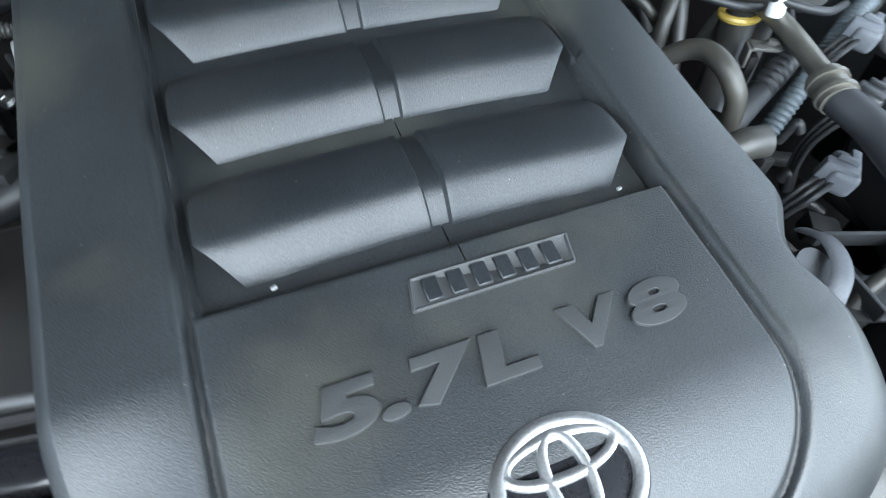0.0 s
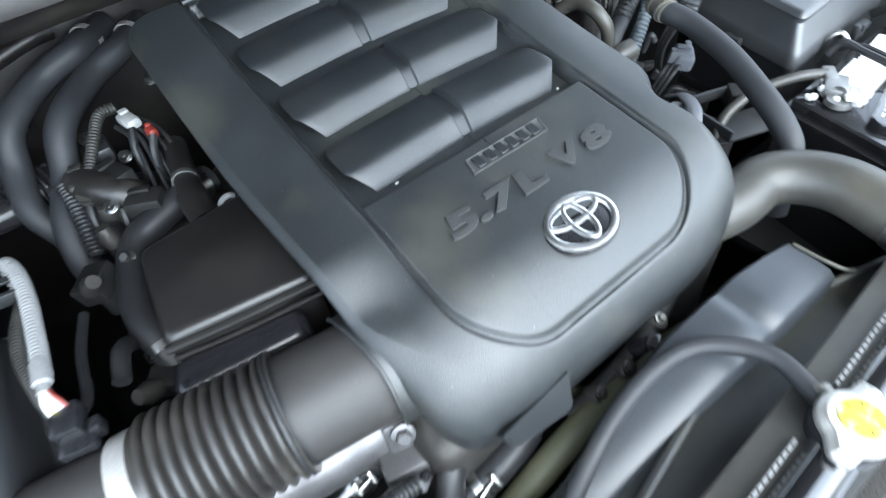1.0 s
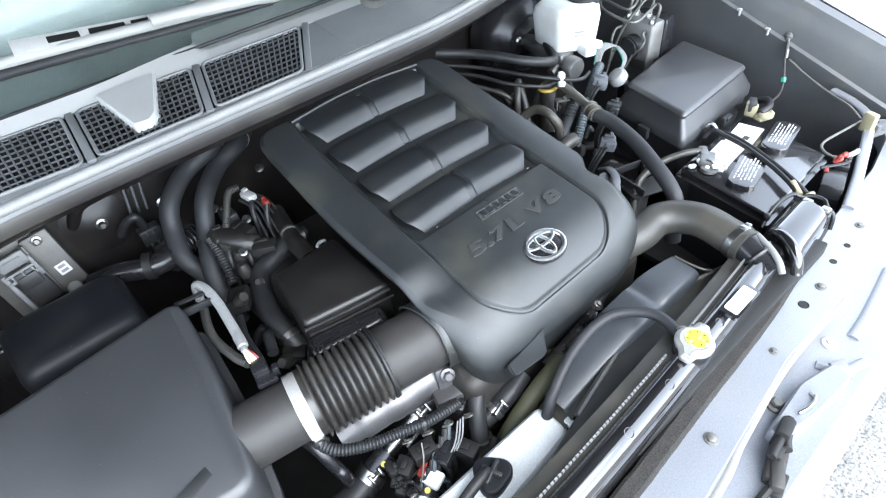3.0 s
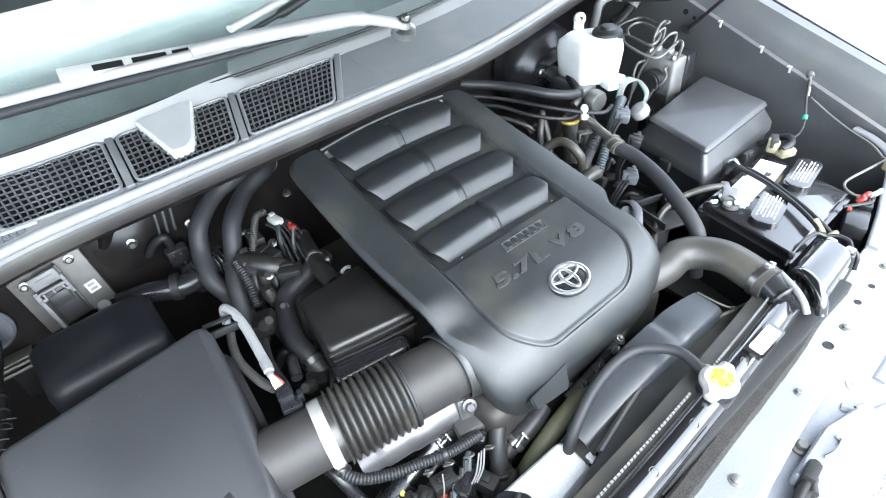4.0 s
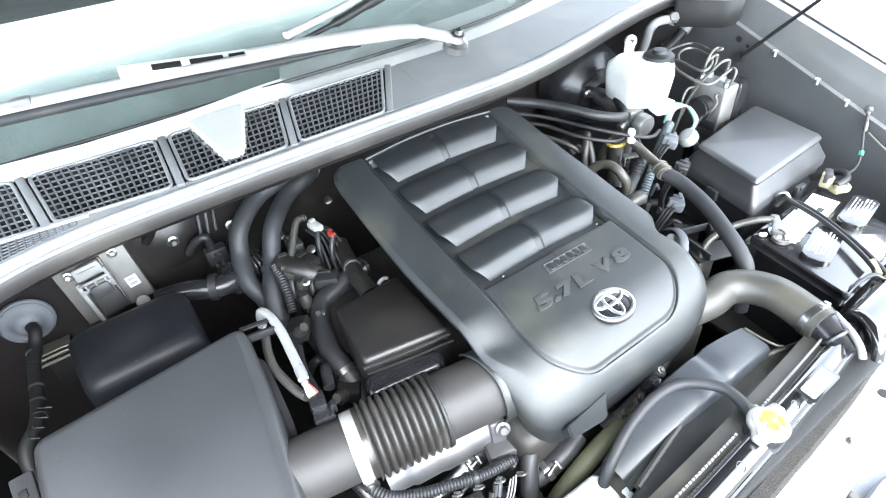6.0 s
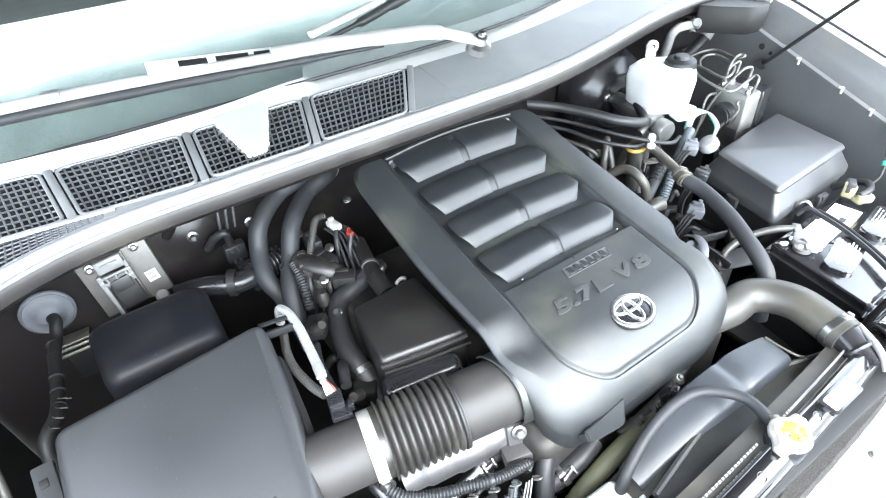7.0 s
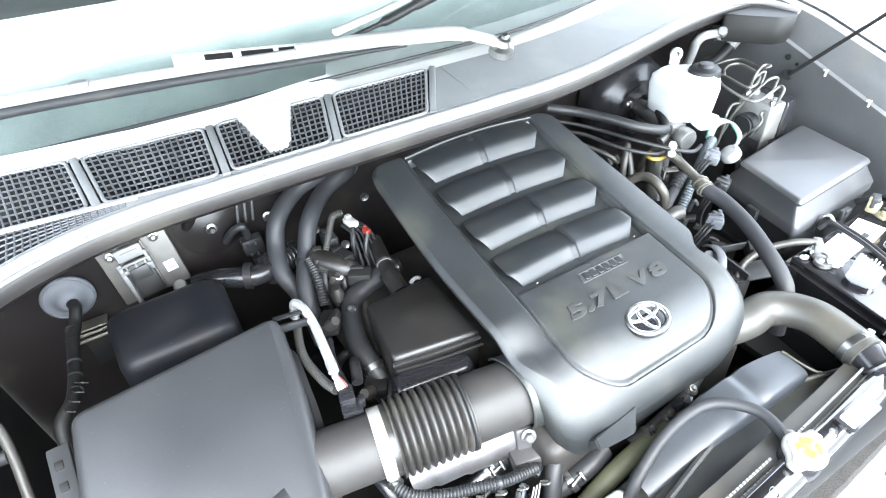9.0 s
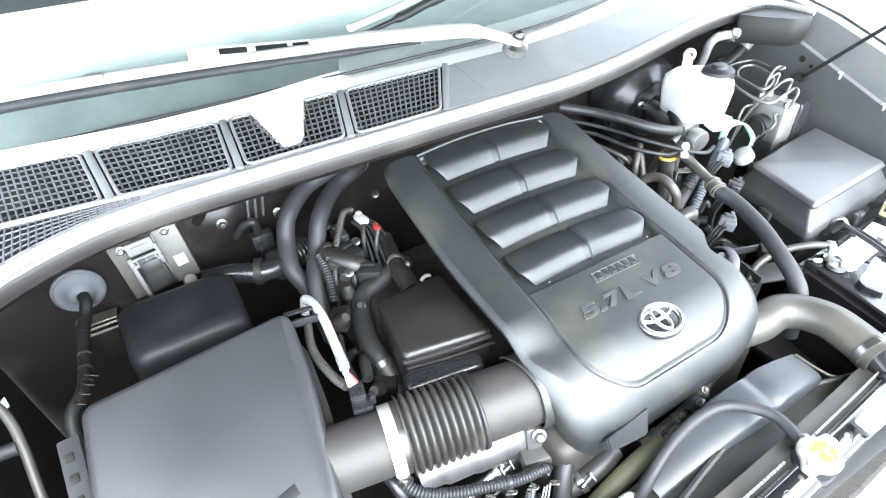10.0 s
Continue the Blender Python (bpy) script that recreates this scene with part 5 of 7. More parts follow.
# ---- brake reservoir, booster, anti-lock unit ----
booster = thing("brake_booster", (0.6, 0.7, 1.05), "glossy black round brake booster on the firewall", "brake booster")
bax = Vector((-0.08, -1, -0.05)).normalized()
bc = Vector((0.690, 0.80, 1.03))
part("shell", lathe([(0.10, 0), (0.135, 0.02), (0.145, 0.06), (0.142, 0.09), (0.125, 0.12), (0.09, 0.14), (0.085, 0.15), (0.05, 0.16), (0.045, 0.175)], bc, bax, 40), M_GLOSS, booster)
for dx in (-0.055, 0.055):
    part("stud", bolt(bc + bax * 0.15 + Vector((dx, 0, -dx * 0.5)), bax, 0.008, 0.02), M_STEEL, booster)
brake = thing("brake_master_cylinder", (0.63, 0.5, 1.03), "white brake fluid reservoir on an alloy master cylinder", "brake cylinder")
part("cylinder", merge(rod((0.588, 0.405, 1.045), (0.665, 0.67, 1.04), 0.024, 20), lathe([(0.03, 0), (0.03, 0.02), (0.026, 0.026)], (0.588, 0.425, 1.046), (-0.1, -1, -0.08), 20), box((0.60, 0.50, 1.06), (0.05, 0.12, 0.03), 0.006, rz=-6), rod((0.585, 0.46, 1.045), (0.55, 0.46, 1.03), 0.012, 12)), M_ALU, brake, "dull alloy cylinder")
RV = [(q[0] - 0.016, q[1] + 0.008, q[2]) for q in [(0.588, 0.448, 0.02), (0.655, 0.398, 0.03), (0.712, 0.408, 0.02), (0.745, 0.440, 0.02), (0.765, 0.52, 0.03), (0.69, 0.578, 0.02), (0.612, 0.568, 0.03)]]
part("reservoir", loft([ring(shrunk(RV, 0.012), 1.072, 0.012, 4), ring(shrunk(RV, 0.006), 1.08, 0.015, 4), ring(shrunk(RV, 0.003), 1.11, 0.02, 4), ring(shrunk(RV, 0.0), 1.15, 0.02, 4), ring(shrunk(RV, 0.003), 1.172, 0.02, 4), ring(shrunk(RV, 0.016), 1.184, 0.02, 4)]), M_WHITE, brake, "milky white fluid reservoir")
part("spout", merge(box((0.632, 0.408, 1.083), (0.035, 0.05, 0.03), 0.008, rz=-20), box((0.655, 0.395, 1.092), (0.02, 0.03, 0.02), 0.005)), M_WHITE, brake)
part("ear", merge(lathe([(0.017, 0), (0.017, 0.01)], (0.705, 0.586, 1.20), (-0.3, -0.9, 0.2), 18), box((0.70, 0.58, 1.185), (0.05, 0.012, 0.04), 0.004, rz=15)), M_WHITE, brake)
part("ear_hole", lathe([(0.006, 0), (0.006, 0.013)], (0.705, 0.586, 1.20), (-0.3, -0.9, 0.2), 14), M_DARK, brake)
rcap = part("cap", lathe([(0.040, 0), (0.042, 0.008), (0.040, 0.022), (0.034, 0.027), (0.022, 0.028), (0.018, 0.036), (0.014, 0.037)], (0.694, 0.476, 1.170), n=28), M_RUBBER, brake, "black rubber-edged cap")
part("label", moved(box((0, 0, 0), (0.034, 0.001, 0.022), 0), pose(0.616, 0.424, 1.125, 0, 0, -37)), M_LABEL, brake)
for k in range(2):
    part("label_bar", moved(box((0, 0, 0), (0.026, 0.001, 0.005), 0), pose(0.6155, 0.4232, 1.130 - 0.010 * k, 0, 0, -37)), M_LABELGREY, brake)

abs_unit = thing("brake_modulator", (0.87, 0.40, 1.0), "alloy anti-lock brake modulator with looped steel lines", "brake modulator")
BLOCK = [(0.838, 0.345), (0.893, 0.340), (0.905, 0.455), (0.842, 0.448)]
part("block", loft([ring(BLOCK, 0.985, 0.006, 3), ring(BLOCK, 1.088, 0.006, 3), ring(shrunk(BLOCK, 0.003), 1.092, 0.005, 3)]), M_ALU, abs_unit)
MODULE = [(0.896, 0.336), (0.958, 0.345), (0.962, 0.452), (0.908, 0.460)]
part("module", loft([ring(MODULE, 0.98, 0.010, 3), ring(MODULE, 1.078, 0.010, 3), ring(shrunk(MODULE, 0.006), 1.086, 0.008, 3)]), M_GLOSS, abs_unit, "glossy black control module")
part("motor", merge(rod((0.86, 0.395, 1.025), (0.822, 0.400, 1.020), 0.034, 24), rod((0.83, 0.399, 1.021), (0.816, 0.401, 1.020), 0.028, 24)), M_PLASTIC, abs_unit)
part("mount", merge(box((0.862, 0.352, 0.955), (0.05, 0.006, 0.10), 0.002, rz=4), box((0.862, 0.395, 0.915), (0.07, 0.09, 0.03), 0.004)), M_ALU, abs_unit)
part("foot", box((0.87, 0.40, 0.80), (0.06, 0.07, 0.22), 0.006), M_DARK, abs_unit)
for pts in (
        [(0.870, 0.61, 1.09), (0.899, 0.60, 1.11), (0.926, 0.578, 1.13), (0.962, 0.548, 1.138), (0.94, 0.478, 1.14), (0.932, 0.452, 1.146), (0.940, 0.442, 1.152), (0.938, 0.455, 1.152), (0.913, 0.453, 1.15), (0.868, 0.438, 1.135), (0.853, 0.432, 1.09)],
        [(0.857, 0.518, 1.12), (0.877, 0.537, 1.13), (0.912, 0.541, 1.135), (0.933, 0.522, 1.135), (0.909, 0.458, 1.135), (0.878, 0.427, 1.135), (0.834, 0.411, 1.13), (0.822, 0.428, 1.125), (0.852, 0.497, 1.12), (0.857, 0.530, 1.12), (0.849, 0.550, 1.11), (0.855, 0.561, 1.08)],
        [(0.840, 0.525, 1.12), (0.812, 0.500, 1.12), (0.788, 0.460, 1.12), (0.763, 0.380, 1.12), (0.780, 0.357, 1.12), (0.832, 0.358, 1.13), (0.855, 0.353, 1.142), (0.850, 0.338, 1.138), (0.845, 0.340, 1.11), (0.846, 0.350, 1.085)],
        [(0.880, 0.425, 1.085), (0.900, 0.430, 1.125), (0.905, 0.432, 1.145), (0.894, 0.439, 1.142), (0.869, 0.442, 1.12), (0.858, 0.452, 1.06), (0.837, 0.458, 0.99), (0.80, 0.46, 0.94)],
        [(0.880, 0.385, 1.085), (0.896, 0.388, 1.125), (0.893, 0.388, 1.145), (0.870, 0.395, 1.145), (0.855, 0.402, 1.13), (0.832, 0.420, 1.09), (0.822, 0.440, 1.04), (0.810, 0.450, 0.98), (0.79, 0.45, 0.93)],
        [(0.838, 0.439, 1.07), (0.818, 0.449, 1.065), (0.799, 0.446, 1.04), (0.806, 0.448, 1.0), (0.80, 0.45, 0.95)],
        [(0.845, 0.366, 1.07), (0.822, 0.362, 1.07), (0.828, 0.358, 1.05), (0.822, 0.362, 1.03), (0.815, 0.385, 1.0), (0.80, 0.40, 0.95)]):
    part("brake_line", tube(pts, 0.0040, 10, sub=7), M_LINE, abs_unit, "bent dull steel brake line")
for x, y in ((0.846, 0.352), (0.880, 0.385), (0.880, 0.425), (0.853, 0.432), (0.865, 0.36)):
    part("fitting", lathe([(0.009, 0), (0.009, 0.011), (0.006, 0.015)], (x, y, 1.090), n=6), M_STEEL, abs_unit)

# ---- hoses and pipes on the driver's side ----
hose = thing("radiator_hose", (0.3, -0.1, 0.95), "thick grey rubber upper radiator hose", "hose")
part("tube", tube([(0.14, -0.02, 0.935), (0.232, -0.049, 0.945), (0.287, -0.054, 0.955), (0.319, -0.083, 0.962), (0.332, -0.130, 0.968), (0.322, -0.190, 0.970), (0.314, -0.228, 0.970)], 0.0345, 28, sub=12), M_HOSE, hose)
part("spring_clamp", merge(tube([(0.319, -0.203, 0.9705), (0.316, -0.215, 0.970)], 0.0362, 28, straight=True), box((0.318, -0.210, 1.006), (0.010, 0.012, 0.008), 0.002), box((0.332, -0.212, 1.003), (0.008, 0.012, 0.010), 0.002)), M_STEEL, hose, "steel spring clamp")
aircon = thing("air_conditioning_line", (0.47, 0.25, 1.02), "alloy air conditioning pipe joined to a black rubber hose", "refrigerant line")
part("pipe", tube([(0.50, 0.47, 0.95), (0.505, 0.455, 1.0), (0.513, 0.425, 1.032), (0.505, 0.37, 1.033), (0.475, 0.285, 1.030), (0.46, 0.245, 1.026)], 0.0112, 14), M_ACPIPE, aircon, "tarnished alloy pipe")
part("ferrule", merge(tube([(0.468, 0.268, 1.028), (0.455, 0.232, 1.024)], 0.0180, 20, straight=True), tube([(0.466, 0.262, 1.028), (0.464, 0.257, 1.027)], 0.0205, 20, straight=True), tube([(0.459, 0.243, 1.026), (0.457, 0.238, 1.025)], 0.0205, 20, straight=True)), M_ACPIPE, aircon, "crimped alloy ferrule")
part("hose", tube([(0.458, 0.236, 1.024), (0.460, 0.185, 1.016), (0.438, 0.105, 1.005), (0.405, 0.03, 0.99), (0.388, -0.018, 0.97), (0.377, -0.045, 0.94), (0.37, -0.06, 0.85)], [0.0172] * 7, 18, sub=10), M_BLUERUBBER, aircon)
part("service_valve", merge(lathe([(0.010, 0), (0.010, 0.03), (0.007, 0.036)], (0.497, 0.378, 1.04), (0, 0.1, 1), 14)), M_WHITE, aircon, "white valve cap")
part("yellow_ring", tube([(0.498 + 0.024 * math.cos(a), 0.425 + 0.020 * math.sin(a), 1.02) for a in (radians(k * 20) for k in range(2, 18))], 0.005, 8, sub=2), M_BRASS, aircon, "yellowed retaining clip")
oil = thing("oil_filler_pipe", (0.44, 0.43, 0.98), "olive black plastic filler neck beside the cover", "filler neck")
part("neck", rod((0.435, 0.36, 0.93), (0.505, 0.43, 1.015), 0.022, 16), M_OLDHOSE, oil)
for pts, r, m, nm, lab in (
        ([(0.325, 0.41, 0.99), (0.350, 0.385, 1.008), (0.366, 0.366, 1.027), (0.374, 0.345, 1.036), (0.375, 0.318, 1.034), (0.380, 0.300, 1.020), (0.387, 0.291, 0.995), (0.39, 0.285, 0.92)], 0.0115, M_HOSE, "breather_hose", "bent grey breather hose beside the engine cover"),
        ([(0.375, 0.42, 0.98), (0.385, 0.43, 1.03), (0.41, 0.45, 1.06), (0.42, 0.455, 1.05), (0.415, 0.43, 1.0), (0.40, 0.40, 0.94)], 0.0095, M_OLDHOSE, "vacuum_pipe", "thin bent dark vacuum pipe"),
        ([(0.30, 0.64, 1.13), (0.365, 0.585, 1.12), (0.41, 0.508, 1.115), (0.445, 0.455, 1.105), (0.50, 0.43, 1.09), (0.555, 0.455, 1.07), (0.60, 0.52, 1.08)], 0.0125, M_RUBBER, "vacuum_hose", "black rubber brake vacuum hose"),
        ([(0.28, 0.66, 1.10), (0.37, 0.57, 1.085), (0.43, 0.45, 1.075), (0.49, 0.38, 1.06), (0.54, 0.35, 1.05), (0.60, 0.37, 1.04)], 0.005, M_RUBBER, "fuel_line", "thin dark fuel line"),
        ([(0.29, 0.62, 1.08), (0.35, 0.55, 1.075), (0.385, 0.46, 1.065), (0.45, 0.40, 1.05), (0.53, 0.41, 1.03)], 0.005, M_RUBBER, "fuel_line", "thin dark fuel line"),
        ([(0.28, 0.58, 1.07), (0.33, 0.52, 1.06), (0.37, 0.46, 1.04), (0.40, 0.44, 1.0)], 0.006, M_OLDHOSE, "fuel_line", "thin dark fuel line"),
        ([(0.60, 0.33, 0.93), (0.555, 0.355, 0.98), (0.545, 0.39, 1.02), (0.57, 0.43, 1.04)], 0.006, M_RUBBER, "brake_hose", "thin black hose beside the brake cylinder")):
    h = thing(nm, pts[len(pts) // 2], lab, "hose")
    part("tube", tube(pts, r, 12), m, h)
elbow = thing("vacuum_elbow", (0.94, 0.6, 1.18), "pale grey rubber elbow hose above the brake reservoir", "hose")
part("thin_hose", tube([(0.865, 0.66, 1.10), (0.848, 0.635, 1.16), (0.835, 0.62, 1.195), (0.85, 0.61, 1.213), (0.90, 0.605, 1.212), (0.94, 0.60, 1.208)], 0.0125, 12), M_GREYPLASTIC, elbow)
part("elbow", tube([(0.925, 0.602, 1.208), (0.975, 0.605, 1.212), (1.015, 0.61, 1.212), (1.028, 0.612, 1.195), (0.995, 0.615, 1.152)], 0.019, 14), M_GREYPLASTIC, elbow)
part("sleeve", tube([(1.0, 0.615, 1.158), (0.955, 0.615, 1.128), (0.90, 0.615, 1.10), (0.86, 0.61, 1.07)], 0.0165, 12), M_RUBBER, elbow)
part("valve", merge(tube([(0.895, 0.585, 1.225), (0.925, 0.60, 1.205)], 0.012, 10, straight=True), tube([(0.918, 0.60, 1.21), (0.926, 0.602, 1.209)], 0.021, 14, straight=True)), M_GREYPLASTIC, elbow)
stub = thing("coolant_stub", (0.36, 0.235, 0.98), "dusty round coolant pipe stub beside the cover", "pipe stub")
part("pipe", tube([(0.29, 0.25, 0.95), (0.325, 0.245, 0.975), (0.355, 0.24, 0.99), (0.380, 0.236, 0.992)], 0.0170, 18), M_HOSE, stub)
bundle = thing("wire_conduit", (0.58, 0.37, 0.98), "faded blue-grey ribbed conduit with loose wires", "wire conduit")
part("sleeve", tube([(0.665, 0.385, 1.03), (0.63, 0.37, 1.02), (0.575, 0.345, 0.995), (0.52, 0.32, 0.96), (0.47, 0.30, 0.90)], 0.0135, 14, sub=14, rib=0.002, pitch=0.007), M_BLUEGREY, bundle)
for k in range(5):
    part("wire", tube([(0.66, 0.385 + 0.004 * k, 1.03), (0.70, 0.40 + 0.004 * k, 1.055 + 0.003 * k), (0.735, 0.385 + 0.003 * k, 1.06), (0.725 - 0.004 * k, 0.345, 1.045), (0.69 - 0.003 * k, 0.325, 1.035)], 0.0026 if k < 4 else 0.0018, 6), M_GREYPLASTIC if k < 4 else M_GREEN, bundle)
plug = thing("wire_connector", (0.655, 0.321, 1.02), "round white plastic wire connector beside the fuse box", "connector", group="wire connectors")
part("shell", merge(lathe([(0.019, 0), (0.025, 0.006), (0.026, 0.020), (0.021, 0.030), (0.010, 0.034)], (0.668, 0.314, 1.004), (-0.5, 0.35, 0.75), 20), box((0.668, 0.318, 1.034), (0.018, 0.012, 0.014), 0.003, rz=30)), M_GREYPLASTIC, plug)
part("lead", tube([(0.672, 0.310, 1.006), (0.685, 0.305, 0.985), (0.69, 0.30, 0.93)], 0.008, 10), M_RUBBER, plug)
for c, rz, m, lab in (((0.606, 0.332, 1.02), 35, M_GROMMET, "grey plastic wire connector beside the fuse box"), ((0.457, 0.19, 0.962), 40, M_GROMMET, "grey plastic wire connector below the refrigerant line"), ((0.60, 0.28, 0.965), 25, M_PLASTIC, "black plastic wire connector beside the fuse box")):
    cn = thing("wire_connector", c, lab, "connector", group="wire connectors")
    part("shell", merge(box(c, (0.046, 0.03, 0.028), 0.007, 3, rz=rz, rx=10), box((c[0] - 0.012, c[1] - 0.002, c[2] + 0.006), (0.016, 0.036, 0.026), 0.004, rz=rz, rx=10)), m, cn)
    part("latch", merge(box((c[0] + 0.008, c[1], c[2] + 0.018), (0.024, 0.010, 0.006), 0.002, rz=rz, rx=10), box((c[0] - 0.004, c[1], c[2] + 0.02), (0.006, 0.020, 0.008), 0.002, rz=rz, rx=10)), m, cn)
    for k in range(3):
        part("wire", tube([(c[0] - 0.018, c[1] - 0.008 + 0.007 * k, c[2]), (c[0] - 0.045, c[1] - 0.012 + 0.008 * k, c[2] - 0.012), (c[0] - 0.058, c[1] + 0.006 * k, c[2] - 0.06), (c[0] - 0.05, c[1] + 0.004 * k, c[2] - 0.13)], 0.0035, 8), M_RUBBER, cn)
elbow = thing("coolant_elbow", (0.46, 0.32, 0.98), "short ribbed black rubber elbow beside the refrigerant line", "hose")
part("ribs", tube([(0.500, 0.338, 1.005), (0.478, 0.328, 0.998), (0.452, 0.318, 0.985)], 0.0165, 14, sub=10, rib=0.003, pitch=0.008), M_RUBBER, elbow)
part("tail", tube([(0.455, 0.318, 0.986), (0.43, 0.308, 0.975), (0.405, 0.30, 0.95), (0.39, 0.295, 0.90)], 0.0145, 12), M_BLUERUBBER, elbow)
mount = thing("pipe_bracket", (0.475, 0.357, 1.0), "small pale steel bracket under the refrigerant line", "bracket")
part("plate", merge(box((0.478, 0.356, 1.016), (0.034, 0.022, 0.004), 0.001, rz=-30), box((0.462, 0.365, 1.004), (0.004, 0.022, 0.024), 0.001, rz=-30), bolt((0.483, 0.353, 1.018), r=0.007, h=0.006)), M_PIPE, mount)
part("stay", box((0.470, 0.36, 0.94), (0.010, 0.016, 0.13), 0.002, rz=-30), M_DARK, mount)
tray2 = thing("cable_tray", (0.47, 0.13, 0.85), "black plastic cable tray below the hoses", "cable tray")
part("frame", merge(box((0.50, 0.14, 0.895), (0.13, 0.006, 0.02), 0.002, rz=-20), box((0.44, 0.11, 0.885), (0.006, 0.10, 0.02), 0.002, rz=-10), box((0.48, 0.08, 0.87), (0.12, 0.06, 0.006), 0.002, rz=-20), box((0.47, 0.11, 0.74), (0.05, 0.06, 0.24), 0.006)), M_PLASTIC, tray2)
wb = thing("vacuum_canister", (0.34, 0.1, 0.95), "small black canister with a pale printed strip beside the cover", "canister")
part("strip", tube([(0.365, 0.145, 0.955), (0.353, 0.115, 0.975), (0.335, 0.085, 0.978), (0.318, 0.068, 0.965), (0.308, 0.055, 0.93)], 0.009, 10, flat=0.3), M_GROMMET, wb, "pale printed strip")
part("canister", rod((0.315, 0.13, 0.90), (0.322, 0.095, 0.968), 0.022, 18), M_PLASTIC, wb)
fwp = thing("heater_pipe", (0.95, 0.65, 1.15), "grey pipe elbow on the firewall above the booster", "pipe")
part("pipe", tube([(0.93, 0.70, 1.10), (0.935, 0.69, 1.16), (0.97, 0.68, 1.185), (1.06, 0.67, 1.185), (1.15, 0.67, 1.165), (1.13, 0.69, 1.10), (1.05, 0.72, 1.06)], 0.016, 14), M_HOSE, fwp)
part("flange", box((0.98, 0.68, 1.185), (0.015, 0.05, 0.05), 0.005), M_HOSE, fwp)
# ---- wing panel details ----
prop = thing("hood_prop", (1.05, 0.43, 1.1), "thin black hood prop rod on the inner wing", "prop rod")
part("rod", tube([(1.058, 0.445, 1.10), (1.05, 0.426, 1.118), (1.05, 0.338, 1.219), (1.05, 0.12, 1.47), (1.02, -0.05, 1.68), (1.008, -0.174, 1.826)], 0.0055, 8), M_DARK, prop)
part("grommet", lathe([(0.016, 0), (0.013, 0.01)], (1.062, 0.45, 1.095), (-1, 0, 0.3), 14), M_RUBBER, prop)
for y, z, rr in ((0.47, 1.141, 0.008), (0.439, 1.128, 0.005)):
    part("wing_hole", lathe([(rr * 1.1, 0), (rr * 1.1, 0.0012), (rr * 0.9, 0.0016)], (1.0705, y, z), (-1, 0, 0), 18), M_DARK, prop)
for y, z in ((0.354, 1.135), (0.219, 1.09), (0.13, 1.055)):
    clipthing = thing("edge_clip", (1.06, y, z), "pale plastic edge clip on the inner wing", "clip", group="edge clips")
    part("body", merge(box((1.067, y, z), (0.010, 0.013, 0.006), 0.002), box((1.065, y - 0.003, z - 0.009), (0.007, 0.006, 0.014), 0.002)), M_OFFWHITE, clipthing)
for k, pts in enumerate(([(1.055, 0.066, 1.04), (1.03, 0.05, 1.0), (1.01, 0.03, 0.955), (0.98, 0.02, 0.93), (0.93, 0.02, 0.925)], [(1.062, 0.05, 0.99), (1.045, -0.01, 0.968), (1.015, -0.08, 0.955), (0.985, -0.145, 0.95), (0.945, -0.19, 0.945)], [(0.945, -0.195, 0.945), (0.875, -0.182, 0.945), (0.805, -0.166, 0.937), (0.778, -0.180, 0.932), (0.772, -0.212, 0.928)])):
    w = thing("earth_lead", pts[2], "thin grey earth lead along the inner wing", "wire", group="earth leads")
    part("wire", tube(pts, 0.0032, 8), M_CONDUIT if k == 0 else M_LINE, w)
    if k == 0:
        part("terminal", merge(lathe([(0.011, 0), (0.011, 0.004), (0.006, 0.007)], (1.069, 0.072, 1.048), (-1, 0, 0), 14), box((1.060, 0.066, 1.030), (0.008, 0.010, 0.034), 0.003, rx=-12), rod((1.058, 0.062, 1.018), (1.048, 0.056, 0.998), 0.006, 12)), M_ALU, w)
        part("green_tape", tube([(1.012, 0.033, 0.962), (1.005, 0.029, 0.952)], 0.0075, 8, straight=True), M_GREEN, w)
corner = thing("headlamp_bracket", (0.97, -0.24, 0.86), "yellowed alloy bracket on the front corner", "bracket")
part("plate", merge(box((0.942, -0.214, 0.935), (0.016, 0.05, 0.03), 0.003, rz=-20), box((0.93, -0.232, 0.928), (0.05, 0.016, 0.012), 0.003, rz=-20)), M_BAYPAINT, corner)
part("tag", merge(box((0.922, -0.213, 0.955), (0.018, 0.030, 0.05), 0.005, rz=-20), rod((0.915, -0.222, 0.926), (0.915, -0.222, 0.940), 0.011, 14)), M_AMBER, corner, "yellowed plastic tag")

# ---- passenger side of the engine ----
for pts, r, lab in (
        ([(-0.255, 0.80, 1.092), (-0.308, 0.745, 1.094), (-0.377, 0.735, 1.075), (-0.445, 0.68, 1.052), (-0.470, 0.65, 1.005), (-0.482, 0.60, 0.965), (-0.465, 0.57, 0.92), (-0.45, 0.55, 0.84)], 0.0205, "thick grey heater hose curving down from the firewall"),
        ([(-0.20, 0.80, 1.075), (-0.246, 0.745, 1.075), (-0.315, 0.72, 1.058), (-0.385, 0.64, 1.045), (-0.418, 0.60, 0.99), (-0.448, 0.54, 0.96), (-0.46, 0.50, 0.91), (-0.455, 0.48, 0.83)], 0.0205, "thick grey heater hose curving down from the firewall")):
    h = thing("heater_hose", pts[3], lab, "hose", group="heater hoses")
    part("tube", tube(pts, r, 18, sub=10), M_BLUERUBBER, h)
    part("clamp", tube([Vector(pts[0]).lerp(Vector(pts[1]), 0.55), Vector(pts[0]).lerp(Vector(pts[1]), 0.72)], r * 1.14, 18, straight=True), M_CLAMP, h, "steel hose clamp")
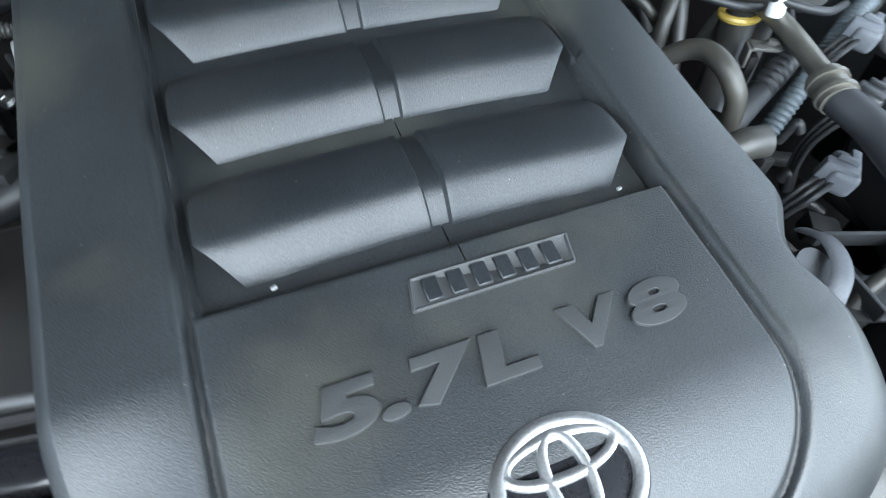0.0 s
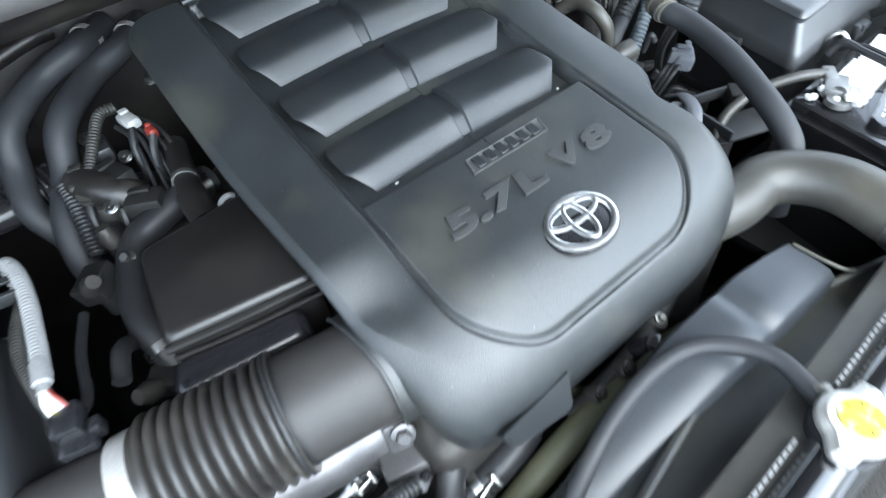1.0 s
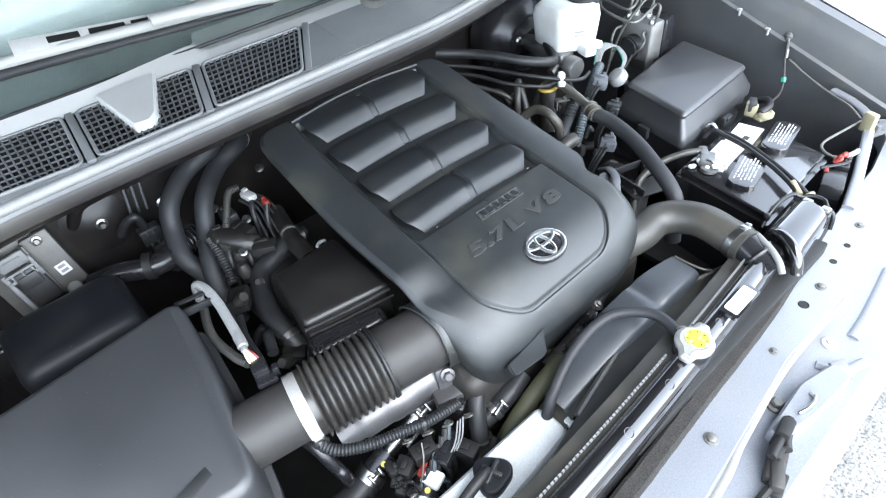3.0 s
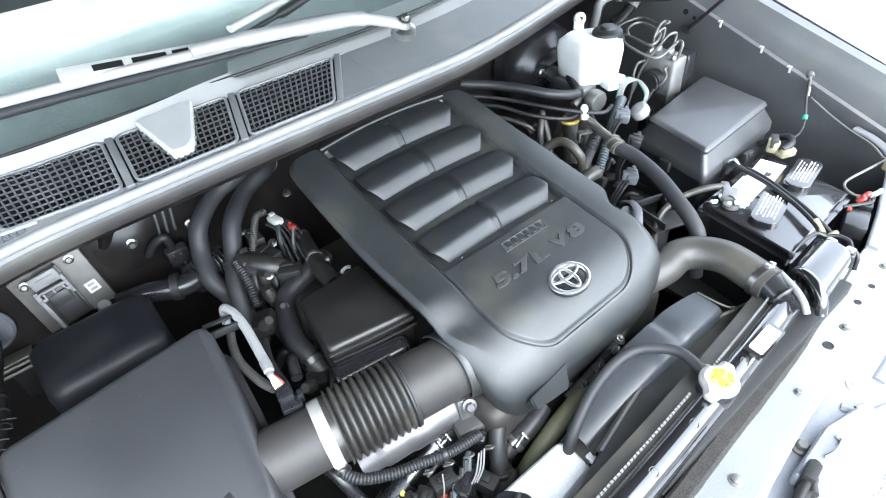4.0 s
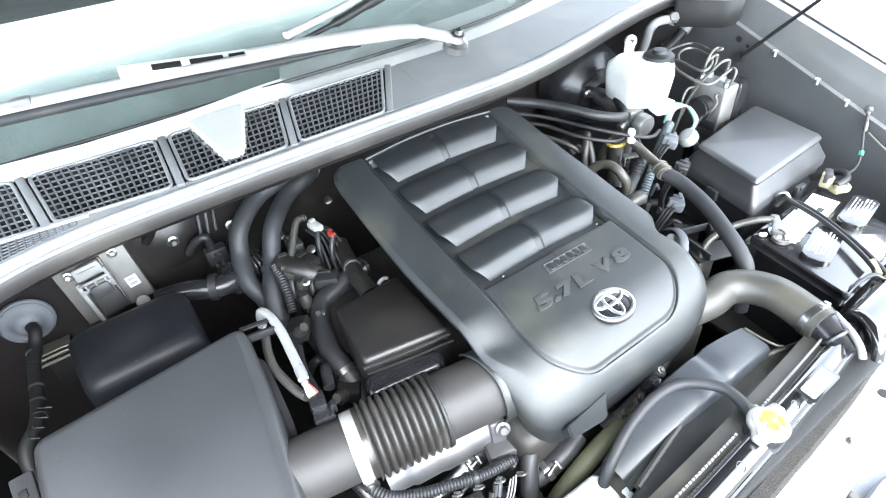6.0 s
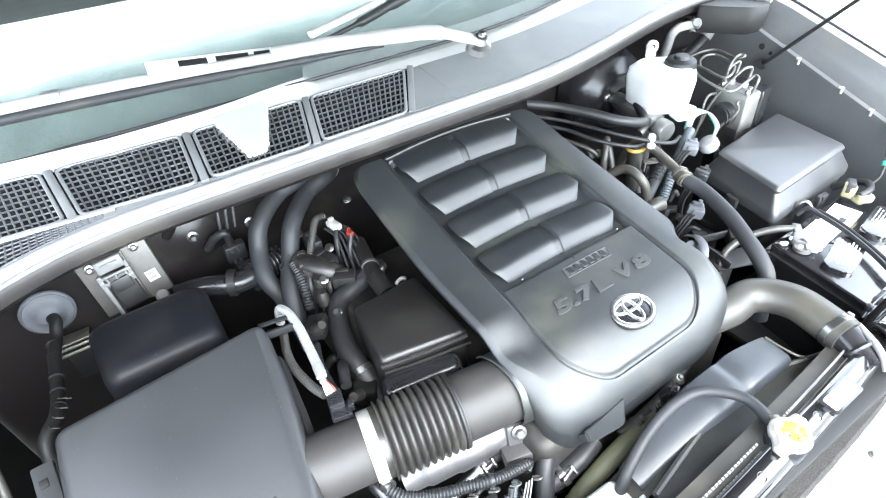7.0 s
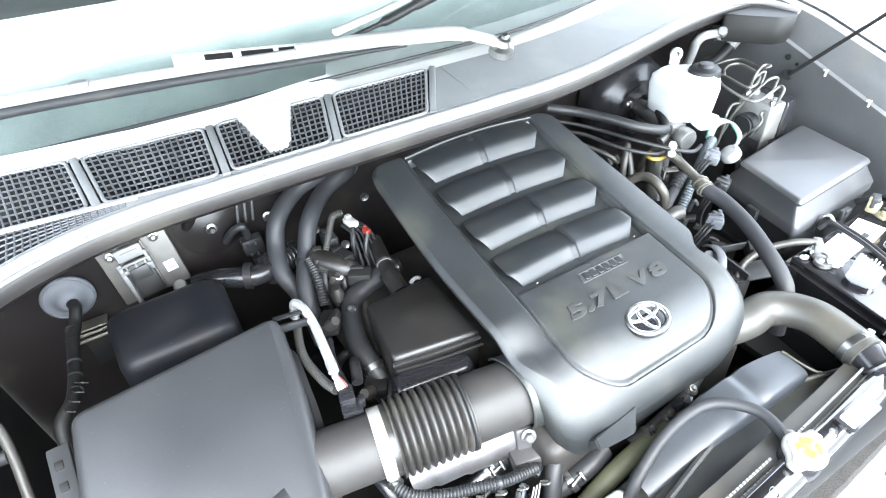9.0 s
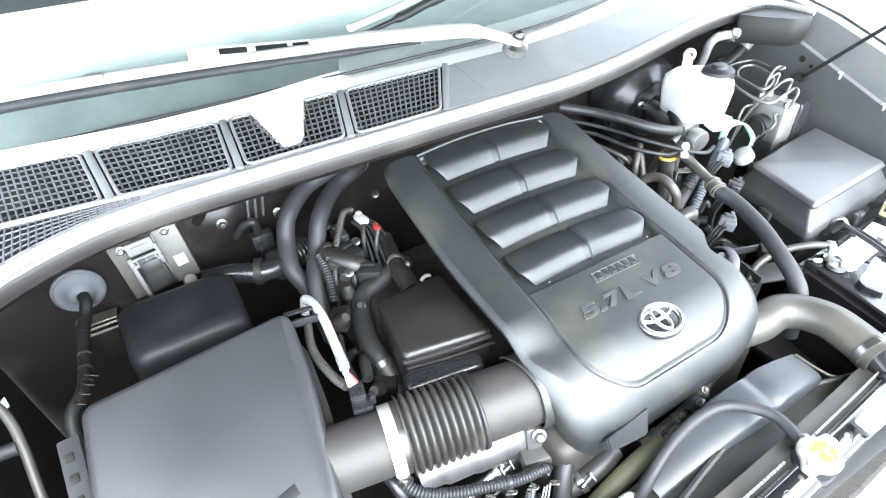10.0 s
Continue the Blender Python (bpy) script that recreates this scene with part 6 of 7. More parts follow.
thick = thing("coolant_hose", (-0.40, 0.35, 0.93), "soft black coolant hose beside the valve cover", "hose")
part("tube", tube([(-0.255, 0.485, 0.96), (-0.30, 0.465, 0.965), (-0.345, 0.450, 0.962), (-0.380, 0.436, 0.957), (-0.400, 0.405, 0.950), (-0.413, 0.363, 0.945), (-0.420, 0.324, 0.940), (-0.418, 0.286, 0.930), (-0.41, 0.24, 0.90), (-0.40, 0.16, 0.86)], 0.021, 18), M_RUBBER, thick)
part("branch", tube([(-0.392, 0.565, 0.955), (-0.399, 0.532, 0.956), (-0.403, 0.48, 0.952), (-0.400, 0.44, 0.948)], 0.0155, 14), M_RUBBER, thick)
for s, e in (((-0.266, 0.480, 0.961), (-0.278, 0.475, 0.963)), ((-0.417, 0.276, 0.926), (-0.416, 0.266, 0.920))):
    part("clamp", tube([s, e], 0.0235, 18, straight=True), M_STEEL, thick, "spring hose clamp")
vbox = thing("valve_cover_box", (-0.33, 0.26, 0.9), "dark brown-black plastic box beside the engine cover", "plastic box")
VB = [(-0.383, 0.352), (-0.235, 0.360), (-0.235, 0.168), (-0.403, 0.198)]
part("upper", loft([ring(VB, 0.88, 0.012), ring(VB, 1.000, 0.012), ring(shrunk(VB, 0.003), 1.006, 0.012), ring(shrunk(VB, 0.009), 1.009, 0.010)]), M_BROWNBOX, vbox)
part("seam", tube([(-0.405, 0.196, 0.996), (-0.33, 0.181, 0.996), (-0.24, 0.166, 0.998)], 0.005, 8), M_BROWNBOX, vbox)
part("seam", tube([(-0.402, 0.188, 0.986), (-0.33, 0.172, 0.986), (-0.24, 0.156, 0.988)], 0.003, 8), M_BROWNBOX, vbox)
LW = [(-0.412, 0.200), (-0.26, 0.172), (-0.275, 0.128), (-0.425, 0.150)]
part("lower", loft([ring(LW, 0.84, 0.015), ring(LW, 0.962, 0.015), ring(shrunk(LW, 0.003), 0.970, 0.015), ring(shrunk(LW, 0.008), 0.975, 0.012), ring(shrunk(LW, 0.014), 0.977, 0.008)]), M_GLOSS, vbox)
injector = thing("ignition_coil", (-0.285, 0.45, 0.97), "grey-brown plastic ignition coil beside the engine cover", "ignition coil")
part("body", merge(rod((-0.270, 0.555, 0.99), (-0.292, 0.43, 0.985), 0.0175, 16), rod((-0.292, 0.43, 0.985), (-0.294, 0.375, 0.975), 0.0205, 16)), M_COIL, injector)
part("band", tube([(-0.285, 0.47, 0.987), (-0.287, 0.463, 0.987)], 0.0192, 18, straight=True), M_ALU, injector)
part("pale_collar", tube([(-0.258 + 0.012 * math.cos(a), 0.378, 0.985 + 0.012 * math.sin(a)) for a in (radians(k * 20) for k in range(2, 9))], 0.0042, 8, sub=2), M_GREYPLASTIC, injector)
for c, s3, rz, m, lab in (((-0.305, 0.592, 1.035), (0.022, 0.038, 0.016), 12, M_OFFWHITE, "white wire connector on the engine"), ((-0.288, 0.545, 1.03), (0.014, 0.020, 0.016), 10, M_RED, "red plastic connector lock on the engine"), ((-0.40, 0.55, 1.0), (0.03, 0.05, 0.03), -15, M_CONDUIT, "grey-brown connector on the engine"), ((-0.365, 0.53, 0.995), (0.045, 0.05, 0.035), 20, M_DARK, "dark connector housing on the engine"), ((-0.345, 0.47, 0.98), (0.05, 0.035, 0.03), -30, M_DARK, "dark connector housing on the engine"), ((-0.36, 0.60, 1.0), (0.03, 0.05, 0.04), 0, M_PLASTIC, "black connector housing on the engine")):
    cn = thing("wire_connector", c, lab, "connector", group="wire connectors")
    part("shell", merge(box(c, s3, 0.005, rz=rz), box((c[0], c[1] + s3[1] * 0.35, c[2] + s3[2] * 0.5), (s3[0] * 0.6, s3[1] * 0.3, 0.008), 0.002, rz=rz)), m, cn)
    part("lead", tube([(c[0], c[1] - s3[1] * 0.3, c[2]), (c[0] - 0.015, c[1] - s3[1], c[2] - 0.03), (c[0] - 0.02, c[1] - s3[1] * 1.3, c[2] - 0.10)], 0.006, 8), M_RUBBER, cn)
cond = thing("wire_conduit", (-0.37, 0.6, 1.0), "dusty ribbed conduit rising to the white connector", "wire conduit")
part("sleeve", tube([(-0.312, 0.625, 1.045), (-0.335, 0.622, 1.045), (-0.36, 0.59, 1.03), (-0.385, 0.555, 1.01), (-0.405, 0.52, 0.985)], 0.0085, 10, sub=12, rib=0.0014, pitch=0.005), M_CONDUIT, cond)
cond = thing("wire_conduit", (-0.41, 0.5, 0.97), "short dusty ribbed conduit on the engine", "wire conduit")
part("sleeve", tube([(-0.425, 0.56, 1.0), (-0.425, 0.53, 0.99), (-0.428, 0.50, 0.97), (-0.435, 0.47, 0.94)], 0.0115, 12, sub=12, rib=0.002, pitch=0.006), M_RUBBER, cond)
block = thing("engine_block", (0, 0.25, 0.45), "grimy dark alloy engine block beneath the cover", "engine")
part("block", box((0.0, 0.27, 0.68), (0.50, 0.66, 0.46), 0.03, 3), M_ENGINE, block)
part("valve_cover", box((-0.33, 0.40, 0.86), (0.16, 0.46, 0.14), 0.02, 3, ry=25), M_ENGINE, block)
part("valve_cover", box((0.33, 0.33, 0.85), (0.14, 0.5, 0.14), 0.02, 3, ry=-25), M_ENGINE, block)
part("elbow_casting", merge(tube([(-0.405, 0.575, 0.985), (-0.40, 0.545, 0.995), (-0.375, 0.515, 0.99), (-0.35, 0.50, 0.97)], 0.026, 16), box((-0.362, 0.50, 0.962), (0.06, 0.04, 0.04), 0.012, 3, rz=-25)), M_COIL, block)
part("sensor_body", merge(rod((-0.398, 0.535, 0.955), (-0.402, 0.52, 1.005), 0.015, 16), rod((-0.400, 0.528, 0.985), (-0.4005, 0.526, 0.991), 0.0175, 16)), M_CONDUIT, block)
for k in range(7):
    part("seam_ring", tube([Vector((-0.398, 0.535, 0.955)).lerp(Vector((-0.402, 0.52, 1.005)), 0.1 + 0.12 * k), Vector((-0.398, 0.535, 0.955)).lerp(Vector((-0.402, 0.52, 1.005)), 0.15 + 0.12 * k)], 0.0165, 16, straight=True), M_CONDUIT, block)
for k in range(5):
    part("wire", tube([(-0.325 + 0.008 * k, 0.60, 1.03), (-0.315 + 0.010 * k, 0.565, 1.02), (-0.32 + 0.012 * k, 0.52, 0.99), (-0.33 + 0.015 * k, 0.47, 0.95)], 0.0032, 8), M_RUBBER, block)
random.seed(11)
for k in range(26):
    x, y = random.uniform(-0.47, -0.30), random.uniform(0.22, 0.72)
    c = (x, y, random.uniform(0.86, 0.965))
    if k % 3 == 0:
        part("fitting", merge(lathe([(0.012, 0), (0.014, 0.015), (0.009, 0.03)], c, (random.uniform(-1, 1), random.uniform(-1, 1), 1), 12)), M_ENGINE, block)
    elif k % 3 == 1:
        part("bracket", box(c, (random.uniform(0.02, 0.05), random.uniform(0.02, 0.05), random.uniform(0.015, 0.04)), 0.005, rz=random.uniform(0, 90), rx=random.uniform(-20, 20)), M_DARK, block)
    else:
        d = Vector((random.uniform(-0.06, 0.06), random.uniform(-0.09, 0.09), random.uniform(-0.04, 0.02)))
        part("pipe", tube([c, Vector(c) + d * 0.5 + Vector((0, 0, 0.02)), Vector(c) + d], random.uniform(0.006, 0.013), 10), M_RUBBER, block)
for x, y, z in ((-0.335, 0.565, 1.0), (-0.245, 0.64, 1.055), (-0.40, 0.40, 0.965), (-0.37, 0.66, 1.0), (-0.44, 0.585, 0.985), (-0.385, 0.49, 0.985)):
    part("bolt", bolt((x, y, z), (-0.3, -0.4, 0.9), 0.007, 0.012), M_STEEL, block)
for k in range(22):
    x, y = random.uniform(0.27, 0.60), random.uniform(0.10, 0.62)
    c = (x, y, random.uniform(0.82, 0.94))
    if k % 2:
        part("bracket", box(c, (random.uniform(0.02, 0.06), random.uniform(0.02, 0.05), random.uniform(0.015, 0.04)), 0.005, rz=random.uniform(0, 90), rx=random.uniform(-20, 20)), M_DARK, block)
    else:
        d = Vector((random.uniform(-0.08, 0.08), random.uniform(-0.10, 0.10), random.uniform(-0.04, 0.03)))
        part("pipe", tube([c, Vector(c) + d * 0.5 + Vector((0, 0, 0.02)), Vector(c) + d], random.uniform(0.006, 0.012), 10), M_RUBBER, block)

# ---- in front of the engine, below the intake duct ----
runner = thing("throttle_casting", (-0.32, 0.05, 0.82), "dull alloy casting beneath the intake duct", "engine casting")
part("tube", tube([(-0.45, 0.075, 0.850), (-0.40, 0.064, 0.858), (-0.32, 0.050, 0.868), (-0.24, 0.040, 0.876)], [0.030, 0.034, 0.037, 0.040], 24), M_CAST, runner)
part("lug", merge(box((-0.258, 0.005, 0.895), (0.03, 0.012, 0.05), 0.004, rz=-15, rx=-15), bolt((-0.255, -0.003, 0.91), (-0.3, -0.8, 0.5), 0.009, 0.012)), M_CAST, runner)
part("joint", box((-0.262, -0.01, 0.865), (0.06, 0.04, 0.03), 0.006, rz=-15), M_CAST, runner, "grey plastic joint")
low = thing("radiator_hose", (-0.44, 0.02, 0.76), "black coolant hose joined to a bright pipe by spring clamps", "hose")
part("tube", tube([(-0.432, 0.020, 0.767), (-0.455, 0.017, 0.756), (-0.482, 0.016, 0.748), (-0.515, 0.022, 0.735), (-0.540, 0.022, 0.700), (-0.545, 0.015, 0.64), (-0.545, 0.0, 0.58)], 0.0265, 18), M_RUBBER, low)
part("return_pipe", tube([(-0.50, 0.10, 0.86), (-0.493, 0.074, 0.85), (-0.484, 0.045, 0.815), (-0.478, 0.030, 0.79), (-0.47, 0.03, 0.70)], 0.012, 14), M_GLOSS, low)
part("joint", tube([(-0.440, 0.021, 0.764), (-0.415, 0.021, 0.777), (-0.392, 0.021, 0.788)], 0.0235, 18), M_GLOSS, low, "black moulded joint")
part("pipe", tube([(-0.395, 0.021, 0.787), (-0.36, 0.022, 0.804), (-0.31, 0.0235, 0.829)], 0.0135, 16), M_STEEL, low, "bright plated pipe")
part("upper_hose", tube([(-0.322, 0.023, 0.823), (-0.30, 0.0235, 0.834), (-0.275, 0.022, 0.848), (-0.24, 0.02, 0.866)], 0.0185, 16), M_RUBBER, low)
for p, q, r in (((-0.432, 0.0205, 0.767), (-0.450, 0.0175, 0.7585), 0.0285), ((-0.307, 0.0234, 0.8305), (-0.324, 0.023, 0.822), 0.0205)):
    part("spring_clamp", merge(tube([p, q], r, 22, straight=True), box((p[0] - 0.006, p[1] - r * 0.75, p[2] + r * 0.72), (0.022, 0.005, 0.016), 0.0015, rz=10, rx=40), box((p[0] + 0.004, p[1] - r * 0.75, p[2] + r * 0.80), (0.005, 0.018, 0.012), 0.0015, rz=10, rx=40), box((p[0] - 0.016, p[1] - r * 0.75, p[2] + r * 0.70), (0.005, 0.018, 0.012), 0.0015, rz=10, rx=40)), M_STEEL, low, "bright steel spring clamp")
part("paint_dot", lathe([(0.0055, 0), (0.0055, 0.002), (0.002, 0.003)], (-0.416, 0.005, 0.794), (0, -0.7, 0.7), 12), M_YELLOW, low)
low = thing("bypass_hose", (-0.41, -0.1, 0.78), "black bypass hose with a steel clamp", "hose")
part("tube", tube([(-0.36, -0.06, 0.80), (-0.39, -0.085, 0.80), (-0.42, -0.105, 0.77), (-0.43, -0.11, 0.62)], 0.021, 16), M_RUBBER, low)
part("spring_clamp", tube([(-0.397, -0.09, 0.798), (-0.408, -0.097, 0.79)], 0.0235, 18, straight=True), M_STEEL, low)
part("paint_dot", lathe([(0.005, 0), (0.005, 0.002), (0.002, 0.003)], (-0.395, -0.098, 0.822), (0, -0.5, 0.8), 10), M_YELLOW, low)
low = thing("water_outlet", (-0.27, -0.09, 0.76), "dull alloy water outlet with a short black hose", "water outlet")
part("housing", merge(box((-0.270, -0.092, 0.775), (0.062, 0.055, 0.045), 0.008, 3, rz=25), rod((-0.262, -0.085, 0.79), (-0.255, -0.08, 0.806), 0.020, 20), box((-0.285, -0.10, 0.70), (0.03, 0.03, 0.12), 0.004)), M_ENGINE, low, "dull grey casting")
part("hose", tube([(-0.264, -0.085, 0.80), (-0.256, -0.076, 0.825), (-0.243, -0.060, 0.85), (-0.228, -0.045, 0.865), (-0.205, -0.02, 0.87)], 0.0165, 16), M_RUBBER, low)
part("ring", tube([(-0.263, -0.0845, 0.803), (-0.2622, -0.084, 0.806)], 0.0185, 20, straight=True), M_STEEL, low)
manifold = thing("coolant_manifold", (0.0, -0.085, 0.86), "grimy dark coolant pipe with small bolts beneath the cover", "coolant pipe")
part("pipe", tube([(-0.09, -0.090, 0.858), (-0.04, -0.092, 0.874), (0.03, -0.086, 0.884), (0.09, -0.070, 0.886), (0.15, -0.050, 0.875)], 0.012, 14), M_DARK, manifold)
for x, y, z in ((-0.055, -0.100, 0.888), (-0.012, -0.100, 0.897), (0.062, -0.084, 0.902)):
    part("boss", lathe([(0.013, -0.02), (0.013, 0.0), (0.010, 0.004)], (x, y, z - 0.006), (0.1, -0.5, 0.8), 16), M_ENGINE, manifold)
    part("bolt", bolt((x, y, z), (0.1, -0.5, 0.8), 0.005, 0.007), M_ENGINE if x < 0.0 else M_LINE, manifold, "small dull bolt")
part("sensor", merge(rod((0.012, -0.090, 0.890), (0.020, -0.100, 0.912), 0.009, 14), box((0.022, -0.103, 0.915), (0.020, 0.014, 0.012), 0.003, rz=25)), M_GLOSS, manifold)
side = thing("heater_return_hose", (-0.2, -0.075, 0.83), "dark hose with a steel spring clamp below the cover", "hose")
part("tube", tube([(-0.235, -0.068, 0.815), (-0.205, -0.072, 0.828), (-0.168, -0.072, 0.840), (-0.13, -0.065, 0.845)], 0.018, 16), M_RUBBER, side)
part("clamp", merge(tube([(-0.217, -0.071, 0.823), (-0.206, -0.072, 0.8275)], 0.0198, 20, straight=True), box((-0.214, -0.083, 0.842), (0.026, 0.006, 0.014), 0.002, rz=15, rx=35), box((-0.200, -0.083, 0.846), (0.005, 0.018, 0.014), 0.0015, rz=15, rx=35)), M_STEEL, side, "steel spring clamp")
cond = thing("wire_conduit", (-0.4, -0.03, 0.9), "black ribbed wire conduit under the intake duct", "wire conduit")
part("sleeve", tube([(-0.492, 0.030, 0.925), (-0.478, 0.010, 0.920), (-0.449, -0.006, 0.912), (-0.415, -0.020, 0.908), (-0.385, -0.028, 0.905), (-0.350, -0.038, 0.900), (-0.322, -0.043, 0.895), (-0.271, -0.045, 0.885)], 0.0100, 14, sub=14, rib=0.0018, pitch=0.0055), M_RUBBER, cond)
part("tie", tube([(-0.347, -0.0386, 0.8995), (-0.341, -0.0398, 0.8985)], 0.0112, 14, straight=True), M_PLASTIC, cond)
loom = thing("wire_loom", (-0.35, -0.06, 0.84), "dark wiring loom with connectors in front of the engine", "wire loom")
random.seed(5)
for k in range(9):
    a = Vector((-0.30 - 0.012 * k, -0.05 - 0.004 * k, 0.87 - 0.006 * k))
    part("wire", tube([a, a + Vector((-0.02, -0.02, -0.03)), a + Vector((-0.03 + random.uniform(-0.03, 0.03), -0.03, -0.07)), a + Vector((-0.02, -0.02, -0.16))], random.uniform(0.003, 0.006), 8), M_RUBBER if k % 4 else M_BLUEGREY, loom)
for k in range(3):
    part("bare_wire", tube([(-0.282 - 0.006 * k, -0.07, 0.885), (-0.30 - 0.008 * k, -0.085, 0.862), (-0.318 - 0.01 * k, -0.088, 0.84)], 0.0015, 6), M_GREYPLASTIC, loom)
for c, s3, rz, m in (((-0.33, -0.075, 0.835), (0.05, 0.03, 0.03), 25, M_GLOSS), ((-0.36, -0.05, 0.84), (0.045, 0.03, 0.028), -10, M_DARK), ((-0.375, -0.088, 0.82), (0.03, 0.035, 0.014), 20, M_WHITE), ((-0.40, -0.045, 0.83), (0.035, 0.03, 0.025), 30, M_DARK), ((-0.30, -0.09, 0.82), (0.03, 0.045, 0.03), 20, M_DARK)):
    part("plug", merge(box(c, s3, 0.004, rz=rz), box((c[0], c[1], c[2] + s3[2] * 0.55), (s3[0] * 0.5, s3[1] * 0.4, 0.006), 0.002, rz=rz)), m, loom, "white plastic plug" if m == M_WHITE else "")
part("red_plug", box((-0.377, -0.066, 0.824), (0.03, 0.012, 0.012), 0.003, rz=30), M_RED, loom, "red plastic plug")
part("rod", tube([(-0.36, -0.05, 0.87), (-0.375, -0.07, 0.85), (-0.41, -0.09, 0.80)], 0.0016, 6), M_LINE, loom)
random.seed(23)
for k in range(16):
    c = Vector((random.uniform(-0.44, -0.26), random.uniform(-0.10, -0.02), random.uniform(0.79, 0.865)))
    if k % 2:
        part("clip", merge(box(c, (random.uniform(0.014, 0.03), random.uniform(0.012, 0.022), random.uniform(0.010, 0.02)), 0.003, rz=random.uniform(0, 90), rx=random.uniform(-30, 30)), box(c + Vector((0.006, -0.004, 0.01)), (0.010, 0.008, 0.008), 0.002, rz=random.uniform(0, 90))), M_GLOSS if k % 4 == 1 else M_DARK, loom)
    else:
        d = Vector((random.uniform(-0.05, 0.05), random.uniform(-0.03, 0.03), random.uniform(-0.05, 0.03)))
        part("wire", tube([c, c + d * 0.5 + Vector((0.01, 0, 0.012)), c + d], random.uniform(0.002, 0.0045), 8), (M_RUBBER, M_GLOSS, M_CONDUIT)[k % 3], loom)
for k in range(4):
    part("spring_clip", tube([(-0.385 + 0.035 * k, -0.03 - 0.012 * k, 0.872), (-0.375 + 0.035 * k, -0.04 - 0.012 * k, 0.880), (-0.368 + 0.035 * k, -0.034 - 0.012 * k, 0.872), (-0.378 + 0.035 * k, -0.025 - 0.012 * k, 0.868)], 0.0022, 6), M_LINE, loom)
dip = thing("dipstick", (-0.468, -0.058, 0.79), "yellow ring handle of an engine dipstick", "dipstick")
part("handle", tube([(-0.465 + 0.0135 * math.cos(a) + 0.0045 * math.sin(a), -0.0585 - 0.0135 * math.cos(a) + 0.006 * math.sin(a), 0.80) for a in (2 * math.pi * k / 20 for k in range(21))], 0.0026, 8, sub=2), M_OLIVE, dip, "olive-yellow ring")
part("stem", rod((-0.47, -0.055, 0.80), (-0.45, -0.0, 0.55), 0.006, 8), M_DARK, dip)

# ---- firewall details ----
grom = thing("harness_grommet", (-0.9, 0.765, 0.968), "pale grey rubber grommet with a taped wire harness", "grommet")
part("disc", lathe([(0.053, 0), (0.052, 0.005), (0.048, 0.008), (0.046, 0.006), (0.038, 0.007), (0.030, 0.010), (0.024, 0.018), (0.014, 0.024)], (-0.905, 0.792, 0.962), (0.05, -1, 0.05), 40), M_GROMMET, grom)
part("harness", tube([(-0.898, 0.765, 0.962), (-0.895, 0.745, 0.958), (-0.905, 0.715, 0.94), (-0.912, 0.66, 0.94), (-0.915, 0.58, 0.935), (-0.92, 0.50, 0.94), (-0.945, 0.45, 0.93), (-0.95, 0.40, 0.85)], 0.0125, 12), M_DARK, grom)
for k, y in enumerate((0.705, 0.665, 0.60, 0.56, 0.52)):
    part("tape_ring", tube([(-0.911 - 0.001 * k, y, 0.94), (-0.911 - 0.001 * k, y - 0.0022, 0.94)], 0.0134, 12, straight=True), M_RUBBER, grom)
for k in range(4):
    part("stray_wire", tube([(-0.93 + 0.006 * k, 0.47 + 0.02 * k, 0.95), (-0.925 + 0.008 * k, 0.455 + 0.02 * k, 0.958), (-0.913 + 0.008 * k, 0.452 + 0.02 * k, 0.952)], 0.0015, 6), (M_RUBBER, M_CONDUIT)[k % 2], grom)
ecu = thing("engine_control_unit", (-0.74, 0.78, 0.98), "silver alloy control unit bracket with a black plug", "control unit")
part("plate", moved(box((0, 0, 0), (0.125, 0.006, 0.155), 0.003), pose(-0.755, 0.790, 0.980, -8, -6, 0)), M_PIPE, ecu, "pale alloy plate")
part("side", moved(merge(box((0, 0, 0), (0.056, 0.018, 0.145), 0.004), box((-0.026, -0.012, 0.0), (0.004, 0.012, 0.13), 0.001)), pose(-0.695, 0.776, 0.992, -10, -6, 0)), M_PIPE, ecu, "pale alloy cover")
part("plug", moved(merge(box((0, -0.02, 0), (0.05, 0.035, 0.085), 0.005), box((0.0, -0.04, 0.02), (0.04, 0.012, 0.03), 0.003)), pose(-0.745, 0.78, 0.965, -12, -8, 0)), M_PLASTIC, ecu, "black multi-way plug")
part("lever", moved(merge(box((-0.032, -0.036, -0.005), (0.010, 0.014, 0.115), 0.003), box((0.028, -0.036, 0.04), (0.008, 0.014, 0.05), 0.003), box((0.0, -0.040, 0.030), (0.066, 0.010, 0.008), 0.002), box((0.0, -0.040, 0.046), (0.066, 0.010, 0.006), 0.002), *[box((-0.020 + 0.02 * k, -0.040, 0.038), (0.004, 0.010, 0.012), 0.001) for k in range(3)]), pose(-0.748, 0.785, 0.968, -8, -6, 0)), M_GREYPLASTIC, ecu, "pale grey locking lever")
part("latch", moved(merge(box((0.0, -0.036, 0.070), (0.056, 0.014, 0.030), 0.004), box((0.0, -0.044, 0.074), (0.036, 0.004, 0.004), 0.001)), pose(-0.748, 0.785, 0.968, -8, -6, 0)), M_GREYPLASTIC, ecu)
part("label", moved(box((0, 0, 0), (0.024, 0.001, 0.026), 0), pose(-0.69, 0.7605, 0.975, -12, -8, 0)), M_LABEL, ecu)
for k in range(2):
    part("label_bar", moved(box((0.0, -0.001, 0.006 - 0.011 * k), (0.015, 0.001, 0.006), 0), pose(-0.69, 0.7603, 0.975, -12, -8, 0)), M_LABELGREY, ecu)
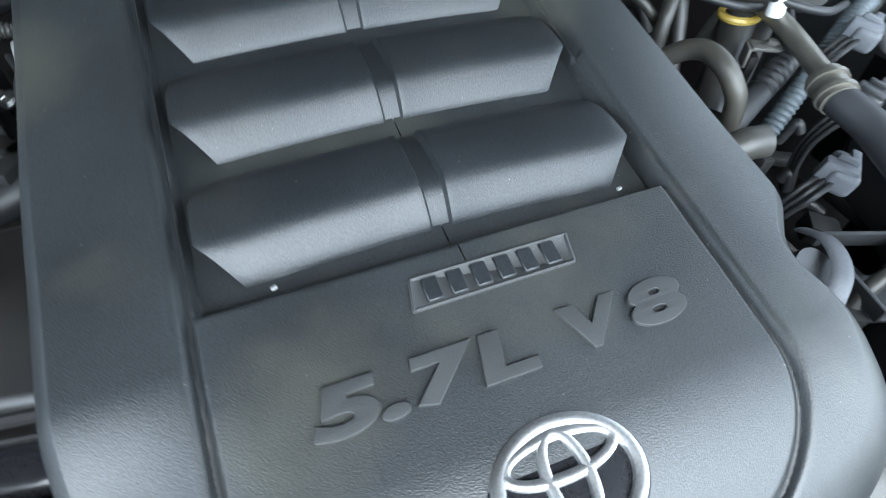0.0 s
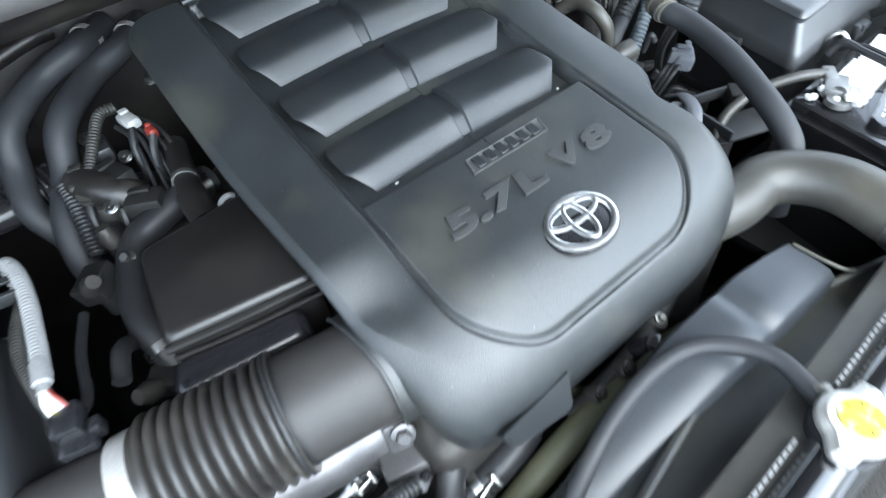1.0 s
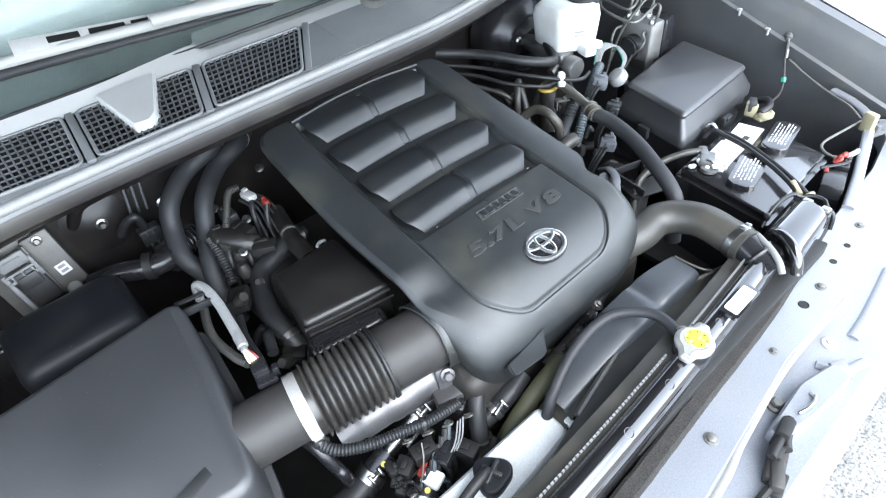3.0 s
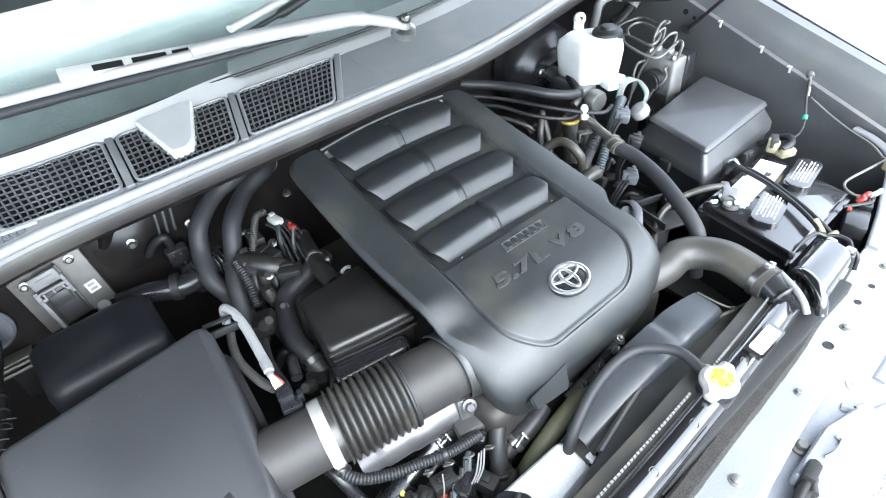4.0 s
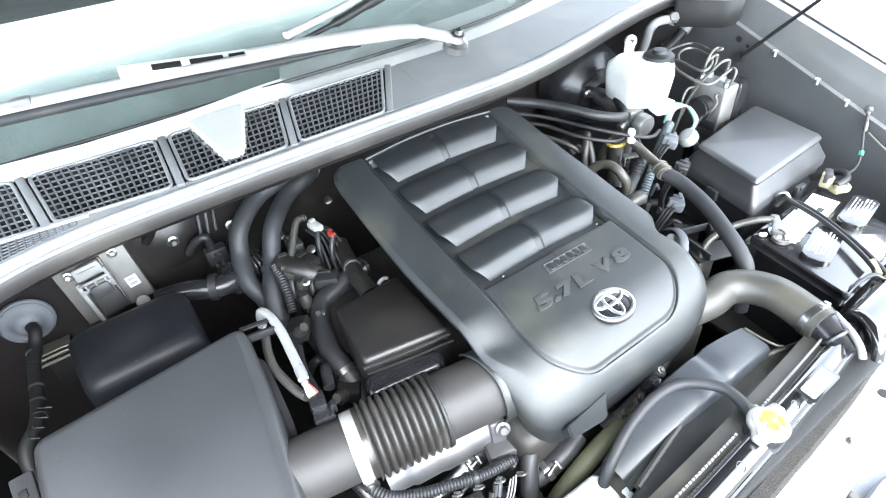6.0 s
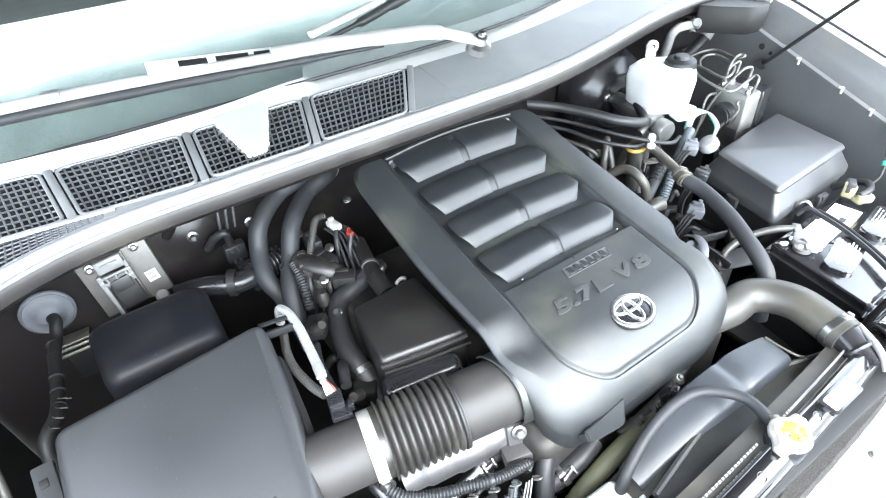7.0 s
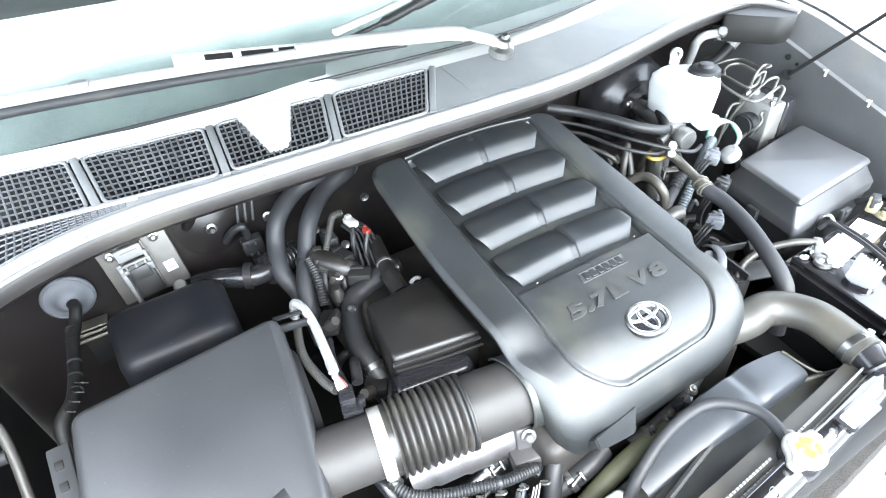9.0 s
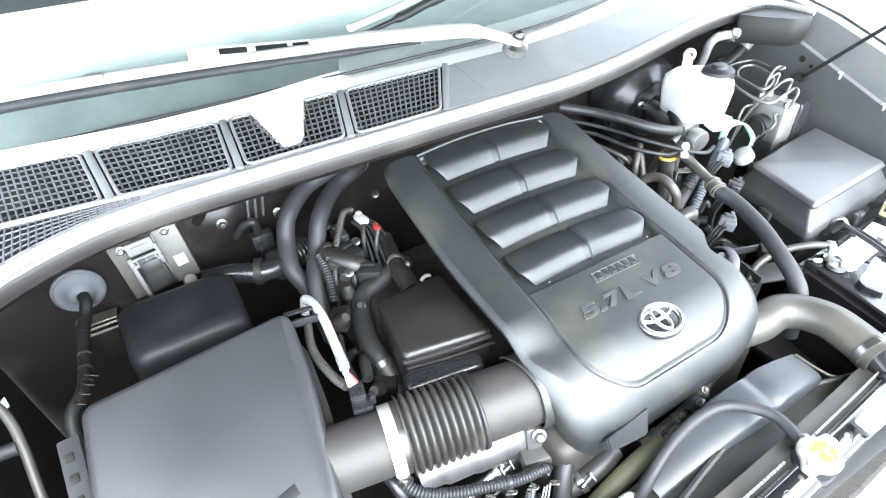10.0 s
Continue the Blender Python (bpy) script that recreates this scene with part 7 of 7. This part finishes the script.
for x, z in ((-0.795, 1.035), (-0.70, 1.052)):
    part("bolt", bolt((x, 0.775, z), (0, -1, 0.2), 0.007, 0.01), M_STEEL, ecu)
rib = thing("firewall_bracket", (-0.54, 0.78, 1.02), "pressed dark steel bracket with a bright bolt", "bracket")
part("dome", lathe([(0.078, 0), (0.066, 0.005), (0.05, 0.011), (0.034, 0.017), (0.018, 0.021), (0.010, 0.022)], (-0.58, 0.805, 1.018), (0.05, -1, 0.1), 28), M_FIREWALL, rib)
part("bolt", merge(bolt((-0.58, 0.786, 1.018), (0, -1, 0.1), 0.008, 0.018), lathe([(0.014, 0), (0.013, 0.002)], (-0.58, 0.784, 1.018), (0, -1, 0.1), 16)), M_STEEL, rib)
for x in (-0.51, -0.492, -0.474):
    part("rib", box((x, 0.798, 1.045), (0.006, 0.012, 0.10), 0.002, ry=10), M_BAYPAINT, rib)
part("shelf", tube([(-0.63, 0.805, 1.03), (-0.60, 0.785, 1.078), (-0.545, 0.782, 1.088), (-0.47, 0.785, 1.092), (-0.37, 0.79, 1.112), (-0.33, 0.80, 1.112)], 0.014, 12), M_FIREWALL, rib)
part("stud", bolt((-0.448, 0.785, 1.0), (0, -1, 0.1), 0.009, 0.016), M_STEEL, rib)
hc = thing("wire_connector", (-0.50, 0.76, 0.93), "black harness connector on the firewall", "connector", group="wire connectors")
part("shell", merge(box((-0.505, 0.765, 0.95), (0.05, 0.03, 0.045), 0.005), box((-0.50, 0.77, 0.90), (0.035, 0.03, 0.05), 0.005)), M_PLASTIC, hc)
part("clip", merge(*[box((-0.515 + 0.015 * k, 0.748, 0.962 - 0.03 * j), (0.006, 0.006, 0.008), 0.001) for k in range(2) for j in range(2)]), M_STEEL, hc)
part("lead", tube([(-0.51, 0.765, 0.975), (-0.515, 0.76, 1.01), (-0.54, 0.77, 1.0), (-0.56, 0.785, 0.97)], 0.010, 10), M_RUBBER, hc)
stay = thing("firewall_stay", (-0.895, 0.77, 0.875), "ribbed pale steel stay below the grommet", "bracket")
part("plate", box((-0.895, 0.775, 0.885), (0.075, 0.05, 0.004), 0.001, rx=-12), M_ACPIPE, stay)
for k in range(2):
    part("rib", box((-0.895, 0.752 - 0.010 * k, 0.879 - 0.008 * k), (0.075, 0.006, 0.006), 0.001, rx=-12), M_ACPIPE, stay)
part("leg", box((-0.895, 0.79, 0.82), (0.05, 0.03, 0.11), 0.003), M_DARK, stay)
tag = thing("wing_hose", (-1.0, 0.39, 0.98), "thin grey hose clipped to the inner wing", "hose")
part("tube", tube([(-1.045, 0.47, 1.06), (-1.01, 0.435, 1.02), (-1.0, 0.39, 0.977), (-1.0, 0.335, 0.92), (-1.0, 0.28, 0.85)], 0.008, 10), M_HOSE, tag)
part("clip", tube([(-1.14, 0.40, 0.975), (-1.005, 0.39, 0.977)], 0.012, 10, straight=True), M_RUBBER, tag)
part("tag", moved(box((0, 0, 0), (0.040, 0.022, 0.002), 0.0005), pose(-1.022, 0.452, 1.012, 10, -25, 12)), M_LABEL, tag, "white paper tag")
rv = thing("fusible_plug", (0.05, 0.6, 1.17), "yellowed plastic plug under the cowl edge", "plug")
part("body", merge(rod((-0.06, 0.60, 1.205), (-0.035, 0.595, 1.21), 0.012, 12), box((-0.03, 0.60, 1.21), (0.02, 0.02, 0.02), 0.004)), M_BRASS, rv)
part("collar", rod((-0.075, 0.61, 1.20), (-0.06, 0.605, 1.203), 0.016, 14), M_ALU, rv)

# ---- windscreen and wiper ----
tongue = part("centre_tongue", slab(rounded([(-0.474, 0.655), (-0.360, 0.662), (-0.412, 0.522), (-0.428, 0.505), (-0.455, 0.508)], 0.008, 4), [(0, 1.295), (0, lambda x, y: 1.309 + 0.10 * (y - 0.5)), (0.003, lambda x, y: 1.312 + 0.10 * (y - 0.5))]), M_SUNPALE, cowl)
base_y = lambda x: 0.690 + 0.04 * x * x + 0.14 * smooth01(0.1, 0.98, x)
screen = thing("windscreen", (0, 0.9, 1.4), "slightly green tinted windscreen above the cowl", "windscreen")
bm = bmesh.new()
grid = []
for i in range(31):
    x = -1.05 + 2.1 * i / 30
    grid.append([bm.verts.new((x, base_y(x) + d, 1.326 + 0.60 * d - 0.01 * x * x)) for d in (-0.04, 0.2, 0.5, 0.9, 1.4)])
for a, b in zip(grid, grid[1:]):
    for k in range(4):
        bm.faces.new((a[k], b[k], b[k + 1], a[k + 1]))
bmesh.ops.recalc_face_normals(bm, faces=bm.faces)
bmesh.ops.solidify(bm, geom=bm.faces[:], thickness=0.005)
pane = part("pane", bm, M_GLASS, screen)
pane.visible_shadow = False
part("edge_seal", tube([(x / 10, base_y(x / 10) + 0.004, 1.329 - 0.0001 * x * x) for x in range(-10, 11)], 0.004, 8), M_RUBBER, screen, "thin black rubber edge seal")
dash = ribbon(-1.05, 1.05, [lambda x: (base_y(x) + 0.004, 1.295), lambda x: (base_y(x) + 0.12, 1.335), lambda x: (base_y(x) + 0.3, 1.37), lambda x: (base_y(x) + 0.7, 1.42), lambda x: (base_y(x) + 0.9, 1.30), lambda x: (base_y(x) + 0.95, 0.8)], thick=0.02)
tagged(part("dashboard", dash, M_DASH), "pale green-grey dashboard top behind the windscreen", "dashboard", kind="structure")
tagged(part("cabin_back", merge(box((0, 2.2, 1.5), (2.1, 0.04, 1.2), 0.01), box((0, 1.9, 2.12), (2.1, 0.9, 0.04), 0.01)), M_DARK), "dark cabin behind the windscreen", "cabin", kind="structure")

wiper = thing("windscreen_wiper", (-0.2, 0.62, 1.38), "wiper arm and blade on the windscreen, painted pale for sunlight", "wiper")
part("pivot", merge(lathe([(0.028, 0), (0.026, 0.014), (0.016, 0.02), (0.012, 0.032)], (0.085, 0.558, 1.345), (0, -0.35, 0.94), 20), bolt((0.085, 0.546, 1.376), (0, -0.35, 0.94), 0.009, 0.012)), M_STEEL, wiper)
# Arm, blades and spoiler get the same pale colour in place of sunlight.
part("arm", tube([(0.085, 0.558, 1.365), (0.05, 0.575, 1.378), (0.0, 0.60, 1.392), (-0.08, 0.615, 1.400), (-0.2, 0.635, 1.408), (-0.33, 0.652, 1.415)], [0.018, 0.018, 0.023, 0.024, 0.022, 0.018], 12, flat=0.6), M_SUNPALE, wiper)
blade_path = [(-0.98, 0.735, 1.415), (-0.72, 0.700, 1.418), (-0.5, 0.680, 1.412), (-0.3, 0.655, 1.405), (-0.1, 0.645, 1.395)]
part("blade_back", tube(blade_path, 0.013, 10, sub=10, flat=0.7), M_SUNPALE, wiper)
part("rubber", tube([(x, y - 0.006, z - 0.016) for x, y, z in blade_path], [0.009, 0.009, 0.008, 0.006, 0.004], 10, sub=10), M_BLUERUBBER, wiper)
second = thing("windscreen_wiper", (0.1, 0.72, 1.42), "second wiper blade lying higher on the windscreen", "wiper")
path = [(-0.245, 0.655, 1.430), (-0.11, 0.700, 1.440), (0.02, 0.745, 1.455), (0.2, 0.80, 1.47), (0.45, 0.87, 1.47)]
part("blade_back", tube(path, 0.010, 10, sub=10, flat=0.7), M_SUNPALE, second)
# Rubber made extra thick to add the darkness of the glass below this blade.
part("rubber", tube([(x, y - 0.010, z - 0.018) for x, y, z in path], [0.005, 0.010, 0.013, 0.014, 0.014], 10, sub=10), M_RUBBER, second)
spoiler = part("spoiler", moved(box((0, 0, 0), (0.29, 0.028, 0.006), 0.002), pose(-0.402, 0.678, 1.4155, 40, 6, -3)), M_SUNPALE, wiper, "slotted pale spoiler of the blade")
for k, w in enumerate((0.050, 0.060, 0.060)):
    part("slot", moved(box((-0.066 + 0.0705 * k, 0.001, 0.0032), (w, 0.0125, 0.0012), 0.0003), pose(-0.402, 0.678, 1.4155, 40, 6, -3)), M_DARK, spoiler)
part("end_cap", box((-0.70, 0.694, 1.424), (0.03, 0.02, 0.014), 0.004, rz=-7), M_COWL, wiper)
